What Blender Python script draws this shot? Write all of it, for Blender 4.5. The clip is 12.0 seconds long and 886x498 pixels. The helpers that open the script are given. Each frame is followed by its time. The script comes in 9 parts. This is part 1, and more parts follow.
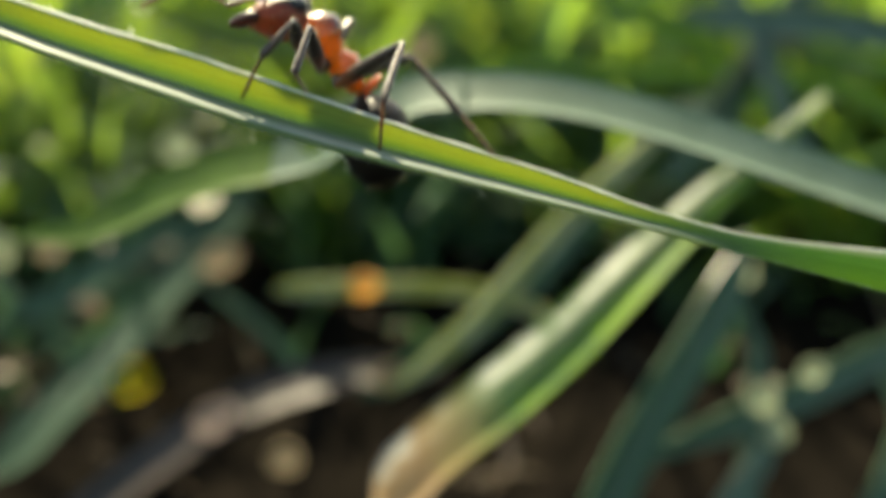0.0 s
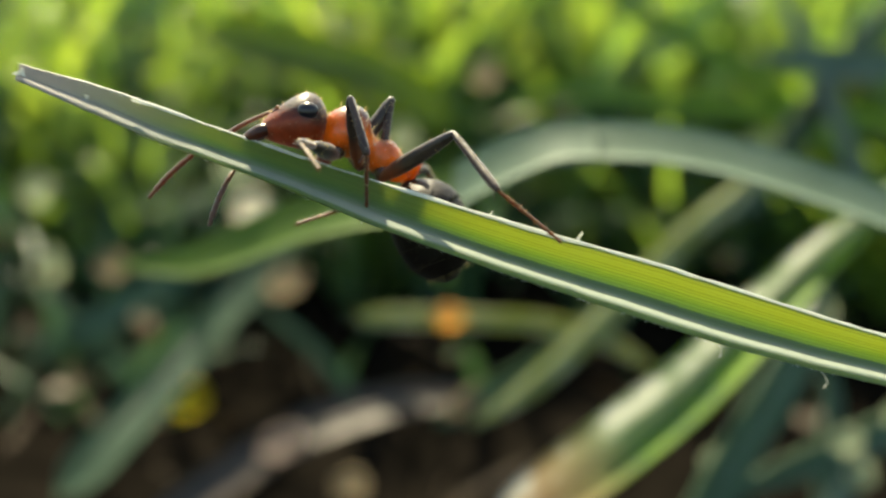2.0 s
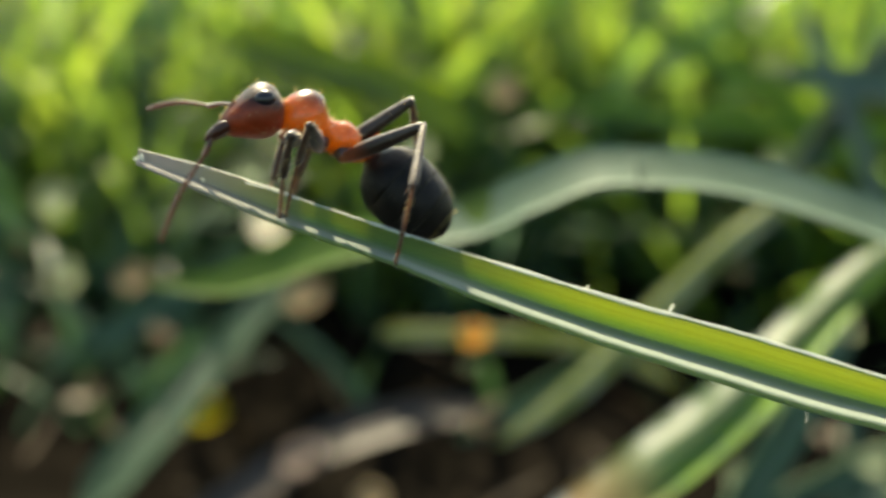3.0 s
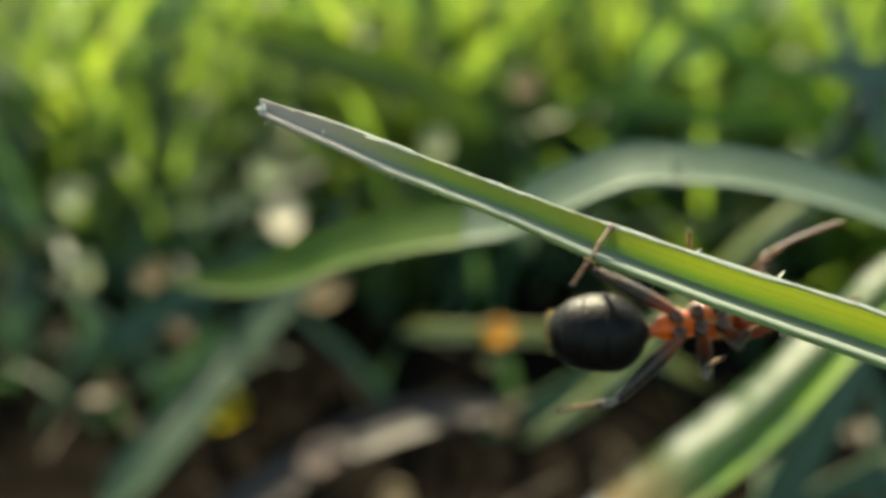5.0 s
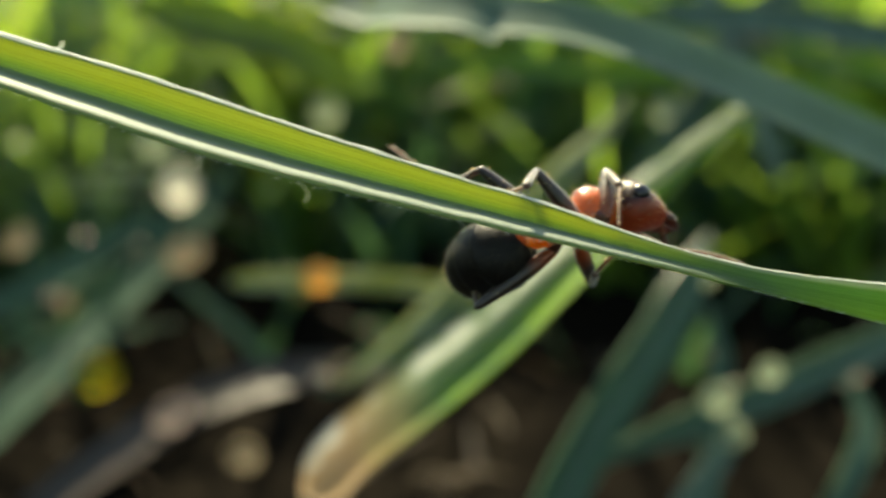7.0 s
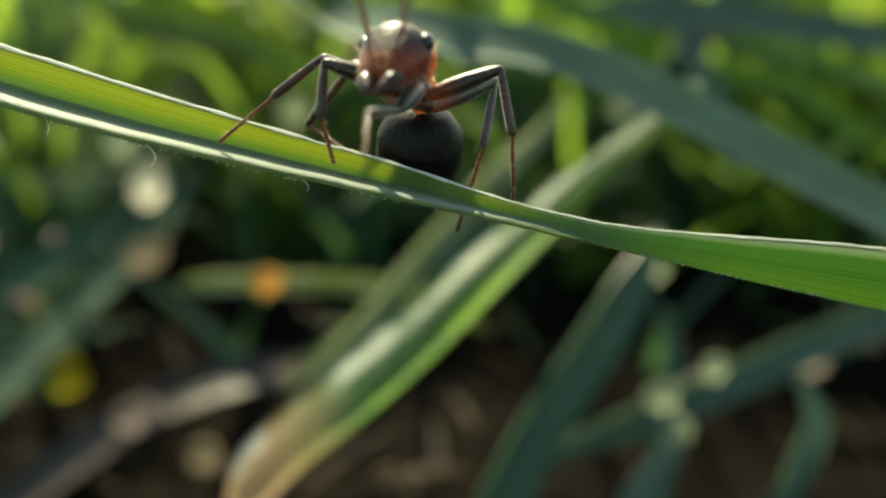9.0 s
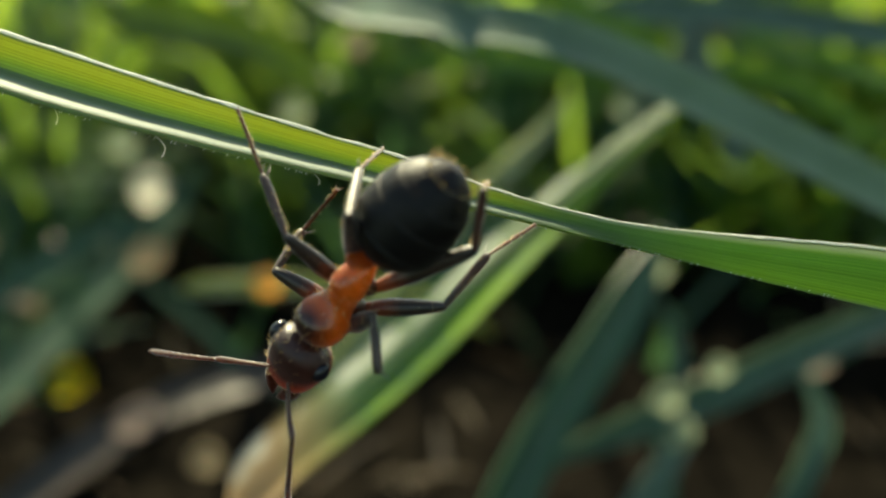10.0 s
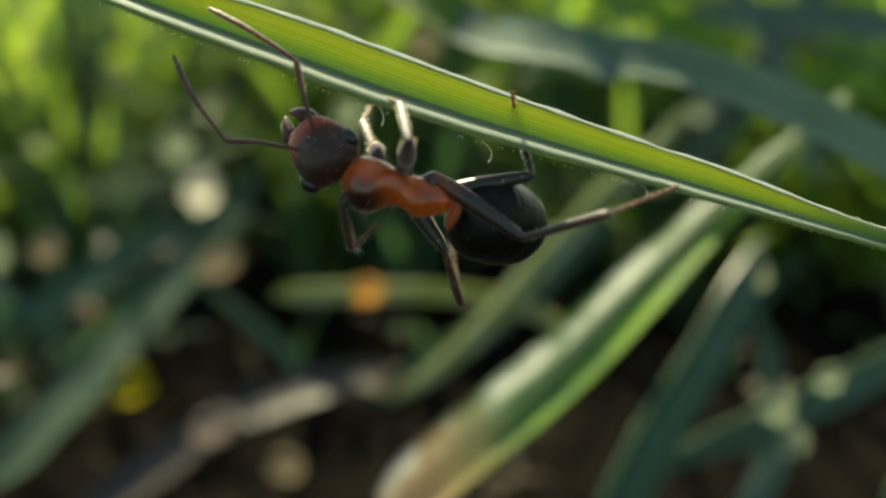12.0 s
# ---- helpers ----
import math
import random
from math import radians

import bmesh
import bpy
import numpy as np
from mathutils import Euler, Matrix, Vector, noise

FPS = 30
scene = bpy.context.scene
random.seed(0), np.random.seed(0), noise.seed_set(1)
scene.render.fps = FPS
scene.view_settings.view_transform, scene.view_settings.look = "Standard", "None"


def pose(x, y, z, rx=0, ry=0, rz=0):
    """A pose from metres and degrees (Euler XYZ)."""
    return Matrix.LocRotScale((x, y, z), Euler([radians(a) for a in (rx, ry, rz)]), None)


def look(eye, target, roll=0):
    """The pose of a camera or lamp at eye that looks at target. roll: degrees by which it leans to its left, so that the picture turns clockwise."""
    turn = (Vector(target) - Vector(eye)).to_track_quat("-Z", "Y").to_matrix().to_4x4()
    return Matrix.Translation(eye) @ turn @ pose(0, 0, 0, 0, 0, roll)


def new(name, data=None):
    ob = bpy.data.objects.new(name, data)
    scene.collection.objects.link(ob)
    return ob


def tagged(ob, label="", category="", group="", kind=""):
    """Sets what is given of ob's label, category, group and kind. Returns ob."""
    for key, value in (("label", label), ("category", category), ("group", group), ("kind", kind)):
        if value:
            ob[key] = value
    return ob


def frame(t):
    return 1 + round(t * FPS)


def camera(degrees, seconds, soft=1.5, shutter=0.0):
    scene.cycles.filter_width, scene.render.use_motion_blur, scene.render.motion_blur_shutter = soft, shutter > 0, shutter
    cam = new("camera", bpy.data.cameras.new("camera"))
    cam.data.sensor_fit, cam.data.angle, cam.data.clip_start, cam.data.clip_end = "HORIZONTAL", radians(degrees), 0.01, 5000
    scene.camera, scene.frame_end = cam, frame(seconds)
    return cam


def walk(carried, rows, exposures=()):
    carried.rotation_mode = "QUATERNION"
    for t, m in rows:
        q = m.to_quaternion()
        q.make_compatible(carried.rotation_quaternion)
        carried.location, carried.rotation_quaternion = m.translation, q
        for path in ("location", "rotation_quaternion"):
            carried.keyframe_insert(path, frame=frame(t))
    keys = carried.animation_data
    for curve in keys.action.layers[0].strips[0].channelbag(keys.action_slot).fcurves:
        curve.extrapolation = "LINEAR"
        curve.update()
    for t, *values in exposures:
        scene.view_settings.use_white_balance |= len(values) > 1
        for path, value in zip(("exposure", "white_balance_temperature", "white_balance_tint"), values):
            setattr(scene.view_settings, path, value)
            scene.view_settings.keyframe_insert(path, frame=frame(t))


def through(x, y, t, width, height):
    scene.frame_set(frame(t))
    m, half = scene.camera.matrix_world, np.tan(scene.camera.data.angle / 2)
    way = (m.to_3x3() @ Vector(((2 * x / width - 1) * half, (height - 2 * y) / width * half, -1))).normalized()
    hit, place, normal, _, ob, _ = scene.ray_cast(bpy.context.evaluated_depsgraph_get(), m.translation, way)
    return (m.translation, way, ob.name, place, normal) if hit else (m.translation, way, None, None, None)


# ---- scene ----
# A wood ant on a grass blade in a sunlit lawn, seen from a few centimetres. Lengths below are in millimetres.
MM = 0.001
EYE, TILT = 0.060, -20.0
BASE = pose(0, 0, EYE, TILT, 0, 0)

# ---- camera ----
cam = camera(45.0, 12.0, 2.3, 0.4)
cam.data.dof.use_dof = True
cam.data.dof.focus_distance = 0.0302
cam.data.dof.aperture_fstop = 38.0
cam.data.dof.aperture_blades = 0
CAMERA_ROWS = [
    (0.0, 1.20, -1.95, 0.99, -0.04, 0.07, 0.51),
    (0.5, -1.71, -2.33, 2.23, -0.38, 0.79, -0.37),
    (1.0, -3.16, -2.32, 2.59, -0.10, 0.59, -0.31),
    (1.5, -4.84, -2.61, 2.42, -0.55, 0.78, -0.72),
    (2.0, -7.03, -2.79, 2.91, -0.49, 0.64, -0.85),
    (2.5, -8.83, -3.05, 3.40, -0.67, 0.81, -1.17),
    (3.0, -9.50, -3.10, 4.08, -0.61, 0.83, -1.17),
    (3.5, -11.57, -2.89, 4.01, -0.38, 0.80, -1.29),
    (3.7, -11.91, -3.00, 4.40, -0.48, 0.69, -1.53),
    (5.3, -9.96, -1.95, 4.08, -0.09, 0.48, -0.94),
    (5.5, -8.66, -2.69, 3.62, -0.19, 0.71, -1.04),
    (6.0, -4.18, -2.28, 3.71, -0.18, 0.59, -0.82),
    (6.5, 2.28, -0.78, -0.79, 0.42, 0.78, -0.54),
    (7.0, 5.63, -0.69, -0.63, 0.36, 0.76, -0.36),
    (7.2, 7.10, -1.03, -0.32, 0.25, 0.64, -0.14),
    (8.8, 10.52, -0.63, 0.53, 0.59, 0.05, 0.48),
    (9.0, 10.48, -0.61, 0.54, 0.56, 0.04, 0.46),
    (9.5, 10.30, -0.58, 0.11, 0.57, 0.35, 0.46),
    (10.0, 10.50, 0.08, 0.63, 0.69, 0.04, 0.76),
    (10.5, 9.06, 0.28, 0.57, 0.02, -0.05, 0.29),
    (11.0, 8.99, -0.43, 0.40, 0.44, 0.21, 0.11),
    (11.5, 4.73, -0.01, -0.23, 0.31, 0.74, -0.21),
    (12.0, 0.86, 0.58, 1.81, -0.02, -0.23, 0.68),
]
walk(cam, [(t, BASE @ pose(x * MM, y * MM, z * MM, 90 + pitch, roll, yaw)) for t, x, y, z, yaw, pitch, roll in CAMERA_ROWS],
     [(0.0, 1.78, 8250, 1), (5.3, 1.72, 8200, -1), (6.0, 1.74, 8250, -1), (7.0, 1.68, 8250, -3), (9.0, 1.55, 8250, -7), (12.0, 1.40, 8250, -6)])

# ---- light ----
SUN_TURN, SUN_HEIGHT = -14.0, 44.0     # degrees from straight ahead, degrees above the horizon
world = bpy.data.worlds.new("sky")
scene.world = world
world.use_nodes = True
wn = world.node_tree.nodes
sky = wn.new("ShaderNodeTexSky")
sky.sky_type = "NISHITA"
sky.sun_disc = False
sky.sun_elevation = radians(SUN_HEIGHT)
sky.sun_rotation = radians(-SUN_TURN)
wn["Background"].inputs["Strength"].default_value = 0.092
world.node_tree.links.new(sky.outputs["Color"], wn["Background"].inputs["Color"])
sun_data = bpy.data.lights.new("sun", "SUN")
sun_data.energy, sun_data.angle, sun_data.color = 4.8, radians(0.53), (1.0, 0.93, 0.80)
sun = new("sun", sun_data)
sa, sh = radians(SUN_TURN), radians(SUN_HEIGHT)
sun.matrix_world = look((math.sin(sa) * math.cos(sh), math.cos(sa) * math.cos(sh), math.sin(sh)), (0, 0, 0))


# ---- materials ----
def material(name):
    m = bpy.data.materials.new(name)
    m.use_nodes = True
    nt = m.node_tree
    for n in list(nt.nodes):
        nt.nodes.remove(n)
    out = nt.nodes.new("ShaderNodeOutputMaterial")
    return m, nt, out


def node(nt, kind, **values):
    n = nt.nodes.new(kind)
    for key, value in values.items():
        n.inputs[key.replace("_", " ")].default_value = value
    return n


def ramp(nt, factor, stops):
    r = nt.nodes.new("ShaderNodeValToRGB")
    e = r.color_ramp.elements
    while len(e) < len(stops):
        e.new(0.5)
    for el, (p, c) in zip(e, stops):
        el.position, el.color = p, (*c, 1.0)
    nt.links.new(factor, r.inputs["Fac"])
    return r.outputs["Color"]


def mix_colour(nt, factor, a, b, mode="MIX"):
    m = nt.nodes.new("ShaderNodeMix")
    m.data_type, m.blend_type = "RGBA", mode
    for sock, value in ((m.inputs["Factor"], factor), (m.inputs["A"], a), (m.inputs["B"], b)):
        if hasattr(value, "is_output"):
            nt.links.new(value, sock)
        else:
            sock.default_value = value if isinstance(value, (int, float)) else (*value, 1.0)
    return m.outputs["Result"]


def leaf_material(name, dark, light, margin, thin, rough=0.42, glow=0.5, veins=26.0, dry=None, bump=0.25, edge=0.07, bands=None, lines=0.0, shine=0.5, depth=None, patchy=False, rim_last=False, lit_hem=None, beyond=None):
    """Grass leaf: lengthwise veins, pale margins, light shining through. thin: colour of the light that comes through."""
    m, nt, out = material(name)
    uv = nt.nodes.new("ShaderNodeUVMap")
    uv.uv_map = "UVMap"
    sep = nt.nodes.new("ShaderNodeSeparateXYZ")
    nt.links.new(uv.outputs["UV"], sep.inputs[0])
    scale = nt.nodes.new("ShaderNodeMapping")
    scale.inputs["Scale"].default_value = (0.6, veins, 1.0)
    nt.links.new(uv.outputs["UV"], scale.inputs["Vector"])
    vein = node(nt, "ShaderNodeTexNoise", Scale=1.0, Detail=3.0, Roughness=0.65)
    nt.links.new(scale.outputs["Vector"], vein.inputs["Vector"])
    vein_out = vein.outputs["Fac"]
    if lines:      # evenly spaced lengthwise nerves over the finer grain
        count = nt.nodes.new("ShaderNodeMath")
        count.operation, count.inputs[1].default_value = "MULTIPLY", 2 * math.pi * lines
        nt.links.new(sep.outputs["Y"], count.inputs[0])
        wave = nt.nodes.new("ShaderNodeMath")
        wave.operation = "SINE"
        nt.links.new(count.outputs[0], wave.inputs[0])
        blend = nt.nodes.new("ShaderNodeMath")
        blend.operation, blend.inputs[1].default_value = "MULTIPLY_ADD", 0.055
        nt.links.new(wave.outputs[0], blend.inputs[0])
        nt.links.new(vein_out, blend.inputs[2])
        vein_out = blend.outputs[0]
    geo = nt.nodes.new("ShaderNodeTexCoord")
    blot = node(nt, "ShaderNodeTexNoise", Scale=260.0, Detail=4.0, Roughness=0.6)
    nt.links.new(geo.outputs["Object"], blot.inputs["Vector"])
    colour = ramp(nt, vein_out, [(0.40, dark), (0.60, light)])
    spots = ramp(nt, blot.outputs["Fac"], [(0.3, (0.72, 0.75, 0.65)), (0.7, (1.15, 1.1, 1.0))])
    colour = mix_colour(nt, 1.0, colour, spots, "MULTIPLY")
    fold = nt.nodes.new("ShaderNodeMath")
    fold.operation = "SUBTRACT"
    nt.links.new(sep.outputs["Y"], fold.inputs[0])
    fold.inputs[1].default_value = 0.5
    away = nt.nodes.new("ShaderNodeMath")
    away.operation = "ABSOLUTE"
    nt.links.new(fold.outputs[0], away.inputs[0])
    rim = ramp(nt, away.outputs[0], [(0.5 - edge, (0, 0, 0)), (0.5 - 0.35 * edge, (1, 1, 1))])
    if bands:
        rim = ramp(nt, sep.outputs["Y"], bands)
    if beyond:      # past its twist the leaf shows the other face, its shade put into the colours
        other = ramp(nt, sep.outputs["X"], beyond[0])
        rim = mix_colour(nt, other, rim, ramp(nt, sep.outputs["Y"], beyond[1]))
    # Blotches in the pale bands replace dapple cast by other blades.
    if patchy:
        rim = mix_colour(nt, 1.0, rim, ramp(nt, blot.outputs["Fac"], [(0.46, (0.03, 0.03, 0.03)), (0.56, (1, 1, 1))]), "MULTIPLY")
    if lit_hem:      # sunlight coming through along one edge, put into the colour
        strip = mix_colour(nt, 1.0, ramp(nt, sep.outputs["Y"], lit_hem[0]), ramp(nt, blot.outputs["Fac"], [(0.42, (0.12, 0.12, 0.12)), (0.57, (1, 1, 1))]), "MULTIPLY")
        colour = mix_colour(nt, strip, colour, lit_hem[1])
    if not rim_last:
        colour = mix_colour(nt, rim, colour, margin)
    through = ramp(nt, vein_out, [(0.34, tuple(0.62 * c for c in thin)), (0.60, thin)])
    if depth:      # the colour that comes through varies across the leaf
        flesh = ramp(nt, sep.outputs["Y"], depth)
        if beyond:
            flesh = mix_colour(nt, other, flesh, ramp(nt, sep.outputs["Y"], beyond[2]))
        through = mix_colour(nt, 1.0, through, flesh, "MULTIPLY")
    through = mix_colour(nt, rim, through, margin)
    if dry:
        end = ramp(nt, sep.outputs["X"], dry[0])
        worn = mix_colour(nt, blot.outputs["Fac"], dry[1], dry[2])
        colour = mix_colour(nt, end, colour, worn)
        through = mix_colour(nt, end, through, dry[1])
    if rim_last:      # the pale bands stay over the withered end
        colour = mix_colour(nt, rim, colour, margin)
    skin = node(nt, "ShaderNodeBsdfPrincipled", Roughness=rough)
    skin.inputs["IOR"].default_value = 1.42
    skin.inputs["Specular IOR Level"].default_value = shine
    nt.links.new(colour, skin.inputs["Base Color"])
    height = node(nt, "ShaderNodeBump", Strength=bump, Distance=0.00006)
    nt.links.new(vein_out, height.inputs["Height"])
    nt.links.new(height.outputs["Normal"], skin.inputs["Normal"])
    lit = nt.nodes.new("ShaderNodeBsdfTranslucent")
    nt.links.new(through, lit.inputs["Color"])
    both = nt.nodes.new("ShaderNodeMixShader")
    both.inputs["Fac"].default_value = glow
    nt.links.new(skin.outputs[0], both.inputs[1])
    nt.links.new(lit.outputs[0], both.inputs[2])
    nt.links.new(both.outputs[0], out.inputs["Surface"])
    return m


def plain_material(name, a, b, rough=0.5, scale=300.0, glow=0.0, thin=None, bump=0.0, distance=0.0001, shine=0.5):
    m, nt, out = material(name)
    geo = nt.nodes.new("ShaderNodeTexCoord")
    n = node(nt, "ShaderNodeTexNoise", Scale=scale, Detail=5.0, Roughness=0.6)
    nt.links.new(geo.outputs["Object"], n.inputs["Vector"])
    skin = node(nt, "ShaderNodeBsdfPrincipled", Roughness=rough)
    skin.inputs["Specular IOR Level"].default_value = shine
    nt.links.new(ramp(nt, n.outputs["Fac"], [(0.3, a), (0.7, b)]), skin.inputs["Base Color"])
    if bump:
        height = node(nt, "ShaderNodeBump", Strength=bump, Distance=distance)
        nt.links.new(n.outputs["Fac"], height.inputs["Height"])
        nt.links.new(height.outputs["Normal"], skin.inputs["Normal"])
    last = skin.outputs[0]
    if glow:
        lit = nt.nodes.new("ShaderNodeBsdfTranslucent")
        lit.inputs["Color"].default_value = (*(thin or b), 1.0)
        both = nt.nodes.new("ShaderNodeMixShader")
        both.inputs["Fac"].default_value = glow
        nt.links.new(last, both.inputs[1])
        nt.links.new(lit.outputs[0], both.inputs[2])
        last = both.outputs[0]
    nt.links.new(last, out.inputs["Surface"])
    return m


# Paling from 0.58 to 0.71 puts sky light on the lip into the colour.
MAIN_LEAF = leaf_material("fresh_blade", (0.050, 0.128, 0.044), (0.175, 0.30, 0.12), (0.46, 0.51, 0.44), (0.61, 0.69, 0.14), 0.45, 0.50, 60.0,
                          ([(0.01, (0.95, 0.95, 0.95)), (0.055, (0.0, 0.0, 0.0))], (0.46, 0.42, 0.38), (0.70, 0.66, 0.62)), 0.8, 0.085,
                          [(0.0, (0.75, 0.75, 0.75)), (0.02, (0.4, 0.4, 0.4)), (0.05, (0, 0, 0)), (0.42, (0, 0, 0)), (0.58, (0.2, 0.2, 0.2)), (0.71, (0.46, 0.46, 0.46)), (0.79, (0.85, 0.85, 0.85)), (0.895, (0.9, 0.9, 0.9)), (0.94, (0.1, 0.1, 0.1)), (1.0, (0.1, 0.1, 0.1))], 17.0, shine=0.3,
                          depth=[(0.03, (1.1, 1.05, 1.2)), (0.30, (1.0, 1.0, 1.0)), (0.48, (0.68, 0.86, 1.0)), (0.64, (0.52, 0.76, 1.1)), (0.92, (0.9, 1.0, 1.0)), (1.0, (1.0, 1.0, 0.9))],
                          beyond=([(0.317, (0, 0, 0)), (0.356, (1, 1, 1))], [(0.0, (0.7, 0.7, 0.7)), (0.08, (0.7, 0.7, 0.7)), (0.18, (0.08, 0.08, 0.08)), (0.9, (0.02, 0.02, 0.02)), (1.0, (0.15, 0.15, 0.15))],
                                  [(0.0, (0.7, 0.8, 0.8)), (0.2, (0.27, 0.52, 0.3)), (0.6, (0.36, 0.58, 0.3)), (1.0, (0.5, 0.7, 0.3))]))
LAWN = leaf_material("lawn_green", (0.06, 0.13, 0.025), (0.11, 0.21, 0.045), (0.15, 0.24, 0.08), (0.25, 0.40, 0.05), 0.40, 0.60, 8.0, edge=0.04)
# Bluish blades, kept dim so they also stand for lawn lying in shade.
LAWN_BLUE = leaf_material("lawn_blue_green", (0.03, 0.08, 0.05), (0.065, 0.14, 0.09), (0.12, 0.20, 0.12), (0.07, 0.16, 0.05), 0.36, 0.30, 9.0, edge=0.04)
LAWN_YELLOW = leaf_material("lawn_yellow_green", (0.11, 0.16, 0.025), (0.19, 0.23, 0.045), (0.20, 0.26, 0.08), (0.30, 0.41, 0.05), 0.45, 0.64, 8.0, edge=0.04)
GREY_LEAF = leaf_material("grey_green_leaf", (0.055, 0.105, 0.085), (0.115, 0.18, 0.145), (0.19, 0.25, 0.205), (0.08, 0.14, 0.06), 0.58, 0.18, 12.0, edge=0.06, shine=0.28)
ARCH_LEAF = leaf_material("shiny_grey_green_leaf", (0.09, 0.15, 0.12), (0.20, 0.28, 0.235), (0.23, 0.30, 0.25), (0.34, 0.48, 0.31), 0.6, 0.42, 12.0, edge=0.06, shine=0.24)
TIP_LEAF = leaf_material("fresh_leaf_tip", (0.06, 0.12, 0.03), (0.13, 0.22, 0.06), (0.18, 0.26, 0.11), (0.34, 0.47, 0.10), 0.6, 0.46, 12.0, edge=0.06, shine=0.2)
# The pale middle band is a highlight along the ridge, set in colour.
PALE_LEAF = leaf_material("pale_striped_leaf", (0.045, 0.115, 0.03), (0.11, 0.21, 0.06), (0.38, 0.43, 0.30), (0.32, 0.52, 0.04), 0.5, 0.46, 5.0,
                          ([(0.05, (1, 1, 1)), (0.24, (0, 0, 0))], (0.20, 0.125, 0.05), (0.34, 0.27, 0.16)), 0.3, 0.12,
                          [(0.0, (0.55, 0.55, 0.55)), (0.08, (0.1, 0.1, 0.1)), (0.26, (0.1, 0.1, 0.1)), (0.40, (0.8, 0.8, 0.8)), (0.52, (0.7, 0.7, 0.7)), (0.62, (0.0, 0.0, 0.0)), (0.96, (0.0, 0.0, 0.0)), (1.0, (0.3, 0.3, 0.3))], patchy=True, shine=0.25)
SLIM_LEAF = leaf_material("slim_pale_leaf", (0.17, 0.22, 0.08), (0.30, 0.34, 0.15), (0.45, 0.47, 0.32), (0.52, 0.56, 0.13), 0.5, 0.45, 5.0, edge=0.25, patchy=True, shine=0.3)
# Pale bands are the ridge's highlight; the edge strip is painted transmitted sun.
RIDGE_LEAF = leaf_material("highlit_ridge_leaf", (0.06, 0.13, 0.07), (0.12, 0.205, 0.105), (0.70, 0.70, 0.60), (0.36, 0.56, 0.05), 0.5, 0.46, 4.0,
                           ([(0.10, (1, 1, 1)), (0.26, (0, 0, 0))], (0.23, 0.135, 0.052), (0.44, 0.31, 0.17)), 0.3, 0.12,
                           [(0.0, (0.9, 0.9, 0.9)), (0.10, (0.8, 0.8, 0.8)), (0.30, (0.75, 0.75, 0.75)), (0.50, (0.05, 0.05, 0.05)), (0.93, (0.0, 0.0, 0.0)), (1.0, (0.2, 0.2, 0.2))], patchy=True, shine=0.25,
                           depth=[(0.0, (0.9, 0.9, 0.9)), (0.45, (0.45, 0.6, 1.2)), (0.58, (0.5, 0.65, 1.1)), (0.72, (1.5, 1.3, 1.0)), (1.0, (1.6, 1.4, 1.0))], rim_last=True, lit_hem=([(0.62, (0, 0, 0)), (0.76, (1, 1, 1))], (0.16, 0.29, 0.033)))
DULL_LEAF = leaf_material("dull_leaning_leaf", (0.024, 0.058, 0.042), (0.052, 0.10, 0.075), (0.08, 0.135, 0.095), (0.08, 0.165, 0.06), 0.68, 0.30, 9.0, edge=0.04, shine=0.1)
STRAW = leaf_material("dry_straw", (0.030, 0.024, 0.022), (0.070, 0.056, 0.053), (0.085, 0.07, 0.065), (0.10, 0.07, 0.05), 0.5, 0.22, 10.0, edge=0.05)
DULL_STRAW = leaf_material("dull_straw", (0.05, 0.035, 0.024), (0.11, 0.08, 0.06), (0.12, 0.09, 0.06), (0.06, 0.04, 0.025), 0.6, 0.2, 10.0, edge=0.05)
BROWN_BITS = leaf_material("brown_leaf_bits", (0.07, 0.05, 0.032), (0.13, 0.095, 0.06), (0.14, 0.11, 0.07), (0.11, 0.07, 0.035), 0.6, 0.3, 10.0, edge=0.05)
# Far darker than bare soil: the shade lying on it is in the colour.
SOIL = plain_material("shaded_soil", (0.003, 0.0027, 0.0022), (0.010, 0.0083, 0.0066), 1.0, 180.0, bump=0.8, distance=0.002, shine=0.0)


# ---- leaves ----
def spline(points, n):
    """n places along a smooth curve through the points."""
    p = np.array(points, float)
    s = np.concatenate([[0], np.cumsum(np.linalg.norm(np.diff(p, axis=0), axis=1))])
    tan = np.gradient(p, s, axis=0)
    res = []
    for u in np.linspace(0, s[-1], n):
        i = min(np.searchsorted(s, u, "right") - 1, len(p) - 2)
        h = s[i + 1] - s[i]
        f = (u - s[i]) / h
        res.append((2 * f**3 - 3 * f**2 + 1) * p[i] + (f**3 - 2 * f**2 + f) * h * tan[i] + (3 * f**2 - 2 * f**3) * p[i + 1] + (f**3 - f**2) * h * tan[i + 1])
    return np.array(res), s[-1]


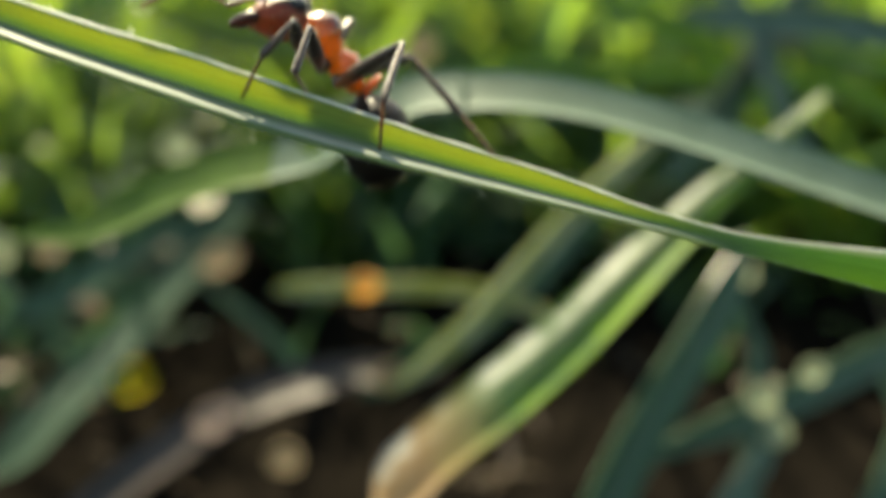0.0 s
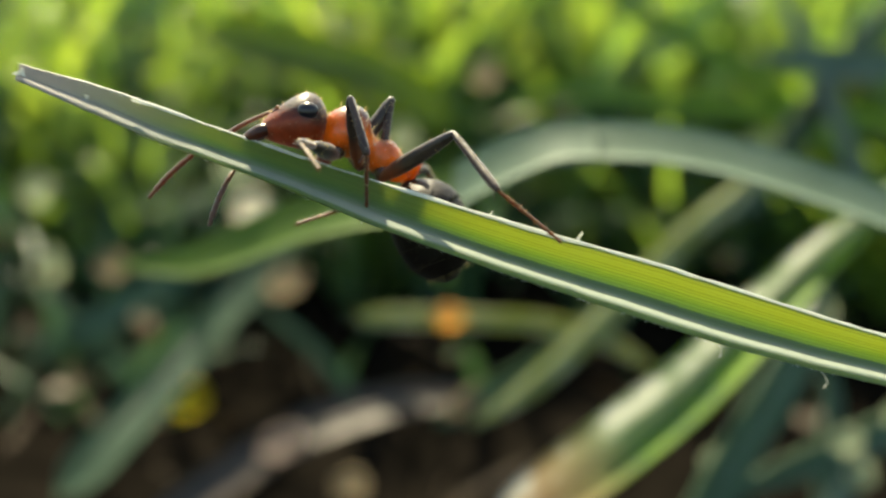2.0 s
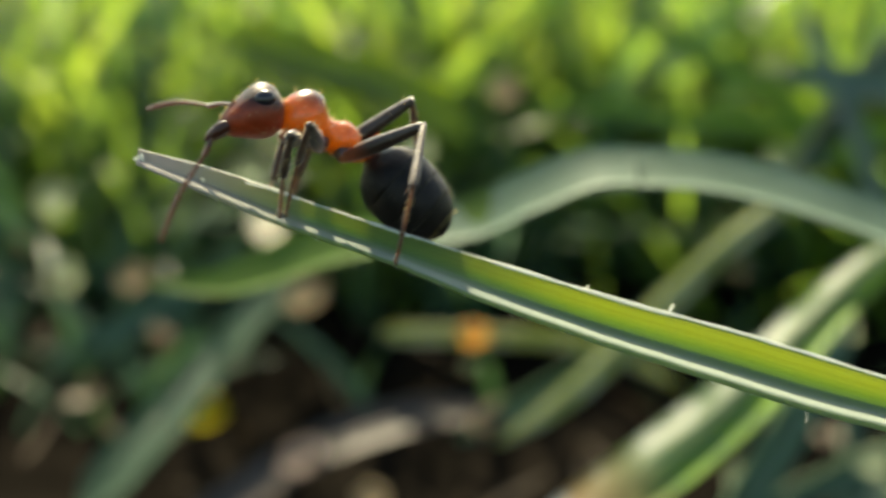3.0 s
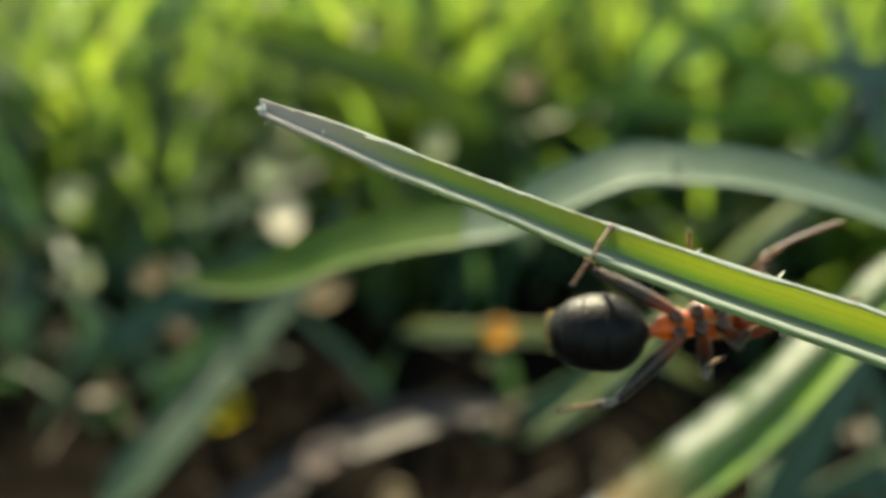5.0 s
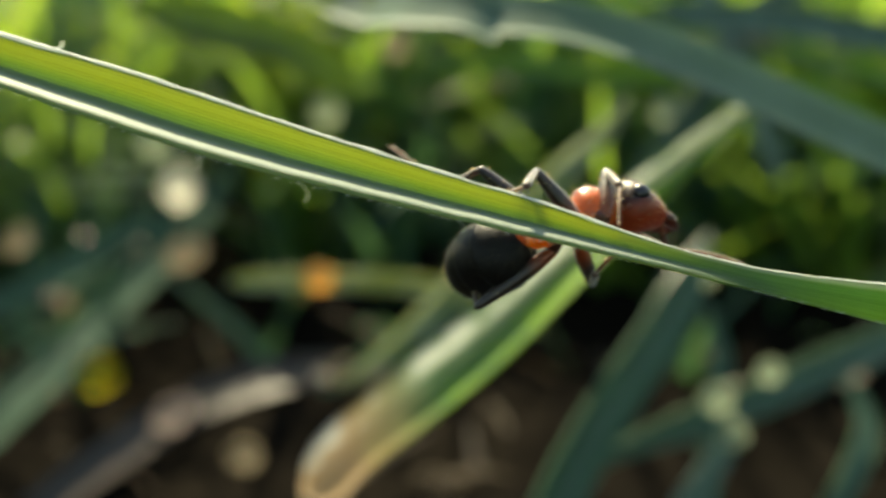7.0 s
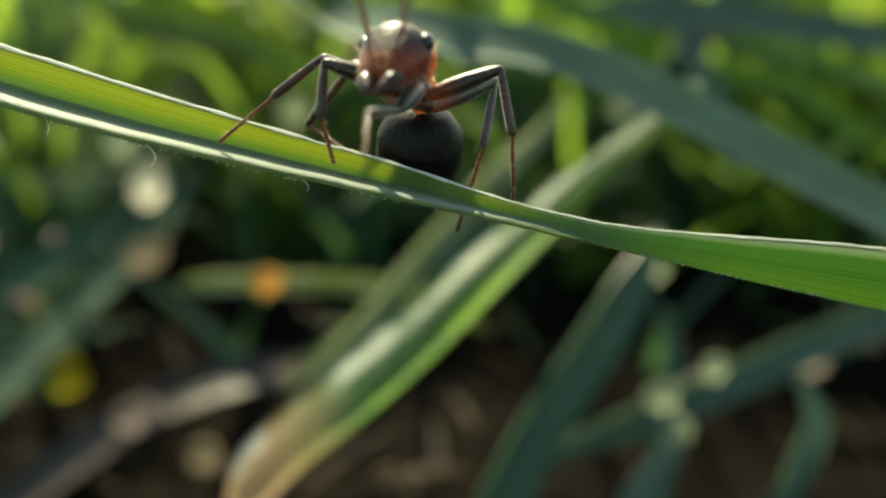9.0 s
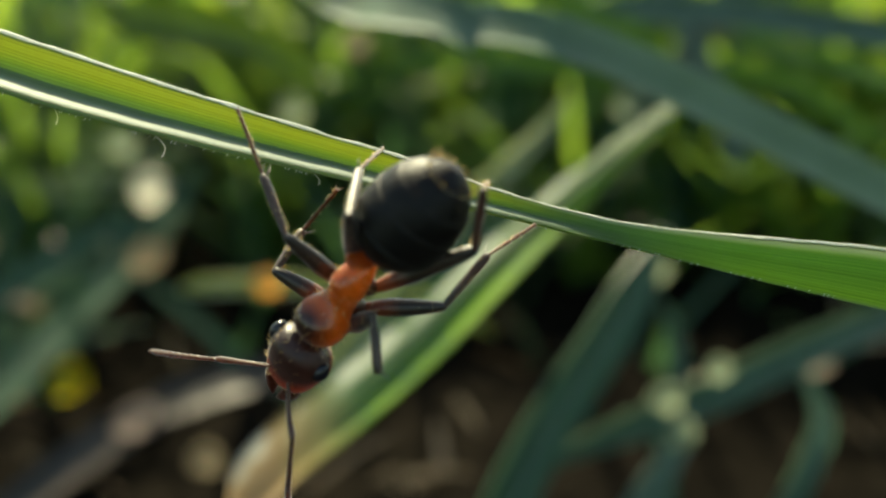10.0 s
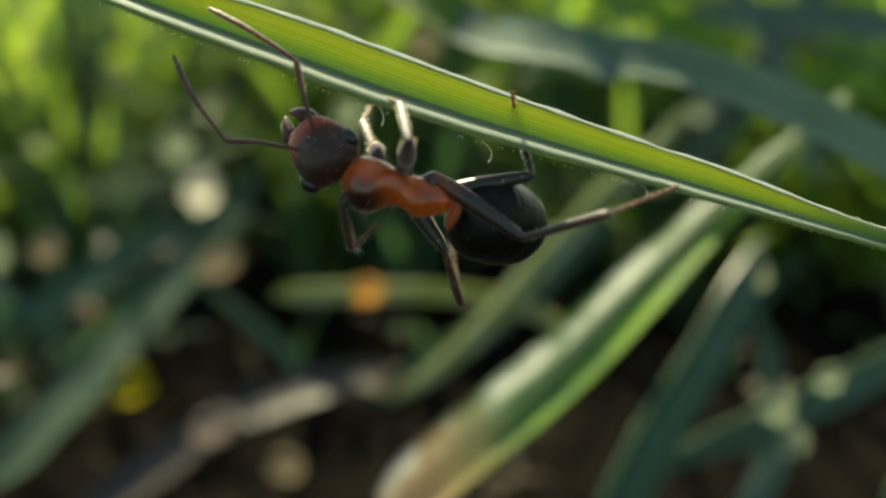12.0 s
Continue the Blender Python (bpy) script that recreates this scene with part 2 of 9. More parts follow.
def strip_mesh(name, rows, uvs, thick):
    """A leaf from rows of points across it: two skins, thick apart, closed at the rims. In metres."""
    n, k = len(rows), len(rows[0])
    bm = bmesh.new()
    uvl = bm.loops.layers.uv.new("UVMap")
    a = np.array(rows)
    along = np.gradient(a, axis=0)
    across = np.gradient(a, axis=1)
    nor = np.cross(along, across)
    nor /= np.linalg.norm(nor, axis=2, keepdims=True) + 1e-12
    front = [[bm.verts.new(a[i, j] + nor[i, j] * thick / 2) for j in range(k)] for i in range(n)]
    back = [[bm.verts.new(a[i, j] - nor[i, j] * thick / 2) for j in range(k)] for i in range(n)]

    def face(corners, smooth=True):
        f = bm.faces.new([c[0] for c in corners])
        f.smooth = smooth
        for loop, c in zip(f.loops, corners):
            loop[uvl].uv = c[1]
    for i in range(n - 1):
        for j in range(k - 1):
            q = [(i, j), (i + 1, j), (i + 1, j + 1), (i, j + 1)]
            face([(front[x][y], uvs[x][y]) for x, y in q])
            face([(back[x][y], uvs[x][y]) for x, y in reversed(q)])
        for j in (0, k - 1):
            q = [(front[i][j], uvs[i][j]), (front[i + 1][j], uvs[i + 1][j]), (back[i + 1][j], uvs[i + 1][j]), (back[i][j], uvs[i][j])]
            face(q if j == 0 else q[::-1], False)
    for i in (0, n - 1):
        for j in range(k - 1):
            q = [(front[i][j], uvs[i][j]), (front[i][j + 1], uvs[i][j + 1]), (back[i][j + 1], uvs[i][j + 1]), (back[i][j], uvs[i][j])]
            face(q if i == n - 1 else q[::-1], False)
    me = bpy.data.meshes.new(name)
    bm.to_mesh(me)
    bm.free()
    return me


def leaf_rows(points, width, fold=0.25, tip=(0.25, 0.6), turn=(0.0, 0.0), n=36, k=7):
    """Rows across a leaf along points (mm, first view's axes). tip: how far each end tapers; turn: degrees of roll at both ends; fold: depth of its channel."""
    c, _ = spline(points, n)
    t = np.gradient(c, axis=0)
    t /= np.linalg.norm(t, axis=1, keepdims=True)
    rows, uvs = [], []
    for i in range(n):
        f = i / (n - 1)
        ax = Vector(t[i])
        look_to = Vector((0.0, -1.0, 0.12))
        side = ax.cross(look_to).normalized()
        face = side.cross(ax).normalized()
        roll = radians(turn[0] + (turn[1] - turn[0]) * f)
        s2 = side * math.cos(roll) + face * math.sin(roll)
        f2 = face * math.cos(roll) - side * math.sin(roll)
        w = width
        if f < tip[0]:
            w *= max(0.04, math.sin(0.5 * math.pi * f / tip[0])) ** 0.8
        if f > 1 - tip[1]:
            w *= max(0.04, math.sin(0.5 * math.pi * (1 - f) / tip[1])) ** 0.8
        row, uv = [], []
        for j in range(k):
            v = j / (k - 1)
            o = (v - 0.5) * w
            d = fold * (abs(v - 0.5) * 2) * w * 0.5
            row.append((BASE @ ((Vector(c[i]) + s2 * o + f2 * d) * MM)))
            uv.append((f, v))
        rows.append(row)
        uvs.append(uv)
    return rows, uvs


def midrib(owner, points, width, mat, label, lift=0.28, roll=(8, 3)):
    """A raised nerve along the middle of a leaf."""
    rows, uvs = leaf_rows(points, width, fold=-0.5, tip=(0.3, 0.5), turn=roll)
    off = owner.location - (BASE.to_3x3() @ Vector((0, -lift, 0.05))) * MM
    me = strip_mesh("midrib", [[p - off for p in r] for r in rows], uvs, 0.2 * MM)
    me.materials.append(mat)
    ob = tagged(new("midrib", me), label)
    ob.parent = owner


def leaf(name, label, material_, points, width, thick=0.22, rib=None, **how):
    rows, uvs = leaf_rows(points, width, **how)
    base = Vector(rows[0][len(rows[0]) // 2])
    rows = [[p - base for p in r] for r in rows]
    me = strip_mesh(name, rows, uvs, thick * MM)
    me.materials.append(material_)
    ob = new(name, me)
    ob.location = base
    if rib:
        midrib(ob, points, 0.10 * width, rib, "raised middle nerve", 0.05 * width, how.get("turn", (0, 0)))
    return tagged(ob, label, "grass blade", "grass blades")


# ---- ground ----
def build_ground():
    bm = bmesh.new()
    xs = np.concatenate([-np.geomspace(0.3, 30, 16)[::-1], np.linspace(-0.28, 0.28, 80), np.geomspace(0.3, 30, 16)])
    ys = np.concatenate([-np.geomspace(0.1, 30, 16)[::-1], np.linspace(-0.09, 0.5, 90), np.geomspace(0.52, 40, 16)])
    grid = []
    for y in ys:
        row = []
        for x in xs:
            near = max(0.0, 1 - max(abs(x) / 0.3, abs(y) / 0.6))
            z = 0.006 * noise.noise((x * 30, y * 30, 0.3)) + 0.003 * noise.noise((x * 110, y * 110, 4.0)) * (near > 0) - 0.003
            row.append(bm.verts.new((x, y, z)))
        grid.append(row)
    for a, b in zip(grid, grid[1:]):
        for i in range(len(xs) - 1):
            bm.faces.new((a[i], a[i + 1], b[i + 1], b[i])).smooth = True
    me = bpy.data.meshes.new("ground")
    bm.to_mesh(me)
    bm.free()
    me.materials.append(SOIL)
    return tagged(new("ground", me), "bare crumbly soil under the grass, its shade put into the colour", "soil", kind="structure")


build_ground()


# ---- the grass blade that the ant walks on ----
UPPER = [(-16.2, 4.78), (-14.0, 4.2), (-10.27, 2.96), (-7.2, 1.99), (-4.14, 1.07), (-1.07, 0.18), (1.99, -0.61), (5.06, -1.53), (8.12, -2.42),
         (10.69, -3.14), (13.78, -3.97), (16.82, -4.92), (19.85, -5.60), (22.39, -5.84), (27.67, -6.22), (36, -7.6), (48, -13), (60, -26), (68, -44)]
LOWER = [(-16.2, 4.3), (-14, 3.4), (-12.3, 2.66), (-8.73, 1.44), (-5.67, 0.21), (-2.6, -0.86), (0.46, -1.82), (3.52, -2.77), (6.59, -3.54), (10.69, -4.39), (13.8, -5.02), (16.83, -5.60), (19.86, -6.24), (22.41, -6.82), (27.7, -7.92), (36, -9.8), (47, -15.2), (58, -27.5), (65, -44)]


def build_main_blade():
    up, lo = np.array(UPPER), np.array(LOWER)
    n, k = 260, 21
    top, _ = spline(np.column_stack([up, np.zeros(len(up))]), n)
    rows, uvs = [], []
    for i in range(n):
        f = i / (n - 1)
        a = top[i, :2]
        b = np.array([a[0], np.interp(a[0], lo[:, 0], lo[:, 1])]) if a[0] < 40 else np.array([np.interp(f, [f, 1], [a[0] - 2.0, 65]), a[1] - 1.2])
        h = np.linalg.norm(a - b)
        swing = np.clip((a[0] - 13.0) / 8.0, 0, 1)
        swing = swing * swing * (3 - 2 * swing)
        wig = 0.018 * noise.noise((a[0] * 1.3, 0.2, 0)) + 0.016 * noise.noise((a[0] * 4.0, 5.2, 0))
        row, uv = [], []
        for c in range(k):
            v = c / (k - 1)
            p = a * (1 - v) + b * v
            p = p + np.array([0, wig * (1 - 2 * v) * min(1.0, h)])
            lean = np.clip((a[0] + 7.0) / 5.0, 0, 1)
            lean = lean * lean * (3 - 2 * lean)
            deep = np.interp(v, (0, 0.30, 0.60, 0.72, 0.80, 0.87, 0.92, 1.0),
                             [(1 - lean) * q + lean * r for q, r in zip((0.15, 0.06, -0.02, -0.14, -0.26, -0.38, -0.43, -0.44), (-0.17, -0.07, 0.0, -0.20, -0.50, -0.80, -0.88, -0.88))])
            far = np.clip((a[0] - 19.0) / 5.0, 0, 1)
            deep2 = (0.23 * (1 - far) - 0.30 * far) * (1 - 2 * v) + 0.05 * math.sin(math.pi * v)
            d = h * (deep * (1 - swing) + deep2 * swing)
            row.append((p[0] * MM, d * MM, p[1] * MM))
            uv.append((f, v))
        rows.append(row)
        uvs.append(uv)
    me = strip_mesh("grass_blade", rows, uvs, 0.13 * MM)
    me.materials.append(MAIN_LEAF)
    rims = [[r[0] for r in rows], [r[-1] for r in rows]]
    return rims, tagged(new("grass_blade", me), "long fresh green grass blade with pale rims and a withered tip", "grass blade", "grass blades")


blade_rims, main_blade = build_main_blade()
RIM_HAIR = plain_material("rim_hair", (0.66, 0.68, 0.60), (0.86, 0.86, 0.80), 0.5, 2500.0, 0.4, (0.9, 0.9, 0.8))


def blade_details():
    """Fine hairs along both rims, a torn notch, hanging threads and withered flakes at the tip."""
    rnd = random.Random(21)
    up, lo = np.array(UPPER), np.array(LOWER)
    for edge, sign, count in ((up, 1, 150), (lo, -1, 150)):
        bm = bmesh.new()
        for _ in range(count):
            x = rnd.uniform(-15.5, 26)
            z = np.interp(x, edge[:, 0], edge[:, 1])
            h = abs(np.interp(x, up[:, 0], up[:, 1]) - np.interp(x, lo[:, 0], lo[:, 1]))
            y = (-0.25 if sign > 0 and x > -4 else -0.2 if sign < 0 else 0.0) * h
            ln = rnd.uniform(0.04, 0.11)
            tip = bm.verts.new(((x - ln * rnd.uniform(0.3, 1.2)) * MM, (y + rnd.uniform(-.04, .04)) * MM, (z + sign * ln * 0.7) * MM))
            base = [bm.verts.new(((x + dx) * MM, (y + dy) * MM, (z - sign * 0.02) * MM)) for dx, dy in ((-.016, 0), (.016, -.014), (.016, .014))]
            for i in range(3):
                bm.faces.new((base[i], base[(i + 1) % 3], tip))
        me = bpy.data.meshes.new("rim_hair")
        bm.to_mesh(me)
        bm.free()
        me.materials.append(RIM_HAIR)
        tagged(new("rim_hair", me), "fine pale hairs along the rim").parent = main_blade
    for x, z, ln, bow in ((3.9, -2.85, 0.55, 0.16), (6.8, -3.62, 0.6, 0.3), (11.3, -4.6, 0.3, 0.15)):
        curve = bpy.data.curves.new("thread", "CURVE")
        curve.dimensions, curve.bevel_depth, curve.bevel_resolution = "3D", 0.013 * MM, 1
        sp = curve.splines.new("POLY")
        sp.points.add(7)
        for i, p in enumerate(sp.points):
            f = i / 7
            p.co = ((x + bow * math.sin(2.4 * f)) * MM, -0.3 * MM, (z + 0.1 - ln * f) * MM, 1)
        curve.materials.append(RIM_HAIR)
        tagged(new("thread", curve), "thin white thread hanging from the blade").parent = main_blade
    for x, z, ln, wd, an in ((-16.0, 4.55, 0.30, 0.30, 195), (-14.2, 3.92, 0.38, 0.10, -95), (-12.9, 3.80, 0.6, 0.10, -17), (-0.05, 0.02, 0.25, 0.12, 60), (-2.6, 0.68, 0.16, 0.08, 50)):
        rings = []
        bm = bmesh.new()
        for i in range(6):
            f = i / 5
            w_ = wd * (0.9 - 0.75 * f) + 0.02 * rnd.uniform(-1, 1)
            rings.append([bm.verts.new((ln * f * MM, (0.05 * math.sin(5 * f) + yy) * MM, zz * w_ * MM)) for yy, zz in ((-.03, -.5), (.03, -.5), (.03, .5), (-.03, .5))])
        for p, q in zip(rings, rings[1:]):
            for i in range(4):
                bm.faces.new((p[i], p[(i + 1) % 4], q[(i + 1) % 4], q[i]))
        bm.faces.new(rings[0][::-1])
        bm.faces.new(rings[-1])
        me = bpy.data.meshes.new("flake")
        bm.to_mesh(me)
        bm.free()
        me.materials.append(RIM_HAIR)
        ob = tagged(new("flake", me), "withered whitish flake of the blade")
        ob.parent = main_blade
        ob.matrix_local = pose(x * MM, -0.12 * MM, z * MM, 0, -an, 0)




def build_rim(points, thick):
    """The pale hard rim along one edge of the walked-on blade: a thin tube."""
    p = np.array(points)
    along = np.gradient(p, axis=0)
    bm = bmesh.new()
    rings = []
    for c, t in zip(p, along):
        t = Vector(t).normalized()
        a = Vector((0, 1, 0)).cross(t).normalized()
        b = t.cross(a)
        wear = 0.85 + 0.5 * noise.noise((c[0] * 900, 0.4, 7.0)) + 0.35 * noise.noise((c[0] * 2600, 3.0, 1.0))
        wear *= np.interp(c[0], (-0.016, -0.011, 0.006, 0.020), (0.8, 1.0, 0.95, 0.6))
        rings.append([bm.verts.new(Vector(c) + float(thick * MM * wear) * (a * math.cos(q) + b * math.sin(q))) for q in (0, 1.26, 2.51, 3.77, 5.03)])
    for q, r in zip(rings, rings[1:]):
        for i in range(5):
            bm.faces.new((q[i], q[(i + 1) % 5], r[(i + 1) % 5], r[i])).smooth = True
    me = bpy.data.meshes.new("rim")
    bm.to_mesh(me)
    bm.free()
    me.materials.append(RIM_HAIR)
    tagged(new("rim", me), "pale hard rim of the blade").parent = main_blade


blade_details()
build_rim(blade_rims[0][:200], 0.096)

# ---- single leaves behind it ----
PALE_LINE = [(-2.95, 62.4, -14.4), (-0.2, 61.83, -11.2), (3.4, 61.51, -8.25), (7.68, 61.27, -4.74), (11.74, 61.9, -0.98), (16.0, 63.52, 2.75), (20.6, 64.1, 6.63), (24.0, 66.0, 9.1), (26.4, 67.4, 10.9)]
pale_leaf = leaf("grass_blade", "broad green leaf with a highlight coloured along its ridge and a browned tip, out of focus", RIDGE_LEAF, PALE_LINE, 4.9, fold=-0.12, tip=(0.05, 0.9), turn=(44, 40))
RIB = plain_material("pale_rib", (0.17, 0.22, 0.11), (0.34, 0.38, 0.27), 0.6, 500.0, 0.3, (0.30, 0.40, 0.12), shine=0.2)


midrib(pale_leaf, [(x - 0.25, y, z + 0.25) for x, y, z in PALE_LINE[2:]], 0.45, RIB, "whitish raised nerve", 0.28, (44, 40))
leaf("grass_blade", "slim pale green grass blade behind the pale leaf", SLIM_LEAF,
     [(-3.8, 88.0, -11.2), (0.1, 86.0, -8.1), (4.2, 84.0, -4.1), (9.1, 82.0, 1.5), (13.9, 80.0, 6.6), (17.0, 79.0, 9.3), (19.1, 78.0, 12.0)], 2.4, fold=-0.2, rib=GREY_LEAF, tip=(0.3, 0.25), turn=(38, 42))
RIB_LINE = [(-22.2, 140.0, 13.5), (-25.8, 136.0, 6.2), (-32.5, 128.0, -3.4), (-37.2, 118.0, -11.3), (-41.1, 110.0, -16.9), (-44.0, 104.0, -21.5)]
ribbed = leaf("grass_blade", "bluish-green leaning grass blade", DULL_LEAF,
     RIB_LINE, 4.8, tip=(0.35, 0.1), turn=(-8, 0))
midrib(ribbed, RIB_LINE, 0.7, LAWN_BLUE, "paler raised nerve", 0.45, (-8, 0))
RIB_LINE = [(28.5, 93.6, 2.0), (26.4, 91.5, -1.4), (22.5, 88.5, -7.0), (18.5, 86.5, -12.3), (14.7, 84.4, -18.3), (10, 83.4, -30)]
ribbed = leaf("grass_blade", "dark bluish-green grass blade rising from the soil", LAWN_BLUE,
     RIB_LINE, 4.4, tip=(0.25, 0.1), turn=(30, 20))
midrib(ribbed, RIB_LINE, 0.5, GREY_LEAF, "grey-green raised nerve", 0.3, (30, 20))
RIB_LINE = [(67.1, 111.9, -2.2), (51.7, 101.8, -6.1), (40.7, 95.7, -9.2), (29.7, 91.6, -13.1), (20.7, 89.5, -16.1), (16.3, 88.5, -18.2)]
ribbed = leaf("grass_blade", "dark green grass blade leaning low over the soil", LAWN_BLUE,
     RIB_LINE, 3.2, tip=(0.1, 0.3))
midrib(ribbed, RIB_LINE, 0.4, GREY_LEAF, "grey-green raised nerve", 0.3, (0, 0))
leaf("grass_blade", "short grey-green grass blade", GREY_LEAF, [(31.1, 91.6, -13.1), (28.8, 89.6, -16.1), (25.1, 87.5, -20.4), (20.0, 86.5, -29)], 2.2, rib=GREY_LEAF, tip=(0.4, 0.1))
leaf("grass_blade", "small curved green grass blade", LAWN_BLUE, [(40.4, 94.7, -9.6), (41.6, 91.7, -14.2), (39.7, 89.7, -17.7), (33, 87.7, -27)], 2.2, rib=GREY_LEAF, tip=(0.4, 0.1))
leaf("grass_blade", "thin upright green grass blade", LAWN_BLUE, [(29.3, 99.6, -3.7), (30.5, 97.6, -8.8), (29.5, 95.6, -13.7), (28.3, 94.6, -26)], 2.0, rib=GREY_LEAF, tip=(0.4, 0.1))
RIB_LINE = [(-42, 107, -32), (-34.7, 110.1, -25.1), (-27.8, 111.1, -20.1), (-22.0, 112.1, -16.4), (-15.0, 114.1, -13.7), (-6.6, 117.1, -12.3), (2, 121, -13)]
ribbed = leaf("dry_blade", "dry pinkish-brown straw blade lying over the soil", STRAW,
     RIB_LINE, 4.6, tip=(0.1, 0.4), turn=(24, 30))
midrib(ribbed, RIB_LINE, 0.6, STRAW, "dry straw-brown nerve", 0.3, (24, 30))
leaf("grass_blade", "pale green stalk lying level above the soil", SLIM_LEAF, [(-14.3, 95.1, -2.4), (-8.0, 93.1, -2.2), (-2.9, 92.1, -2.2), (2.0, 92.1, -2.4), (7.1, 93.0, -3.4), (14, 95, -7)], 1.6, rib=GREY_LEAF, tip=(0.1, 0.3))
leaf("grass_blade", "dull green slanting grass blade", LAWN_BLUE, [(-6.6, 100.1, -12.8), (-1.1, 98.1, -9.4), (4.6, 96.1, -5.6), (9.7, 94.0, -1.0), (16, 92, 5)], 2.6, rib=GREY_LEAF, tip=(0.2, 0.3))
leaf("grass_blade", "pale yellowish grass blade leaning in the lawn", PALE_LEAF, [(36.0, 111.6, 24.1), (39.6, 109.7, 21.6), (43.6, 107.7, 19.9), (47.8, 106.7, 18.6), (55.3, 105.8, 15.7)], 2.4, rib=GREY_LEAF, tip=(0.2, 0.2))
leaf("grass_blade", "bluish-green grass blade crossing the lawn", GREY_LEAF, [(23.2, 99.5, 23.3), (30.4, 98.6, 22.4), (36.4, 97.6, 21.8), (43.3, 96.7, 20.4), (49.9, 96.8, 19.3), (56.6, 96.8, 17.7)], 3.0, rib=GREY_LEAF, tip=(0.2, 0.2))
ARCH_ROOT, ARCH_CREST = BASE @ (Vector((65.5, 56.9, -25.9)) * MM), BASE @ (Vector((-0.5, 50.0, 8.4)) * MM)
ARCH_BEND = BASE @ (Vector((-6.8, 53.5, 5.9)) * MM)


def build_arch():
    thing = tagged(new("grass_blade"), "grey-green arching grass blade that springs up", "grass blade", "grass blades")
    thing.empty_display_size = 0.005
    thing.location = ARCH_ROOT
    made = []
    for name, origin, points, how in (
            ("stem", ARCH_ROOT, [(-1.4, 50.3, 8.1), (2.8, 50.0, 8.5), (6.9, 50.0, 8.0), (10.4, 50.0, 7.1), (13.8, 50.0, 6.0), (17.2, 50.0, 4.8), (20.9, 50.0, 3.5), (27.6, 50.0, 1.2), (36.2, 50.0, -2.1), (46.6, 51.7, -6.0), (56.9, 53.4, -12.9), (65.5, 56.9, -25.9)], dict(tip=(0.0, 0.1), turn=(34, 24))),
            ("bend", ARCH_CREST, [(-8.4, 54.2, 5.6), (-6.6, 53.4, 5.9), (-3.7, 50.9, 7.2), (-0.5, 49.9, 8.4), (1.4, 49.7, 8.5)], dict(tip=(0.0, 0.0), turn=(28, 34))),
            ("tip", ARCH_BEND, [(-26.2, 63.9, 1.9), (-21.4, 62.2, 2.2), (-18.3, 59.6, 3.1), (-15.3, 57.8, 4.2), (-11.0, 55.2, 5.2), (-6.6, 53.4, 5.9), (-5.3, 52.4, 6.45)], dict(tip=(0.5, 0.0), turn=(16, 28)))):
        rows, uvs = leaf_rows(points, 2.7, fold=0.06, n=44, **how)
        me = strip_mesh(name, [[p - origin for p in r] for r in rows], uvs, 0.22 * MM)
        me.materials.append(TIP_LEAF if name == "tip" else ARCH_LEAF)
        ob = new(name, me)
        ob.parent = thing
        ob.location = origin - ARCH_ROOT
        made.append(ob)
    return thing, made[1], made[2]


arch, arch_bend, arch_tip = build_arch()
for name_, mat_, width_, pts_ in (
        ("broad grey-green grass blade in the lawn", GREY_LEAF, 4.6, [(31.1, 118.6, 36.8), (32.4, 118.6, 33.0), (34.7, 117.7, 27.0), (37.0, 116.8, 21.1), (42, 117, 8)]),
        ("leaning grey-green grass blade in the lawn", GREY_LEAF, 4.4, [(48.1, 120.5, 36.3), (43.8, 119.6, 31.4), (39.0, 118.7, 25.9), (34.8, 117.8, 20.0), (26, 117, 8)]),
        ("slim green grass blade in the lawn", LAWN, 2.6, [(13.3, 124.8, 36.9), (18.5, 123.8, 32.0), (23.7, 122.8, 28.5), (30.8, 121.8, 24.4), (42, 121, 14)]),
        ("drooping dull green grass blade in the lawn", LAWN, 2.8, [(0, 134, 23), (8.0, 132.0, 24.1), (18.2, 128.9, 22.7), (28.2, 126.8, 21.8), (37.8, 124.8, 21.0), (48.2, 123.7, 19.6), (62, 123, 10)]),
        ("sunlit yellow-green leaf in the lawn", LAWN_YELLOW, 6.0, [(-38, 140.5, 33.6), (-34.3, 139.5, 32.6), (-27.2, 137.5, 30.3), (-20.2, 135.4, 28.5), (-13.5, 133.4, 26.0), (-5, 132, 20)]),
        ("low green grass blade in the lawn", LAWN_BLUE, 3.4, [(-60, 138, -10), (-47, 138, -3), (-40.3, 138.0, 1.0), (-34.4, 137.9, 4.0), (-28.8, 135.8, 5.5)])):
    leaf("grass_blade", name_, mat_, pts_, width_, rib=GREY_LEAF if mat_ is not GREY_LEAF else LAWN_BLUE, tip=(0.3, 0.2), turn=(42, 38) if mat_ is GREY_LEAF else (0, 0))


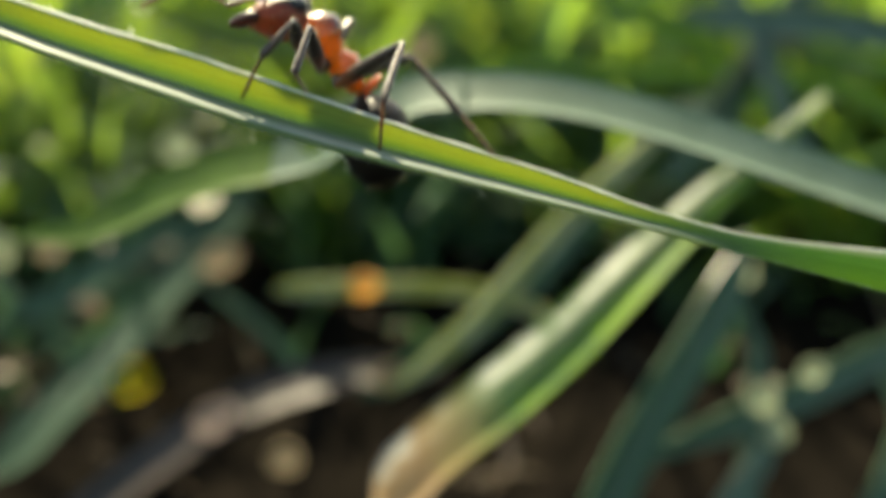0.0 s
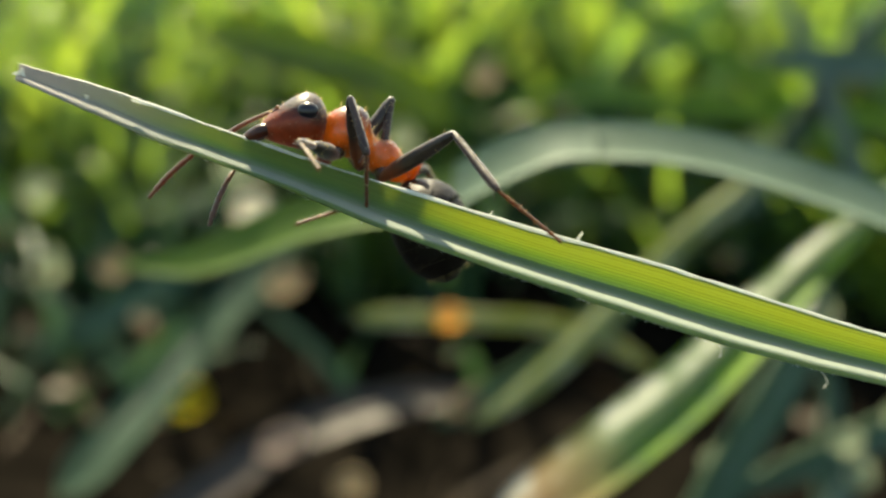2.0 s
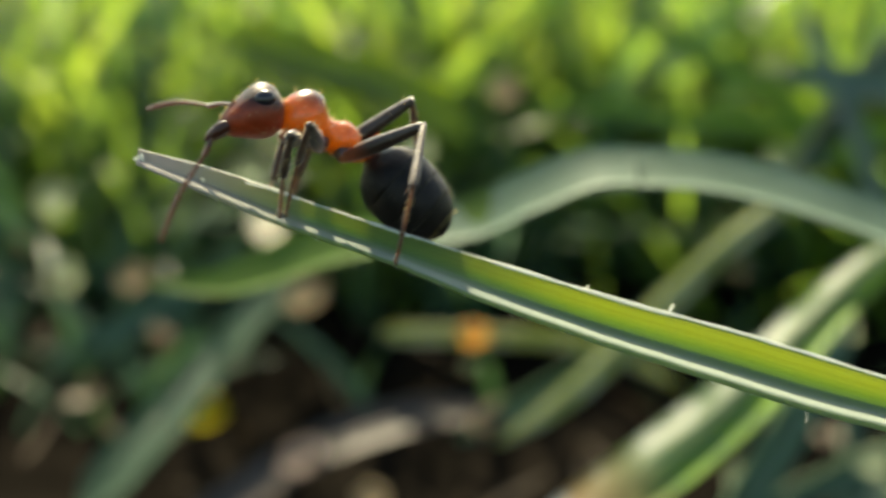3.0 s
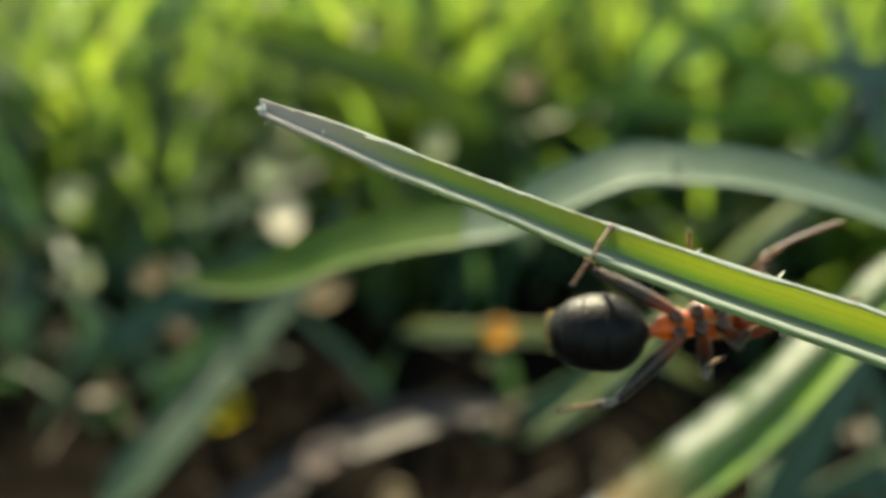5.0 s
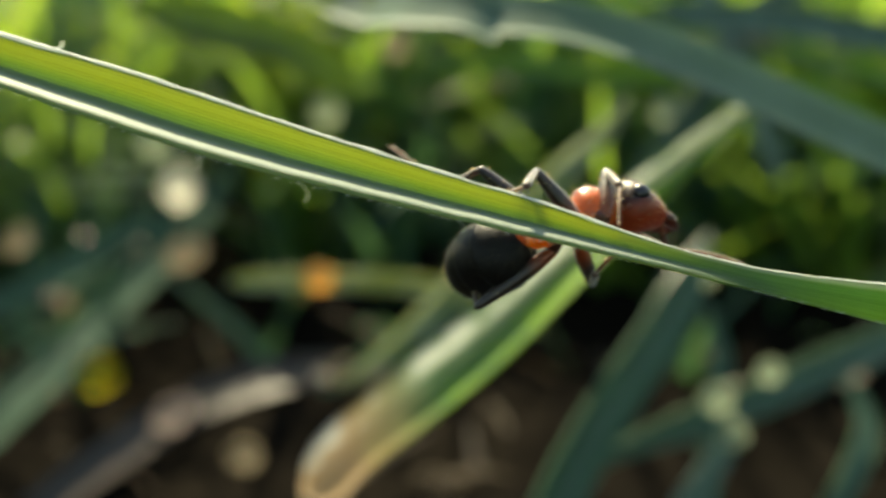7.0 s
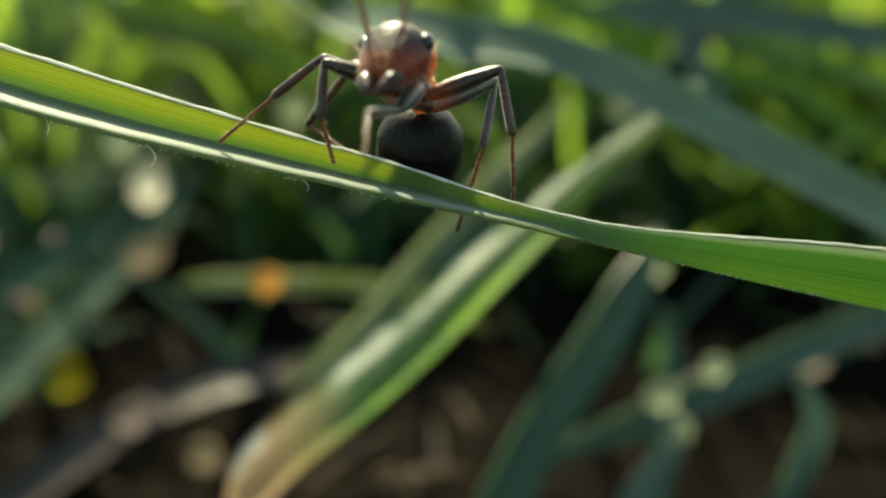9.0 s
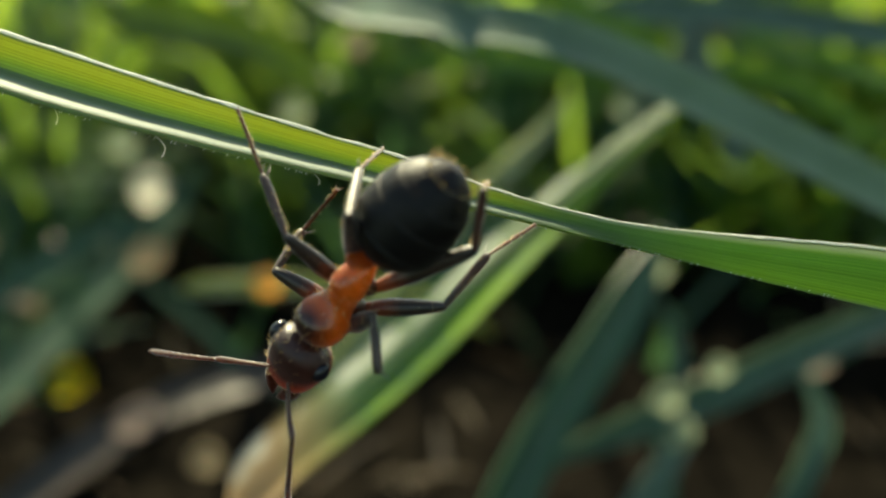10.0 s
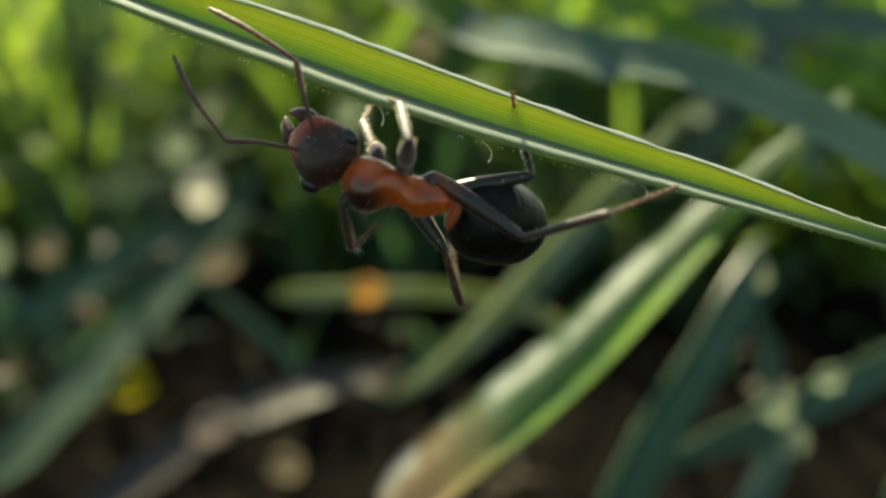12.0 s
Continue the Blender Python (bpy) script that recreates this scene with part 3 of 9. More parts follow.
# ---- scraps in the grass that catch the sun ----
def scrap(name, label, a, b, place, size, long=1.0, roll=0.0):
    m = plain_material(name, a, b, 0.5, 900.0, 0.5, b, 0.3)
    bm = bmesh.new()
    rings = []
    rnd = random.Random(int(place[0] * 31 + place[1] * 7))
    for r in (0.0, 0.45, 0.8, 1.0):
        ring = []
        for i in range(14 if r else 1):
            an = 2 * math.pi * i / 14
            e = 1 + 0.12 * rnd.uniform(-1, 1) * (r > 0.7)
            ring.append(bm.verts.new((r * e * long * math.cos(an) * size / 2 * MM, (0.22 * r * r - 0.1 * r * math.cos(an)) * size * MM, r * e * math.sin(an) * size / 2 * MM)))
        rings.append(ring)
    for i in range(14):
        bm.faces.new((rings[0][0], rings[1][i], rings[1][(i + 1) % 14]))
        for p, q in zip(rings[1:], rings[2:]):
            bm.faces.new((p[i], q[i], q[(i + 1) % 14], p[(i + 1) % 14]))
    bmesh.ops.solidify(bm, geom=bm.faces[:], thickness=0.12 * MM)
    for f in bm.faces:
        f.smooth = True
    me = bpy.data.meshes.new(name)
    bm.to_mesh(me)
    bm.free()
    me.materials.append(m)
    ob = new(name, me)
    ob.matrix_world = BASE @ pose(*(c * MM for c in place), 0, roll, 0)
    return tagged(ob, label, "leaf scrap", "scraps in the grass")


GLINT_WHITE, BEIGE, GREENISH, YELLOW, ORANGE, PINK = ((0.7, 0.68, 0.6), (0.85, 0.83, 0.75)), ((0.17, 0.14, 0.095), (0.27, 0.225, 0.16)), ((0.26, 0.33, 0.21), (0.42, 0.48, 0.34)), \
    ((0.38, 0.31, 0.02), (0.55, 0.48, 0.04)), ((0.45, 0.23, 0.05), (0.62, 0.36, 0.10)), ((0.20, 0.16, 0.145), (0.30, 0.25, 0.235))
for place_, size_, tone_, label_, stretch_ in (
        # The white scrap is added in place of a glint on a leaf.
        ((-33.9, 154.3, 10.0), 5.6, GLINT_WHITE, "small white scrap standing in for a sun glint in the grass", 1.0),
        ((-37.3, 129.6, -14.5), 4.6, YELLOW, "small bright yellow leaf scrap", 1.3),
        ((-5.7, 91.0, -2.0), 2.5, ORANGE, "small orange leaf scrap on a stalk", 1.0),
        ((26.8, 84.0, -11.3), 2.6, GREENISH, "small pale green leaf scrap", 1.0),
        ((28.1, 84.0, -14.1), 2.4, GREENISH, "small pale green leaf scrap", 1.0),
        ((31.2, 84.6, -9.1), 2.0, GREENISH, "small dull green leaf scrap", 1.0),
        ((-22.8, 109.5, -16.6), 4.0, PINK, "pale pinkish scrap on the dry straw", 1.3),
        ((-3.8, 98.1, -10.8), 3.0, BEIGE, "beige leaf scrap over the soil", 1.2),
        ((17.7, 90.1, -14.3), 2.2, GREENISH, "small dull green leaf scrap", 1.0),
        ((-44.8, 122.8, 1.7), 3.0, BEIGE, "beige leaf scrap in the grass", 1.2),
        ((-23.8, 117.7, 0.2), 3.2, BEIGE, "dull beige leaf scrap in the grass", 1.6),
        ((-1.2, 126.6, 25.7), 3.4, BEIGE, "beige leaf scrap in the lawn", 1.0),
        ((-12.0, 146.9, 20.3), 4.0, GREENISH, "pale green leaf scrap in the lawn", 1.0),
        ((-63.3, 147.4, 12.1), 4.6, GREENISH, "pale green leaf scrap in the lawn", 1.0),
        ((-61.5, 147.5, 1.4), 4.4, GREENISH, "dull green leaf scrap in the lawn", 1.2),
        ((-35.7, 147.2, 16.2), 4.4, GREENISH, "pale green leaf scrap in the lawn", 1.0),
        ((-15.4, 108.1, -20.5), 3.2, BEIGE, "beige leaf scrap on the soil", 1.2),
        ((-2.6, 102.0, -10.8), 2.8, BEIGE, "long beige leaf scrap over the soil", 1.7),
        ((27.7, 93.0, -1.1), 3.0, GREENISH, "pale green leaf scrap", 1.0),
        ((29.8, 117.3, 16.5), 3.2, GREENISH, "pale green leaf scrap in the lawn", 1.0)):
    scrap("leaf_scrap", label_, *tone_, place_, size_, stretch_, -25 if stretch_ > 1.1 else 0)


# ---- the lawn behind ----
def build_lawn(name, label, mat, count, seed, near, far, tall, broad, half=0.62, middle=0.0, lean=0.0):
    rnd = random.Random(seed)
    verts, faces, uvs = [], [], []
    for _ in range(count):
        y = near + (far - near) * rnd.random() ** 1.5
        x = (middle + rnd.uniform(-half, half)) * (y + 0.05)
        if tall > 0.05 and abs(x + 0.034 + 0.25 * (y - 0.15)) < 0.013 and y < 0.25:      # blades left out to let the sun reach the white scrap
            continue
        h, w = tall * rnd.uniform(0.55, 1.25) * (0.78 + 0.22 * min(1.0, (y - near) / 0.2)), broad * rnd.uniform(0.6, 1.3)
        a, bend = rnd.uniform(0, 2 * math.pi), rnd.uniform(0.15, 0.95)
        dx, dy = math.cos(a), math.sin(a)
        spin = rnd.uniform(-0.9, 0.9)
        slant = lean * rnd.random()
        sx, sy = math.cos(a + math.pi / 2 + spin), math.sin(a + math.pi / 2 + spin)
        start, n = len(verts), 7
        for i in range(n):
            f = i / (n - 1)
            th = bend * f * 1.5
            reach = h * (bend * f * f * 0.8 + slant * f)
            px, py, pz = x + dx * reach, y + dy * reach, math.sqrt(1 - 0.8 * slant * slant) * h * math.sin(min(th + 0.001, 2.2)) / (1.5 * bend + 0.001) - 0.004
            ww = w * 0.5 * (1 - f ** 2.2) ** 0.8 + 0.00005
            for s in (-1, 0, 1):
                verts.append((px + s * sx * ww - 0.25 * ww * dx * (s != 0), py + s * sy * ww - 0.25 * ww * dy * (s != 0), pz))
                uvs.append((f, 0.5 + 0.5 * s))
        for i in range(n - 1):
            for s in range(2):
                p = start + 3 * i + s
                faces.append((p, p + 1, p + 4, p + 3))
    me = bpy.data.meshes.new(name)
    me.from_pydata(verts, [], faces)
    layer = me.uv_layers.new(name="UVMap")
    for poly in me.polygons:
        poly.use_smooth = True
        for li, vi in zip(poly.loop_indices, poly.vertices):
            layer.data[li].uv = uvs[vi]
    me.materials.append(mat)
    return tagged(new(name, me), label, "lawn", kind="stuff")


build_lawn("lawn_grass", "dense sunlit green lawn grass, far out of focus", LAWN, 5800, 3, 0.235, 1.6, 0.074, 0.0027, lean=0.9)
build_lawn("lawn_grass", "bluish-green lawn grass between the sunlit blades", LAWN_BLUE, 1900, 5, 0.20, 1.2, 0.066, 0.0032, lean=0.9)
build_lawn("lawn_grass", "bright yellow-green lawn grass", LAWN_YELLOW, 800, 7, 0.25, 1.4, 0.076, 0.0030, lean=0.9)
build_lawn("lawn_grass", "glossy grey-green grass blades scattered in the lawn", GREY_LEAF, 420, 13, 0.20, 0.9, 0.062, 0.0032, lean=0.9)
build_lawn("lawn_grass", "loose green grass at the edge of the bare soil", LAWN, 150, 29, 0.165, 0.24, 0.056, 0.0024, 0.30, -0.34, lean=0.9)
build_lawn("lawn_grass", "loose bluish-green grass at the edge of the bare soil", LAWN_BLUE, 120, 37, 0.155, 0.24, 0.056, 0.0028, 0.30, -0.30, lean=0.9)
build_lawn("lawn_grass", "loose green grass beside the dark soil", LAWN, 120, 83, 0.155, 0.25, 0.050, 0.0026, 0.26, 0.32, lean=0.9)
build_lawn("lawn_grass", "short sparse grass on the dark soil", LAWN_BLUE, 60, 11, 0.125, 0.22, 0.022, 0.0020, 0.75, lean=0.9)
build_lawn("lawn_grass", "thin bluish-green grass in front of the lawn", LAWN_BLUE, 320, 31, 0.175, 0.30, 0.06, 0.0028, 0.45, 0.14, lean=0.9)
build_lawn("lawn_grass", "short bluish-green grass growing over the soil", LAWN_BLUE, 50, 127, 0.115, 0.165, 0.026, 0.0024, 0.14, -0.36, lean=0.9)
build_lawn("fallen_straw", "dry straw and dead grass scattered over the soil", DULL_STRAW, 60, 17, 0.10, 0.24, 0.012, 0.0013, 0.75, lean=0.9)
build_lawn("lawn_grass", "broad sunlit lime-green blades leaning out of the lawn", LAWN_YELLOW, 45, 61, 0.21, 0.42, 0.085, 0.0044, 0.5, lean=0.9)
build_lawn("lawn_grass", "broad bluish-grey blades leaning out of the lawn", GREY_LEAF, 75, 67, 0.20, 0.38, 0.08, 0.0042, 0.5, lean=0.9)


build_lawn("lawn_grass", "tall upright green blades at the front of the lawn", LAWN, 200, 71, 0.19, 0.30, 0.084, 0.0046, 0.36, 0.08, lean=0.4)
build_lawn("lawn_grass", "tall dark bluish-green blades at the front of the lawn", LAWN_BLUE, 130, 73, 0.19, 0.32, 0.084, 0.0048, 0.36, 0.05, lean=0.4)
# The two dark clumps are added to dim overly bright parts of the lawn.
build_lawn("lawn_grass", "tall dark bluish-green blades in a clump", LAWN_BLUE, 30, 89, 0.18, 0.25, 0.084, 0.0046, 0.09, 0.16, lean=0.5)
build_lawn("lawn_grass", "dark bluish-green blades in a clump", LAWN_BLUE, 45, 101, 0.20, 0.28, 0.084, 0.0046, 0.10, -0.03, lean=0.5)
build_lawn("lawn_grass", "tall green blades in a clump", LAWN, 60, 97, 0.19, 0.30, 0.084, 0.0046, 0.09, 0.36, lean=0.5)
build_lawn("lawn_grass", "thin upright sunlit blades standing close together", LAWN_YELLOW, 50, 107, 0.185, 0.25, 0.088, 0.0026, 0.34, 0.04, lean=0.2)
build_lawn("lawn_grass", "thin upright green blades standing close together", LAWN, 110, 109, 0.18, 0.25, 0.086, 0.0025, 0.36, 0.02, lean=0.2)
build_lawn("lawn_grass", "tall sunlit lime-green blades at the front of the lawn", LAWN_YELLOW, 50, 79, 0.19, 0.28, 0.084, 0.0044, 0.40, 0.0, lean=0.5)


def build_leaflets(name, label, mat, count, seed, low, high, side=(-0.5, 0.5), near=0.15, far=0.41):
    """Small curled leaf bits hung in the grass, each a bent four-cornered flake with some thickness."""
    rnd = random.Random(seed)
    verts, faces, uvs = [], [], []
    for _ in range(count):
        y = near + (far - near) * rnd.random()
        x = rnd.uniform(*side) * (y + 0.03)
        z = rnd.uniform(low, high)
        ln, w = rnd.uniform(0.0012, 0.0026), rnd.uniform(0.0006, 0.0013)
        turn = Euler((rnd.uniform(-1.2, 0.4), rnd.uniform(-0.6, 0.6), rnd.uniform(0, 6.28))).to_matrix()
        start = len(verts)
        for i in range(5):
            f = i / 4
            ww = w * math.sin(math.pi * (0.12 + 0.76 * f))
            for s_ in (-1, 0, 1):
                p = turn @ Vector((s_ * ww, (f - 0.5) * 2 * ln, 0.6 * ln * (f - 0.5) ** 2 + 0.2 * ww * abs(s_)))
                verts.append((x + p.x, y + p.y, z + p.z))
                uvs.append((f, 0.5 + 0.5 * s_))
        for i in range(4):
            for s_ in range(2):
                p = start + 3 * i + s_
                faces.append((p, p + 1, p + 4, p + 3))
    me = bpy.data.meshes.new(name)
    me.from_pydata(verts, [], faces)
    layer = me.uv_layers.new(name="UVMap")
    for poly in me.polygons:
        poly.use_smooth = True
        for li, vi in zip(poly.loop_indices, poly.vertices):
            layer.data[li].uv = uvs[vi]
    me.materials.append(mat)
    return tagged(new(name, me), label, "leaf bits", kind="stuff")


build_leaflets("leaf_bits", "small sunlit yellow-green leaf bits caught in the lawn", LAWN_YELLOW, 300, 41, 0.014, 0.060)
build_leaflets("leaf_bits", "small pale grey-green leaf bits caught in the lawn", PALE_LEAF, 190, 43, 0.008, 0.055)
build_leaflets("leaf_bits", "sunlit green leaf bits among the loose grass", LAWN_YELLOW, 130, 47, 0.008, 0.056, (-0.55, -0.12))
build_leaflets("leaf_bits", "dry brown leaf bits lying over the dark soil", BROWN_BITS, 36, 131, 0.002, 0.012, (-0.4, 0.45), 0.10, 0.17)


def build_surround():
    """The lawn goes on all round the bare patch, outside the camera's view."""
    rnd = random.Random(53)
    verts, faces, uvs = [], [], []
    made = 0
    while made < 8000:
        x, y = rnd.uniform(-2.4, 2.4), rnd.uniform(-2.0, 3.0)
        inside = (0.05 < y < 1.6 and abs(x) < 0.60 * (y + 0.05)) or (abs(x) < 0.16 and -0.12 < y < 0.2)
        if inside:
            continue
        made += 1
        h, w, a, bend = rnd.uniform(0.04, 0.10), rnd.uniform(0.004, 0.008), rnd.uniform(0, 2 * math.pi), rnd.uniform(0.2, 0.9)
        dx, dy = math.cos(a), math.sin(a)
        start = len(verts)
        for i in range(5):
            f = i / 4
            reach = h * bend * (0.3 * f + 0.6 * f * f)
            ww = w * 0.5 * (1 - f ** 2.2) ** 0.8 + 0.0001
            for s_ in (-1, 0, 1):
                verts.append((x + dx * reach - s_ * dy * ww, y + dy * reach + s_ * dx * ww, h * f * (1 - 0.35 * bend * f) - 0.004 - 0.2 * ww * (s_ == 0)))
                uvs.append((f, 0.5 + 0.5 * s_))
        for i in range(4):
            for s_ in range(2):
                p = start + 3 * i + s_
                faces.append((p, p + 1, p + 4, p + 3))
    me = bpy.data.meshes.new("lawn_grass")
    me.from_pydata(verts, [], faces)
    layer = me.uv_layers.new(name="UVMap")
    for poly in me.polygons:
        poly.use_smooth = True
        for li, vi in zip(poly.loop_indices, poly.vertices):
            layer.data[li].uv = uvs[vi]
    me.materials.append(LAWN)
    return tagged(new("lawn_grass", me), "green lawn grass around the bare patch of soil", "lawn", kind="stuff")


build_surround()


# ---- the ant ----
def part(name, bm, mat, parent, label=""):
    for f in bm.faces:
        f.smooth = True
    me = bpy.data.meshes.new(name)
    bm.to_mesh(me)
    bm.free()
    me.materials.append(mat)
    ob = new(name, me)
    ob.parent = parent
    return tagged(ob, label)


def shared(name, me, parent, label=""):
    ob = new(name, me)
    ob.parent = parent
    return tagged(ob, label)


def loft(rings, seg=20, bm=None):
    """A closed body round the x axis: rings of (x, half width, half height, rise), in mm."""
    bm = bm or bmesh.new()
    made = []
    for x, ry, rz, dz, *dy in rings:
        off = dy[0] if dy else 0.0
        made.append([bm.verts.new((x * MM, (off + ry * math.cos(a)) * MM, (dz + rz * math.sin(a)) * MM)) for a in (2 * math.pi * i / seg for i in range(seg))])
    for p, q in zip(made, made[1:]):
        for i in range(seg):
            bm.faces.new((p[i], p[(i + 1) % seg], q[(i + 1) % seg], q[i]))
    bm.faces.new(made[0][::-1])
    bm.faces.new(made[-1])
    bmesh.ops.recalc_face_normals(bm, faces=bm.faces[:])
    return bm


def smooth_rings(stops, n):
    """More rings between the given ones."""
    s = np.array(stops, float)
    u = np.linspace(0, len(s) - 1, n)
    out = []
    for v in u:
        i = min(int(v), len(s) - 2)
        f = v - i
        m0 = (s[i + 1] - s[i - 1]) / 2 if i else s[1] - s[0]
        m1 = (s[i + 2] - s[i]) / 2 if i + 2 < len(s) else s[-1] - s[-2]
        r = (2 * f**3 - 3 * f**2 + 1) * s[i] + (f**3 - 2 * f**2 + f) * m0 + (3 * f**2 - 2 * f**3) * s[i + 1] + (f**3 - f**2) * m1
        r[1:3] = np.maximum(r[1:3], 0.01)
        out.append(tuple(r))
    return out


def bristles(spots, rnd, length, thick=0.008):
    """Fine hairs: thin spikes standing on (place, normal) pairs."""
    bm = bmesh.new()
    for p, nrm in spots:
        d = (Vector(nrm) + Vector((rnd.uniform(-.4, .4), rnd.uniform(-.4, .4), rnd.uniform(-.4, .4)))).normalized()
        ln = length * rnd.uniform(0.6, 1.3)
        side = d.orthogonal().normalized()
        other = d.cross(side)
        base = [bm.verts.new((Vector(p) + thick * (side * math.cos(a) + other * math.sin(a))) * MM) for a in (0, 2.1, 4.2)]
        tip = bm.verts.new((Vector(p) + d * ln) * MM)
        for i in range(3):
            bm.faces.new((base[i], base[(i + 1) % 3], tip))
    return bm


def skin_spots(rings, rnd, count, low=-1.0):
    """Random (place, normal) pairs on a lofted body, above a share of its height."""
    out = []
    while len(out) < count:
        u = rnd.uniform(0.6, len(rings) - 1.6)
        i = int(u)
        f = u - i
        x, ry, rz, dz = (rings[i][k] * (1 - f) + rings[i + 1][k] * f for k in range(4))
        a = rnd.uniform(0, 2 * math.pi)
        if math.sin(a) < low:
            continue
        out.append(((x, ry * math.cos(a), dz + rz * math.sin(a)), (0.15, math.cos(a), math.sin(a))))
    return out


def chitin(name, red, black, split=None, rough=0.32, glow=0.25, thin=(0.9, 0.20, 0.02), sheen=0.25, axis="Z", grain=4600.0, tilt=0.0, shine=0.42, coat=0.0, flesh=0.0, polish=0.16):
    """Ant skin. split: (from, to) in mm along axis, where red turns black."""
    m, nt, out = material(name)
    geo = nt.nodes.new("ShaderNodeTexCoord")
    n = node(nt, "ShaderNodeTexNoise", Scale=grain, Detail=4.0, Roughness=0.6)
    nt.links.new(geo.outputs["Object"], n.inputs["Vector"])
    cloud = node(nt, "ShaderNodeTexNoise", Scale=grain * 0.35, Detail=2.0)
    nt.links.new(geo.outputs["Object"], cloud.inputs["Vector"])
    skin = node(nt, "ShaderNodeBsdfPrincipled", Roughness=rough)
    skin.inputs["Sheen Weight"].default_value = sheen
    skin.inputs["Sheen Roughness"].default_value = 0.35
    skin.inputs["Specular IOR Level"].default_value = shine
    skin.inputs["Coat Weight"].default_value = coat
    skin.inputs["Coat Roughness"].default_value = polish
    skin.inputs["Subsurface Weight"].default_value = flesh
    skin.inputs["Subsurface Radius"].default_value = (1.0, 0.34, 0.10)
    skin.inputs["Subsurface Scale"].default_value = 0.0006
    lit = nt.nodes.new("ShaderNodeBsdfTranslucent")
    both = nt.nodes.new("ShaderNodeMixShader")
    if split:
        sep = nt.nodes.new("ShaderNodeSeparateXYZ")
        nt.links.new(geo.outputs["Object"], sep.inputs[0])
        wob = nt.nodes.new("ShaderNodeMath")
        wob.operation = "MULTIPLY_ADD"
        nt.links.new(cloud.outputs["Fac"], wob.inputs[0])
        wob.inputs[1].default_value = 0.0003
        slope = nt.nodes.new("ShaderNodeMath")
        slope.operation, slope.inputs[1].default_value = "MULTIPLY_ADD", tilt
        nt.links.new(sep.outputs["X"], slope.inputs[0])
        nt.links.new(sep.outputs[axis], slope.inputs[2])
        nt.links.new(slope.outputs[0], wob.inputs[2])
        span = nt.nodes.new("ShaderNodeMapRange")
        span.inputs["From Min"].default_value = split[0] * MM + 0.00015
        span.inputs["From Max"].default_value = split[1] * MM + 0.00015
        nt.links.new(wob.outputs[0], span.inputs["Value"])
        base = mix_colour(nt, span.outputs["Result"], red, black)
        inner = mix_colour(nt, span.outputs["Result"], thin, tuple(3.5 * c for c in black))
    else:
        base = mix_colour(nt, cloud.outputs["Fac"], red, black)
        inner = mix_colour(nt, 0.0, thin, thin)
    mottle = ramp(nt, cloud.outputs["Fac"], [(0.35, (0.68, 0.64, 0.62)), (0.62, (1.18, 1.14, 1.1))])
    pits = ramp(nt, n.outputs["Fac"], [(0.38, (0.6, 0.6, 0.6)), (0.55, (1.0, 1.0, 1.0))])
    base = mix_colour(nt, 1.0, mix_colour(nt, 1.0, base, mottle, "MULTIPLY"), pits, "MULTIPLY")
    nt.links.new(base, skin.inputs["Base Color"])
    nt.links.new(inner, lit.inputs["Color"])
    height = node(nt, "ShaderNodeBump", Strength=0.75, Distance=0.00004)
    nt.links.new(n.outputs["Fac"], height.inputs["Height"])
    nt.links.new(height.outputs["Normal"], skin.inputs["Normal"])
    both.inputs["Fac"].default_value = glow
    nt.links.new(skin.outputs[0], both.inputs[1])
    nt.links.new(lit.outputs[0], both.inputs[2])
    nt.links.new(both.outputs[0], out.inputs["Surface"])
    return m


HEAD_SKIN = chitin("head_skin", (0.23, 0.042, 0.012), (0.036, 0.018, 0.015), (-0.40, 0.02), 0.48, 0.2, (1.0, 0.24, 0.03), sheen=0.22, tilt=-0.36, flesh=0.2, coat=0.12, polish=0.3)
FEMUR_SKIN = chitin("femur_skin", (0.24, 0.055, 0.014), (0.030, 0.019, 0.014), (0.15, 1.1), 0.44, 0.16, (0.9, 0.26, 0.04), 0.4, "X", coat=0.4, polish=0.3)
JAW_SKIN = chitin("jaw_skin", (0.05, 0.014, 0.007), (0.026, 0.010, 0.007), None, 0.36, 0.08)
THORAX_SKIN = chitin("thorax_skin", (0.54, 0.105, 0.016), (0.035, 0.014, 0.009), (0.45, 0.88), 0.36, 0.38, (1.0, 0.44, 0.06), sheen=0.35, coat=1.0, flesh=0.2, polish=0.16)
RED_SKIN = chitin("red_skin", (0.42, 0.098, 0.016), (0.24, 0.05, 0.011), None, 0.36, 0.40, (1.0, 0.36, 0.04), sheen=0.4, coat=0.5, flesh=0.25, polish=0.22)
COXA_SKIN = chitin("coxa_skin", (0.08, 0.022, 0.009), (0.03, 0.012, 0.008), None, 0.34, 0.12, (0.9, 0.22, 0.03), 0.4, coat=0.5, polish=0.26)
BLACK_SKIN = chitin("black_skin", (0.004, 0.004, 0.004), (0.009, 0.008, 0.008), None, 0.48, 0.05, (0.30, 0.07, 0.02), 0.04, shine=0.2)
LEG_SKIN = chitin("leg_skin", (0.026, 0.017, 0.013), (0.060, 0.034, 0.022), None, 0.48, 0.10, (0.6, 0.20, 0.05), 0.55, coat=0.35, polish=0.36)
FOOT_SKIN = chitin("foot_skin", (0.075, 0.034, 0.016), (0.14, 0.058, 0.022), None, 0.45, 0.18, (0.7, 0.27, 0.07), 0.5, polish=0.3)
ANTENNA_SKIN = chitin("antenna_skin", (0.045, 0.024, 0.016), (0.10, 0.042, 0.018), None, 0.44, 0.16, (0.8, 0.26, 0.05), 0.8, coat=0.3, polish=0.36)
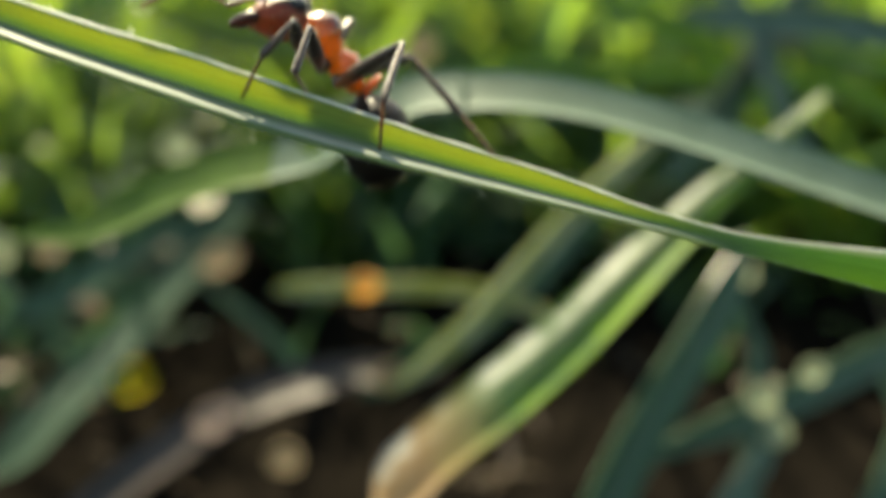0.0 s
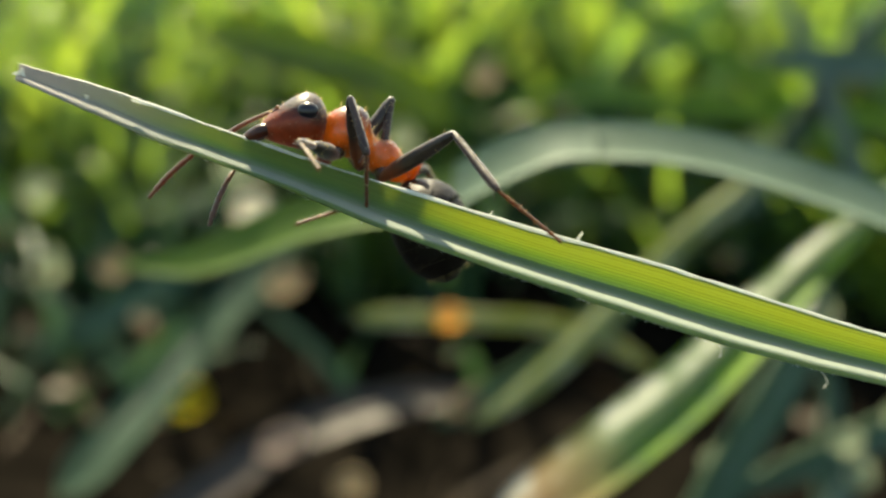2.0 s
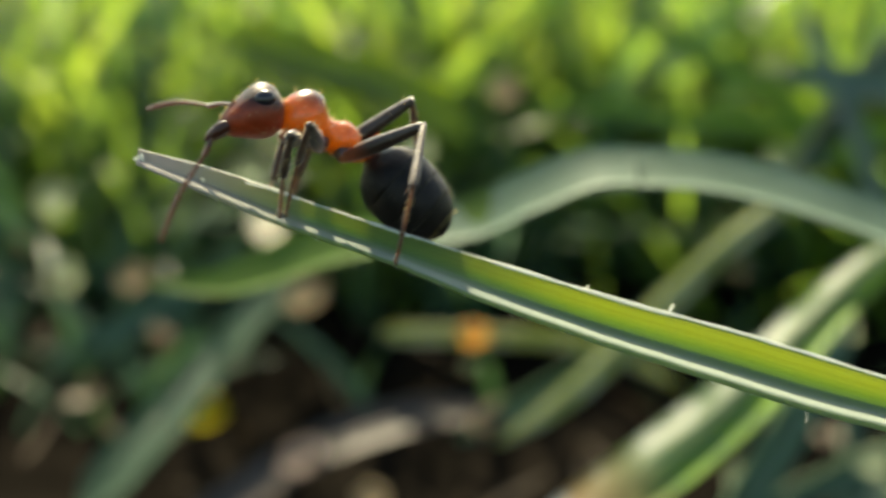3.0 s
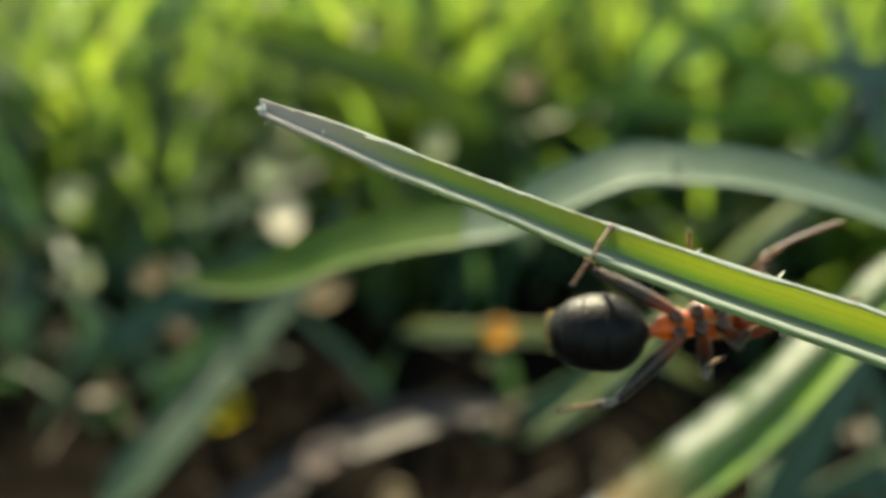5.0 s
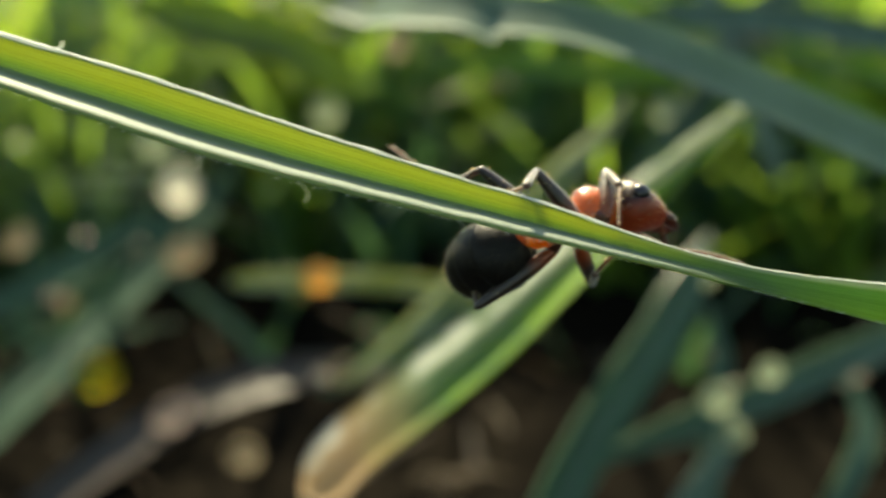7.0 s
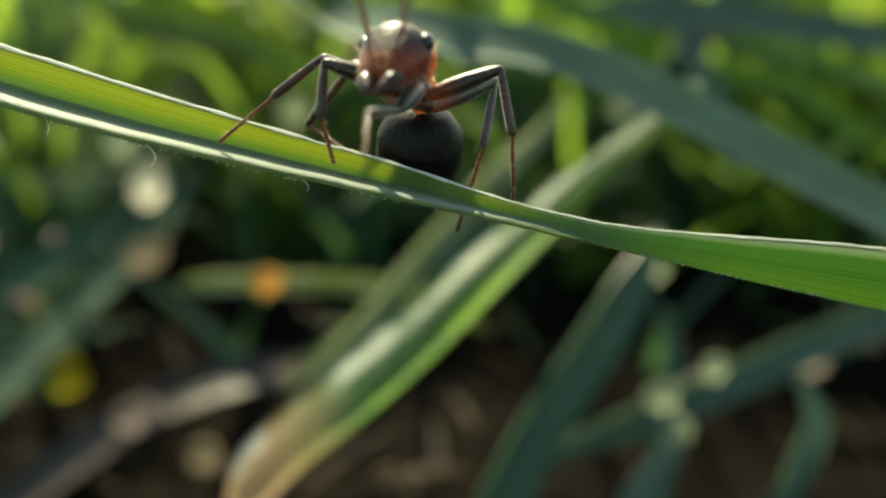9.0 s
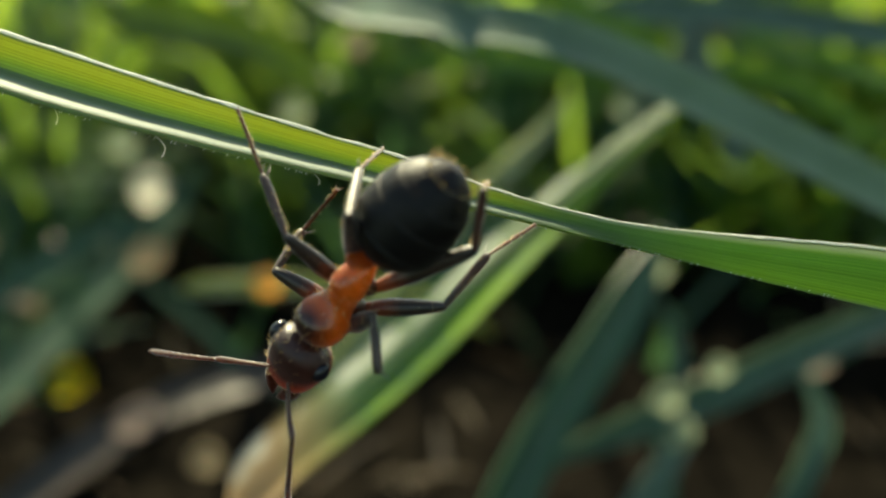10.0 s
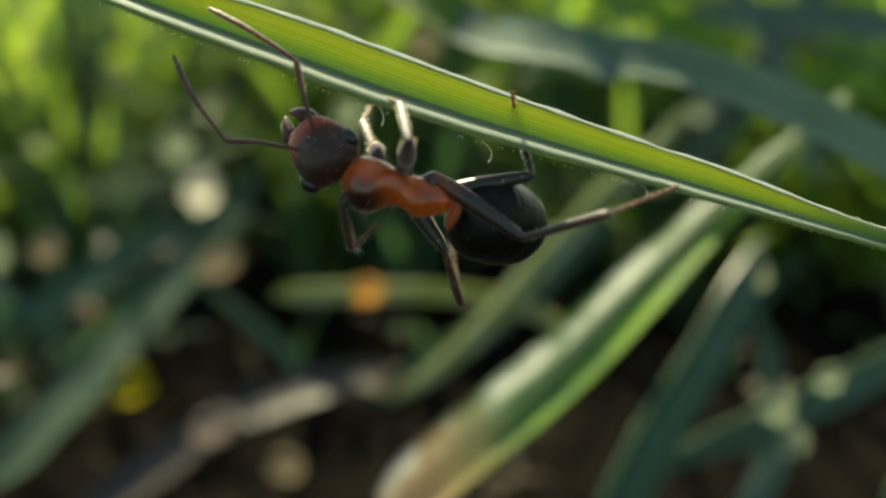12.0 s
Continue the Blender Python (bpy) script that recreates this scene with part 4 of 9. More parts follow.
EYE_SKIN = plain_material("eye_skin", (0.006, 0.006, 0.010), (0.012, 0.012, 0.02), 0.28, 5000.0)
HAIR = plain_material("golden_hair", (0.55, 0.42, 0.20), (0.75, 0.62, 0.36), 0.45, 900.0, 0.5, (0.9, 0.7, 0.35))
DARK_HAIR = plain_material("brown_hair", (0.09, 0.065, 0.035), (0.17, 0.13, 0.07), 0.5, 900.0, 0.2, (0.3, 0.2, 0.09))

HEAD_RINGS = smooth_rings([(x * 0.87, a * 0.96, b * 0.94, c) for x, a, b, c in [(-0.10, .16, .16, .02), (0.0, .50, .46, .02), (0.18, .80, .72, .03), (0.55, .98, .88, .02), (0.95, .95, .82, -.03), (1.35, .85, .66, -.10), (1.68, .73, .50, -.17), (1.92, .58, .36, -.22), (2.05, .38, .22, -.24), (2.09, .12, .1, -.24)]], 30)
THORAX_RINGS = smooth_rings([(x, a * 1.03, b * 0.99, c + .02) for x, a, b, c in [(1.62, .14, .14, .10), (1.48, .27, .29, .08), (1.25, .54, .60, .11), (0.9, .69, .78, .18), (0.5, .67, .76, .18), (0.17, .50, .54, .04), (-0.08, .45, .48, -.07), (-0.3, .44, .50, -.08), (-0.6, .49, .58, -.05),
                             (-0.92, .44, .52, -.09), (-1.25, .32, .38, -.20), (-1.5, .17, .18, -.28), (-1.62, .10, .10, -.28)]], 42)
GASTER_RINGS = smooth_rings([(x * 0.97, a * 0.96, b * 0.96, c) for x, a, b, c in [(0.0, .10, .10, 0), (0.12, .32, .30, .02), (0.35, .78, .74, .05), (0.75, 1.14, 1.08, .06), (1.25, 1.32, 1.24, .04), (1.85, 1.31, 1.23, .0), (2.45, 1.19, 1.13, -.03), (2.95, .90, .87, -.06), (3.28, .54, .53, -.08), (3.48, .18, .18, -.09)]], 34)

HIPS = {"f": (0.85, .44, -.56), "m": (0.05, .44, -.54), "h": (-.75, .42, -.54)}
LENGTHS = {"f": (1.75, 1.45, 1.8), "m": (2.15, 1.8, 2.0), "h": (2.9, 2.55, 2.6)}


def femur_mesh(ln, r):
    bm = loft(smooth_rings([(-0.06, r * .4, r * .4, 0), (0.05, r * .62, r * .62, 0), (ln * .25, r * .95, r * .95, 0), (ln * .45, r, r, 0), (ln * .75, r * .8, r * .8, 0), (ln * .95, r * .58, r * .58, 0), (ln + .05, r * .35, r * .35, 0)], 14), 12)
    return bm


def tibia_mesh(ln, r):
    bm = loft(smooth_rings([(-0.07, r * .5, r * .5, 0), (0.04, r * .72, r * .72, 0), (ln * .4, r * .95, r * .95, 0), (ln * .8, r * 1.05, r * 1.05, 0), (ln * .97, r * .9, r * .9, 0), (ln + .03, r * .5, r * .5, 0)], 12), 10)
    for s in (-1, 1):      # spurs at its end
        base = [bm.verts.new((x * MM, (s * r * .6 + y) * MM, (-r * .7) * MM)) for x, y in ((ln - .02, -.025), (ln - .02, .025), (ln + .03, 0))]
        tip = bm.verts.new(((ln + .22) * MM, s * r * 1.2 * MM, -r * 2.2 * MM))
        for i in range(3):
            bm.faces.new((base[i], base[(i + 1) % 3], tip))
    return bm


def tarsus_mesh(ln, r):
    rings, x = [(-0.04, r * .5, r * .5, 0)], 0.0
    for share in (0.46, 0.18, 0.13, 0.09, 0.14):
        step = ln * share
        rings += [(x + .02, r * .7, r * .7, 0), (x + step * .85, r * 1.05, r * 1.05, 0), (x + step * .97, r * .8, r * .8, 0)]
        x += step
    rings.append((ln, r * .3, r * .3, 0))
    bm = loft(rings, 8)
    for s in (-1, 1):      # claws
        base = [bm.verts.new(((ln - .03) * MM, (s * .03 + y) * MM, z * MM)) for y, z in ((-.02, 0), (.02, 0), (0, .03))]
        tip = bm.verts.new(((ln + .10) * MM, s * .12 * MM, -.09 * MM))
        for i in range(3):
            bm.faces.new((base[i], base[(i + 1) % 3], tip))
    return bm


def leg_hairs(bm, ln, r, count, rnd):
    """Short pale hairs standing on a leg piece, in its second material."""
    for _ in range(count):
        x, a = ln * rnd.uniform(0.08, 0.95), rnd.uniform(0, 2 * math.pi)
        c, s_ = math.cos(a), math.sin(a)
        out_ = r * 0.75
        tip = bm.verts.new(((x + .07) * MM, (out_ + .10) * c * MM, (out_ + .10) * s_ * MM))
        foot = [bm.verts.new(((x + dx) * MM, (out_ * c - w * s_) * MM, (out_ * s_ + w * c) * MM)) for dx, w in ((-.012, -.008), (.012, -.008), (0, .012))]
        for i in range(3):
            bm.faces.new((foot[i], foot[(i + 1) % 3], tip)).material_index = 1
    return bm


def data_of(name, bm, mat):
    for f in bm.faces:
        f.smooth = True
    me = bpy.data.meshes.new(name)
    bm.to_mesh(me)
    bm.free()
    me.materials.append(mat)
    return me


ANT = {}


def build_ant():
    rnd = random.Random(4)
    ant = new("ant")
    ant.empty_display_size = 0.002
    tagged(ant, "wood ant worker with rust-red thorax and glossy black gaster", "ant")
    ANT["ant"] = ant
    thorax = part("thorax", loft(THORAX_RINGS, 22), THORAX_SKIN, ant, "rust-red thorax with a dark patch on its back")
    part("bristle", bristles(skin_spots(THORAX_RINGS, rnd, 170, -0.9), rnd, 0.20, 0.011), HAIR, thorax, "fine golden hairs")
    scale_rings = smooth_rings([(-1.80, .06, .08, .02), (-1.74, .24, .36, .10), (-1.63, .33, .52, .16), (-1.54, .24, .36, .10), (-1.47, .06, .1, .0)], 9)
    part("petiole", loft(scale_rings, 14), RED_SKIN, ant, "red upright scale of the waist")
    head = part("head", loft(HEAD_RINGS, 24), HEAD_SKIN, ant, "dark head with red cheeks")
    ANT["head"] = head
    part("bristle", bristles(skin_spots(HEAD_RINGS, rnd, 120, -0.9), rnd, 0.15, 0.010), HAIR, head, "fine golden hairs")
    for s in (-1, 1):
        eye = part("eye", loft(smooth_rings([(-.31, .02, .02, 0), (-.22, .14, .17, 0), (0, .21, .25, 0), (.22, .14, .17, 0), (.31, .02, .02, 0)], 13), 16), EYE_SKIN, head, "glossy black eye")
        eye.location = (0.46 * MM, s * 0.83 * MM, 0.25 * MM)
        jaw = loft(smooth_rings([(-.12, .16, .14, .02, 0), (.08, .24, .20, 0, s * .04), (.30, .24, .22, -.06, s * .02), (.52, .19, .18, -.14, -s * .06), (.68, .12, .12, -.20, -s * .15), (.78, .03, .04, -.24, -s * .24)], 16), 12)
        mandible = part("mandible", jaw, JAW_SKIN, head, "dark red mandible")
        mandible.location = (1.60 * MM, s * 0.33 * MM, -0.30 * MM)
        for i, (nm, ln) in enumerate((("scape", 1.8), ("funiculus", 2.8))):
            if i == 0:
                bm = loft(smooth_rings([(-.05, .055, .055, 0), (.1, .05, .05, 0), (ln * .5, .066, .066, .05), (ln * .9, .09, .09, .0), (ln + .03, .06, .06, 0)], 14), 10)
            else:
                rings = [(-.04, .03, .03, 0)]
                for q in range(11):
                    a, b = ln * q / 11, ln * (q + 1) / 11
                    bow = lambda x: 0.16 * math.sin(math.pi * x / ln)
                    r = .064 + .028 * min(1, q / 6) - .025 * (q == 10)
                    rings += [(a + .02, r * .72, r * .72, bow(a)), (a + (b - a) * .6, r, r, bow(a + (b - a) * .6)), (b - .01, r * .8, r * .8, bow(b))]
                rings.append((ln + .03, .02, .02, 0))
                bm = loft(rings, 10)
            ANT[("al_" if s > 0 else "ar_") + nm] = part(nm, bm, ANTENNA_SKIN, head, "reddish-brown antenna whip" if i else "dark brown antenna shaft")
    gaster = part("gaster", loft([(x, ry * .985, rz * .985, dz) for x, ry, rz, dz in GASTER_RINGS], 26), BLACK_SKIN, ant, "large glossy black gaster")
    ANT["gaster"] = gaster
    part("bristle", bristles(skin_spots(GASTER_RINGS, rnd, 320), rnd, 0.17, 0.006), DARK_HAIR, gaster, "fine brown hairs")
    xs = [g[0] for g in GASTER_RINGS]
    for a, b in ((0.06, 1.12), (1.06, 1.92), (1.86, 2.58), (2.52, 3.1)):      # overlapping back plates
        rings = []
        for i in range(9):
            x = a + (b - a) * i / 8
            ry, rz, dz = (np.interp(x, xs, [g[k] for g in GASTER_RINGS]) for k in (1, 2, 3))
            lip = 0.004 + 0.024 * (i / 8) ** 2
            rings.append((x, ry + lip, rz + lip, dz))
        last = rings[-1]
        rings.append((b + .015, last[1] - .03, last[2] - .03, last[3]))
        plate = part("tergite", loft(rings, 26), BLACK_SKIN, gaster)
        fringe = [((b - .03, last[1] * math.cos(q), last[3] + last[2] * math.sin(q)), (1.1, 0.7 * math.cos(q), 0.7 * math.sin(q))) for q in (2 * math.pi * (i + rnd.uniform(-.4, .4)) / 46 for i in range(46))]
        end = b > 3
        part("bristle", bristles(fringe, rnd, 0.24 if end else 0.15, 0.010 if end else 0.005), HAIR if end else DARK_HAIR, plate, "golden hairs along the plate's edge" if end else "brown hairs along the plate's edge")
    for k in "fmh":
        f_, t_, g_ = LENGTHS[k]
        r = {"f": .26, "m": .25, "h": .26}[k]
        femur = data_of("femur", leg_hairs(femur_mesh(f_, r), f_, r, 26, rnd), FEMUR_SKIN)
        tibia = data_of("tibia", leg_hairs(tibia_mesh(t_, .13), t_, .13, 34, rnd), LEG_SKIN)
        tarsus = data_of("tarsus", leg_hairs(tarsus_mesh(g_, .062), g_, .062, 24, rnd), FOOT_SKIN)
        for me in (femur, tibia, tarsus):
            me.materials.append(HAIR)
        for side, s in (("l", 1), ("r", -1)):
            hx, hy, hz = HIPS[k]
            coxa = part("coxa", loft(smooth_rings([(-.34, .12, .14, 0), (-.2, .26, .30, 0), (0, .30, .33, 0), (.25, .22, .23, 0), (.40, .1, .1, 0)], 12), 14), COXA_SKIN, ant)
            way = Vector((hx, s * hy, hz)) - Vector((hx * 0.9, 0.0, -0.12))
            coxa.matrix_local = Matrix.Translation(Vector((hx, s * hy, hz)) * MM - way.normalized() * 0.30 * MM) @ way.to_track_quat("X", "Z").to_matrix().to_4x4()
            for nm, me in (("femur", femur), ("tibia", tibia), ("tarsus", tarsus)):
                ANT[f"{side}{k}_{nm}"] = shared(nm, me, ant)


build_ant()


# ---- what moves ----
def held(t, x, y, z, roll):
    """The walked-on blade's pose: its notch at x, y, z, rolled clockwise."""
    return t, BASE @ pose(x * MM, y * MM, z * MM, 0, roll, 0)


def placed(rows):
    return [(t, BASE @ pose(x * MM, y * MM, z * MM, rx, ry, rz)) for t, x, y, z, rx, ry, rz in rows]


def jointed(rows):
    return [(t, pose(x * MM, y * MM, z * MM, rx, ry, rz)) for t, x, y, z, rx, ry, rz in rows]


def motions():
    walk(main_blade, [held(*row) for row in [
    (0.0, -8.68, 32.27, 7.95, 2.75),
    (0.5, -4.46, 28.39, 4.07, -0.11),
    (1.0, -3.94, 28.41, 5.11, 1.41),
    (1.5, -4.21, 27.69, 3.62, 0.00),
    (2.0, -2.85, 27.99, 3.56, 0.11),
    (2.5, -2.58, 28.63, 2.91, 0.00),
    (3.0, -2.21, 29.34, 2.79, -0.71),
    (3.2, 0.66, 27.36, 0.91, -0.40),
    (3.3, -0.23, 27.37, 1.52, 1.64),
    (3.5, -0.05, 30.02, 2.81, 0.69),
    (3.7, -0.28, 29.58, 2.99, 0.83),
    (5.3, -0.53, 30.78, 4.16, 1.57),
    (5.5, -0.97, 28.88, 3.89, 0.99),
    (6.0, -2.93, 27.57, 4.09, 0.04),
    (6.5, -3.50, 29.61, 5.26, 1.87),
    (7.0, -5.33, 29.32, 5.31, 1.34),
    (7.2, -6.02, 28.60, 5.56, 0.89),
    (8.8, -4.83, 29.75, 7.24, 1.22),
    (9.0, -4.94, 29.85, 7.27, 1.23),
    (9.5, -4.73, 29.29, 6.97, 1.35),
    (10.0, -4.53, 30.18, 7.72, 2.25),
    (10.5, -5.33, 30.79, 7.73, 1.81),
    (11.0, -5.46, 29.29, 7.50, 1.94),
    (11.5, -2.77, 30.59, 6.29, 1.98),
    (12.0, -4.55, 30.39, 8.68, 4.16),
    ]])
    tilt_only = pose(0, 0, 0, TILT, 0, 0)
    lengthwise = (ARCH_CREST - ARCH_ROOT).normalized()      # the arch also rolls about its length once it has sprung up
    ROLLED = ((0.0, 0), (5.37, 0), (5.5, -6), (6.0, -8), (7.2, -15), (12.0, -17))
    walk(arch, [(t, Matrix.Translation(ARCH_ROOT) @ tilt_only @ pose(x * MM, y * MM, z * MM, 0, turn, 0) @ tilt_only.inverted()
                 @ Matrix.Rotation(radians(np.interp(t, [r[0] for r in ROLLED], [r[1] for r in ROLLED])), 4, lengthwise))
                for t, turn, x, y, z in ((0, 0.0, 0.86, -0.27, 0.14), (0.5, 0.0, 0.4, -0.32, 0.31), (1, 0.0, 0.15, -0.32, 0.36), (1.5, 0.0, -0.13, -0.36, 0.33), (2, 0.0, -0.48, -0.38, 0.4), (2.5, 0.0, -0.78, -0.42, 0.47), (3, 0.0, -0.92, -0.43, 0.56), (3.5, 0.0, -1.25, -0.4, 0.55), (4.3, 0.0, -1.28, -0.36, 0.59), (5.0, 0.0, -1.23, -0.3, 0.57), (5.2, 0.0, -1.22, -0.28, 0.56), (5.37, 0.0, -1.31, -0.31, 0.54), (5.5, 0.0, -2.57, -0.37, 6.53), (5.65, 0.0, -1.87, 0.18, 5.68), (6, 0.0, -1.01, 1.45, 5.08), (6.5, 2.0, 2.9, 3.42, 2.48), (7, 4.14, 4.59, 5.2, -0.58), (7.5, 5.45, 5.38, 6.37, -2.22), (8, 6.2, 5.53, 7.22, -2.97), (9, 7.7, 5.76, 8.92, -4.49), (9.5, 7.7, 5.73, 8.92, -4.12), (10, 7.7, 5.76, 9.01, -3.62), (10.5, 7.7, 5.56, 9.04, -3.67), (11, 7.7, 5.55, 8.94, -3.74), (11.5, 7.7, 4.96, 9.0, -4.38), (12, 7.7, 4.43, 9.08, -4.66))])
    SPRUNG = ((0.0, 0), (5.37, 0), (5.5, 28), (5.65, 24), (6.0, 27), (7.2, 28), (9.0, 30), (12.0, 30))
    first, second = ([(t, tilt_only @ pose(0, 0, 0, 0, share * turn, 0) @ tilt_only.inverted()) for t, turn in SPRUNG] for share in (0.76, 0.22))      # it straightens in two places
    walk(arch_bend, [(t, Matrix.Translation(ARCH_CREST - ARCH_ROOT) @ m) for t, m in first])
    walk(arch_tip, [(t, Matrix.Translation(ARCH_CREST - ARCH_ROOT) @ m @ Matrix.Translation(ARCH_BEND - ARCH_CREST) @ q) for (t, m), (_, q) in zip(first, second)])
    walk(ANT["ant"], placed([
        (0, -2.36, 33.42, 7.51, -37, -39, -150), (0.15, -3.25, 32.21, 6.06, -31, -33, -154), (0.3, -4.14, 31.01, 4.62, -26, -27, -156), (0.5, -4.7, 29.84, 4.64, -32, -21, -130), (1, -4.92, 29.74, 6.2, -41, -18, -125),
        (1.5, -7.56, 29.05, 5.61, -38, -31, -138), (2, -9.1, 29.18, 6.26, -21, -23, -155), (2.5, -11.06, 29.03, 7.25, -17, -20, -158), (2.75, -11.91, 29.29, 7.7, -16, -21, -161), (3, -12.85, 29.34, 8.08, -18, -18, -152),
        (3.07, -13.59, 28.64, 6.6, -32, -17, 176), (3.13, -14.32, 27.95, 5.11, -45, -24, 144), (3.2, -15.06, 27.26, 3.63, -53, -35, 111), (3.3, -14.92, 27.28, 3.5, -100, -46, 116), (3.5, -13.33, 29.92, 4.08, -103, -43, 105),
        (3.7, -13.29, 29.51, 3.94, -106, -39, 104), (3.95, -12.03, 30.3, 4.07, -127, -55, 95), (4.2, -10.76, 31.09, 4.2, -157, -73, 98), (4.45, -8.49, 31.42, 3.76, -101, -57, 28), (4.7, -6.23, 31.74, 3.32, -94, -31, 4),
        (4.9, -3.89, 32.26, 2.7, -98, -17, 11), (5.1, -1.55, 32.77, 2.08, -100, -4, 17), (5.3, 0.79, 33.29, 1.47, -101, 10, 22), (5.5, 2.49, 31.4, 0.51, -101, 10, 21), (5.75, 3.26, 30.72, -0.1, -100, 11, 25),
        (6, 4.31, 30.09, -0.76, -101, 9, 28), (6.25, 6.07, 30.06, 0.09, -76, -4, -2), (6.5, 7.92, 32.01, 1.3, -45, -10, 7), (7, 9.28, 31.74, 0.65, -41, -17, 13), (7.2, 8.76, 30.98, 0.7, -42, -21, 14),
        (7.5, 9.01, 30.66, 1.13, -20, -25, -15), (7.8, 9.27, 30.34, 1.56, 1, -19, -43), (8.3, 9.26, 29.98, 3.48, 5, -10, -80), (8.8, 9.56, 28.65, 4.74, -1, -8, -93), (9, 9.45, 28.56, 5.24, -9, -15, -99),
        (9.2, 8.82, 28.31, 5.07, -8, -5, -111), (9.4, 8.99, 28.69, 4.85, -6, 1, -110), (9.43, 8.45, 28.29, 2.94, -14, 26, -150), (9.47, 7.91, 27.9, 1.03, -42, 36, 157), (9.5, 7.37, 27.51, -0.89, -68, 24, 105),
        (9.6, 7.35, 27.54, -0.9, -87, 31, 119), (9.7, 7.33, 27.58, -0.91, -106, 41, 130), (10, 7.44, 28.01, -0.64, -106, 42, 130), (10.25, 6.28, 28.52, -0.28, -112, 23, 148), (10.38, 5.63, 29.03, 0.23, -131, 6, 178),
        (10.5, 4.99, 29.53, 0.73, -156, 1, -149), (11, 2.88, 28.44, 0.86, -160, -13, -170), (11.5, 0.91, 29.74, 0.97, -156, -18, -178), (11.75, 0.27, 29.47, 2.21, -148, -20, -178), (12, -0.31, 29.22, 3.3, -140, -22, 178),
    ]))
    walk(ANT["head"], jointed([
        (0, 1.5, 0, 0.12, 40, 28, 19), (0.3, 1.5, 0, 0.12, 30, 14, 15), (0.5, 1.5, 0, 0.12, 38, 35, 8), (1, 1.5, 0, 0.12, 14, 31, -38), (1.5, 1.5, 0, 0.12, 13, 32, -21),
        (2, 1.5, 0, 0.12, 10, 28, -12), (2.5, 1.5, 0, 0.12, 15, 39, 1), (2.75, 1.5, 0, 0.12, 15, 39, 4), (3, 1.5, 0, 0.12, 13, 34, -8), (3.1, 1.5, 0, 0.12, 5, -3, -9),
        (3.2, 1.5, 0, 0.12, -4, -39, -4), (3.25, 1.5, 0, 0.12, 15, -14, -17), (3.3, 1.5, 0, 0.12, 28, 13, -22), (3.5, 1.5, 0, 0.12, 37, 7, -20), (3.7, 1.5, 0, 0.12, 40, -5, -29),
        (4.2, 1.5, 0, 0.12, 12, 10, 5), (4.7, 1.5, 0, 0.12, 7, -2, -2), (5.3, 1.5, 0, 0.12, 11, 2, 6), (5.5, 1.5, 0, 0.12, 12, 1, 7), (5.75, 1.5, 0, 0.12, 13, 5, 9),
        (6, 1.5, 0, 0.12, 12, 9, 6), (6.25, 1.5, 0, 0.12, 11, -7, 5), (6.5, 1.5, 0, 0.12, 37, 15, -3), (7, 1.5, 0, 0.12, 31, 5, 26), (7.2, 1.5, 0, 0.12, 29, 6, 27),
        (7.5, 1.5, 0, 0.12, 14, 18, -1), (7.8, 1.5, 0, 0.12, 6, 7, 22), (8.3, 1.5, 0, 0.12, -2, -26, 1), (8.55, 1.5, 0, 0.12, -1, 5, 1), (8.8, 1.5, 0, 0.12, 0, 36, 2),
        (9, 1.5, 0, 0.12, 6, 39, -7), (9.2, 1.5, 0, 0.12, 2, 29, -10), (9.4, 1.5, 0, 0.12, 3, 27, -5), (9.43, 1.5, 0, 0.12, -18, 3, 15), (9.47, 1.5, 0, 0.12, -32, 8, 30),
        (9.5, 1.5, 0, 0.12, -45, 10, 41), (9.6, 1.5, 0, 0.12, -27, -4, 22), (9.7, 1.5, 0, 0.12, -9, -17, 4), (10, 1.5, 0, 0.12, -8, -18, 3), (10.25, 1.5, 0, 0.12, 8, -39, 16),
        (10.38, 1.5, 0, 0.12, 5, 5, 10), (10.5, 1.5, 0, 0.12, -4, 48, -1), (11, 1.5, 0, 0.12, 9, 39, -9), (11.5, 1.5, 0, 0.12, 8, 25, -30), (11.75, 1.5, 0, 0.12, 24, 22, -20),
        (12, 1.5, 0, 0.12, 40, 18, -12),
    ]))
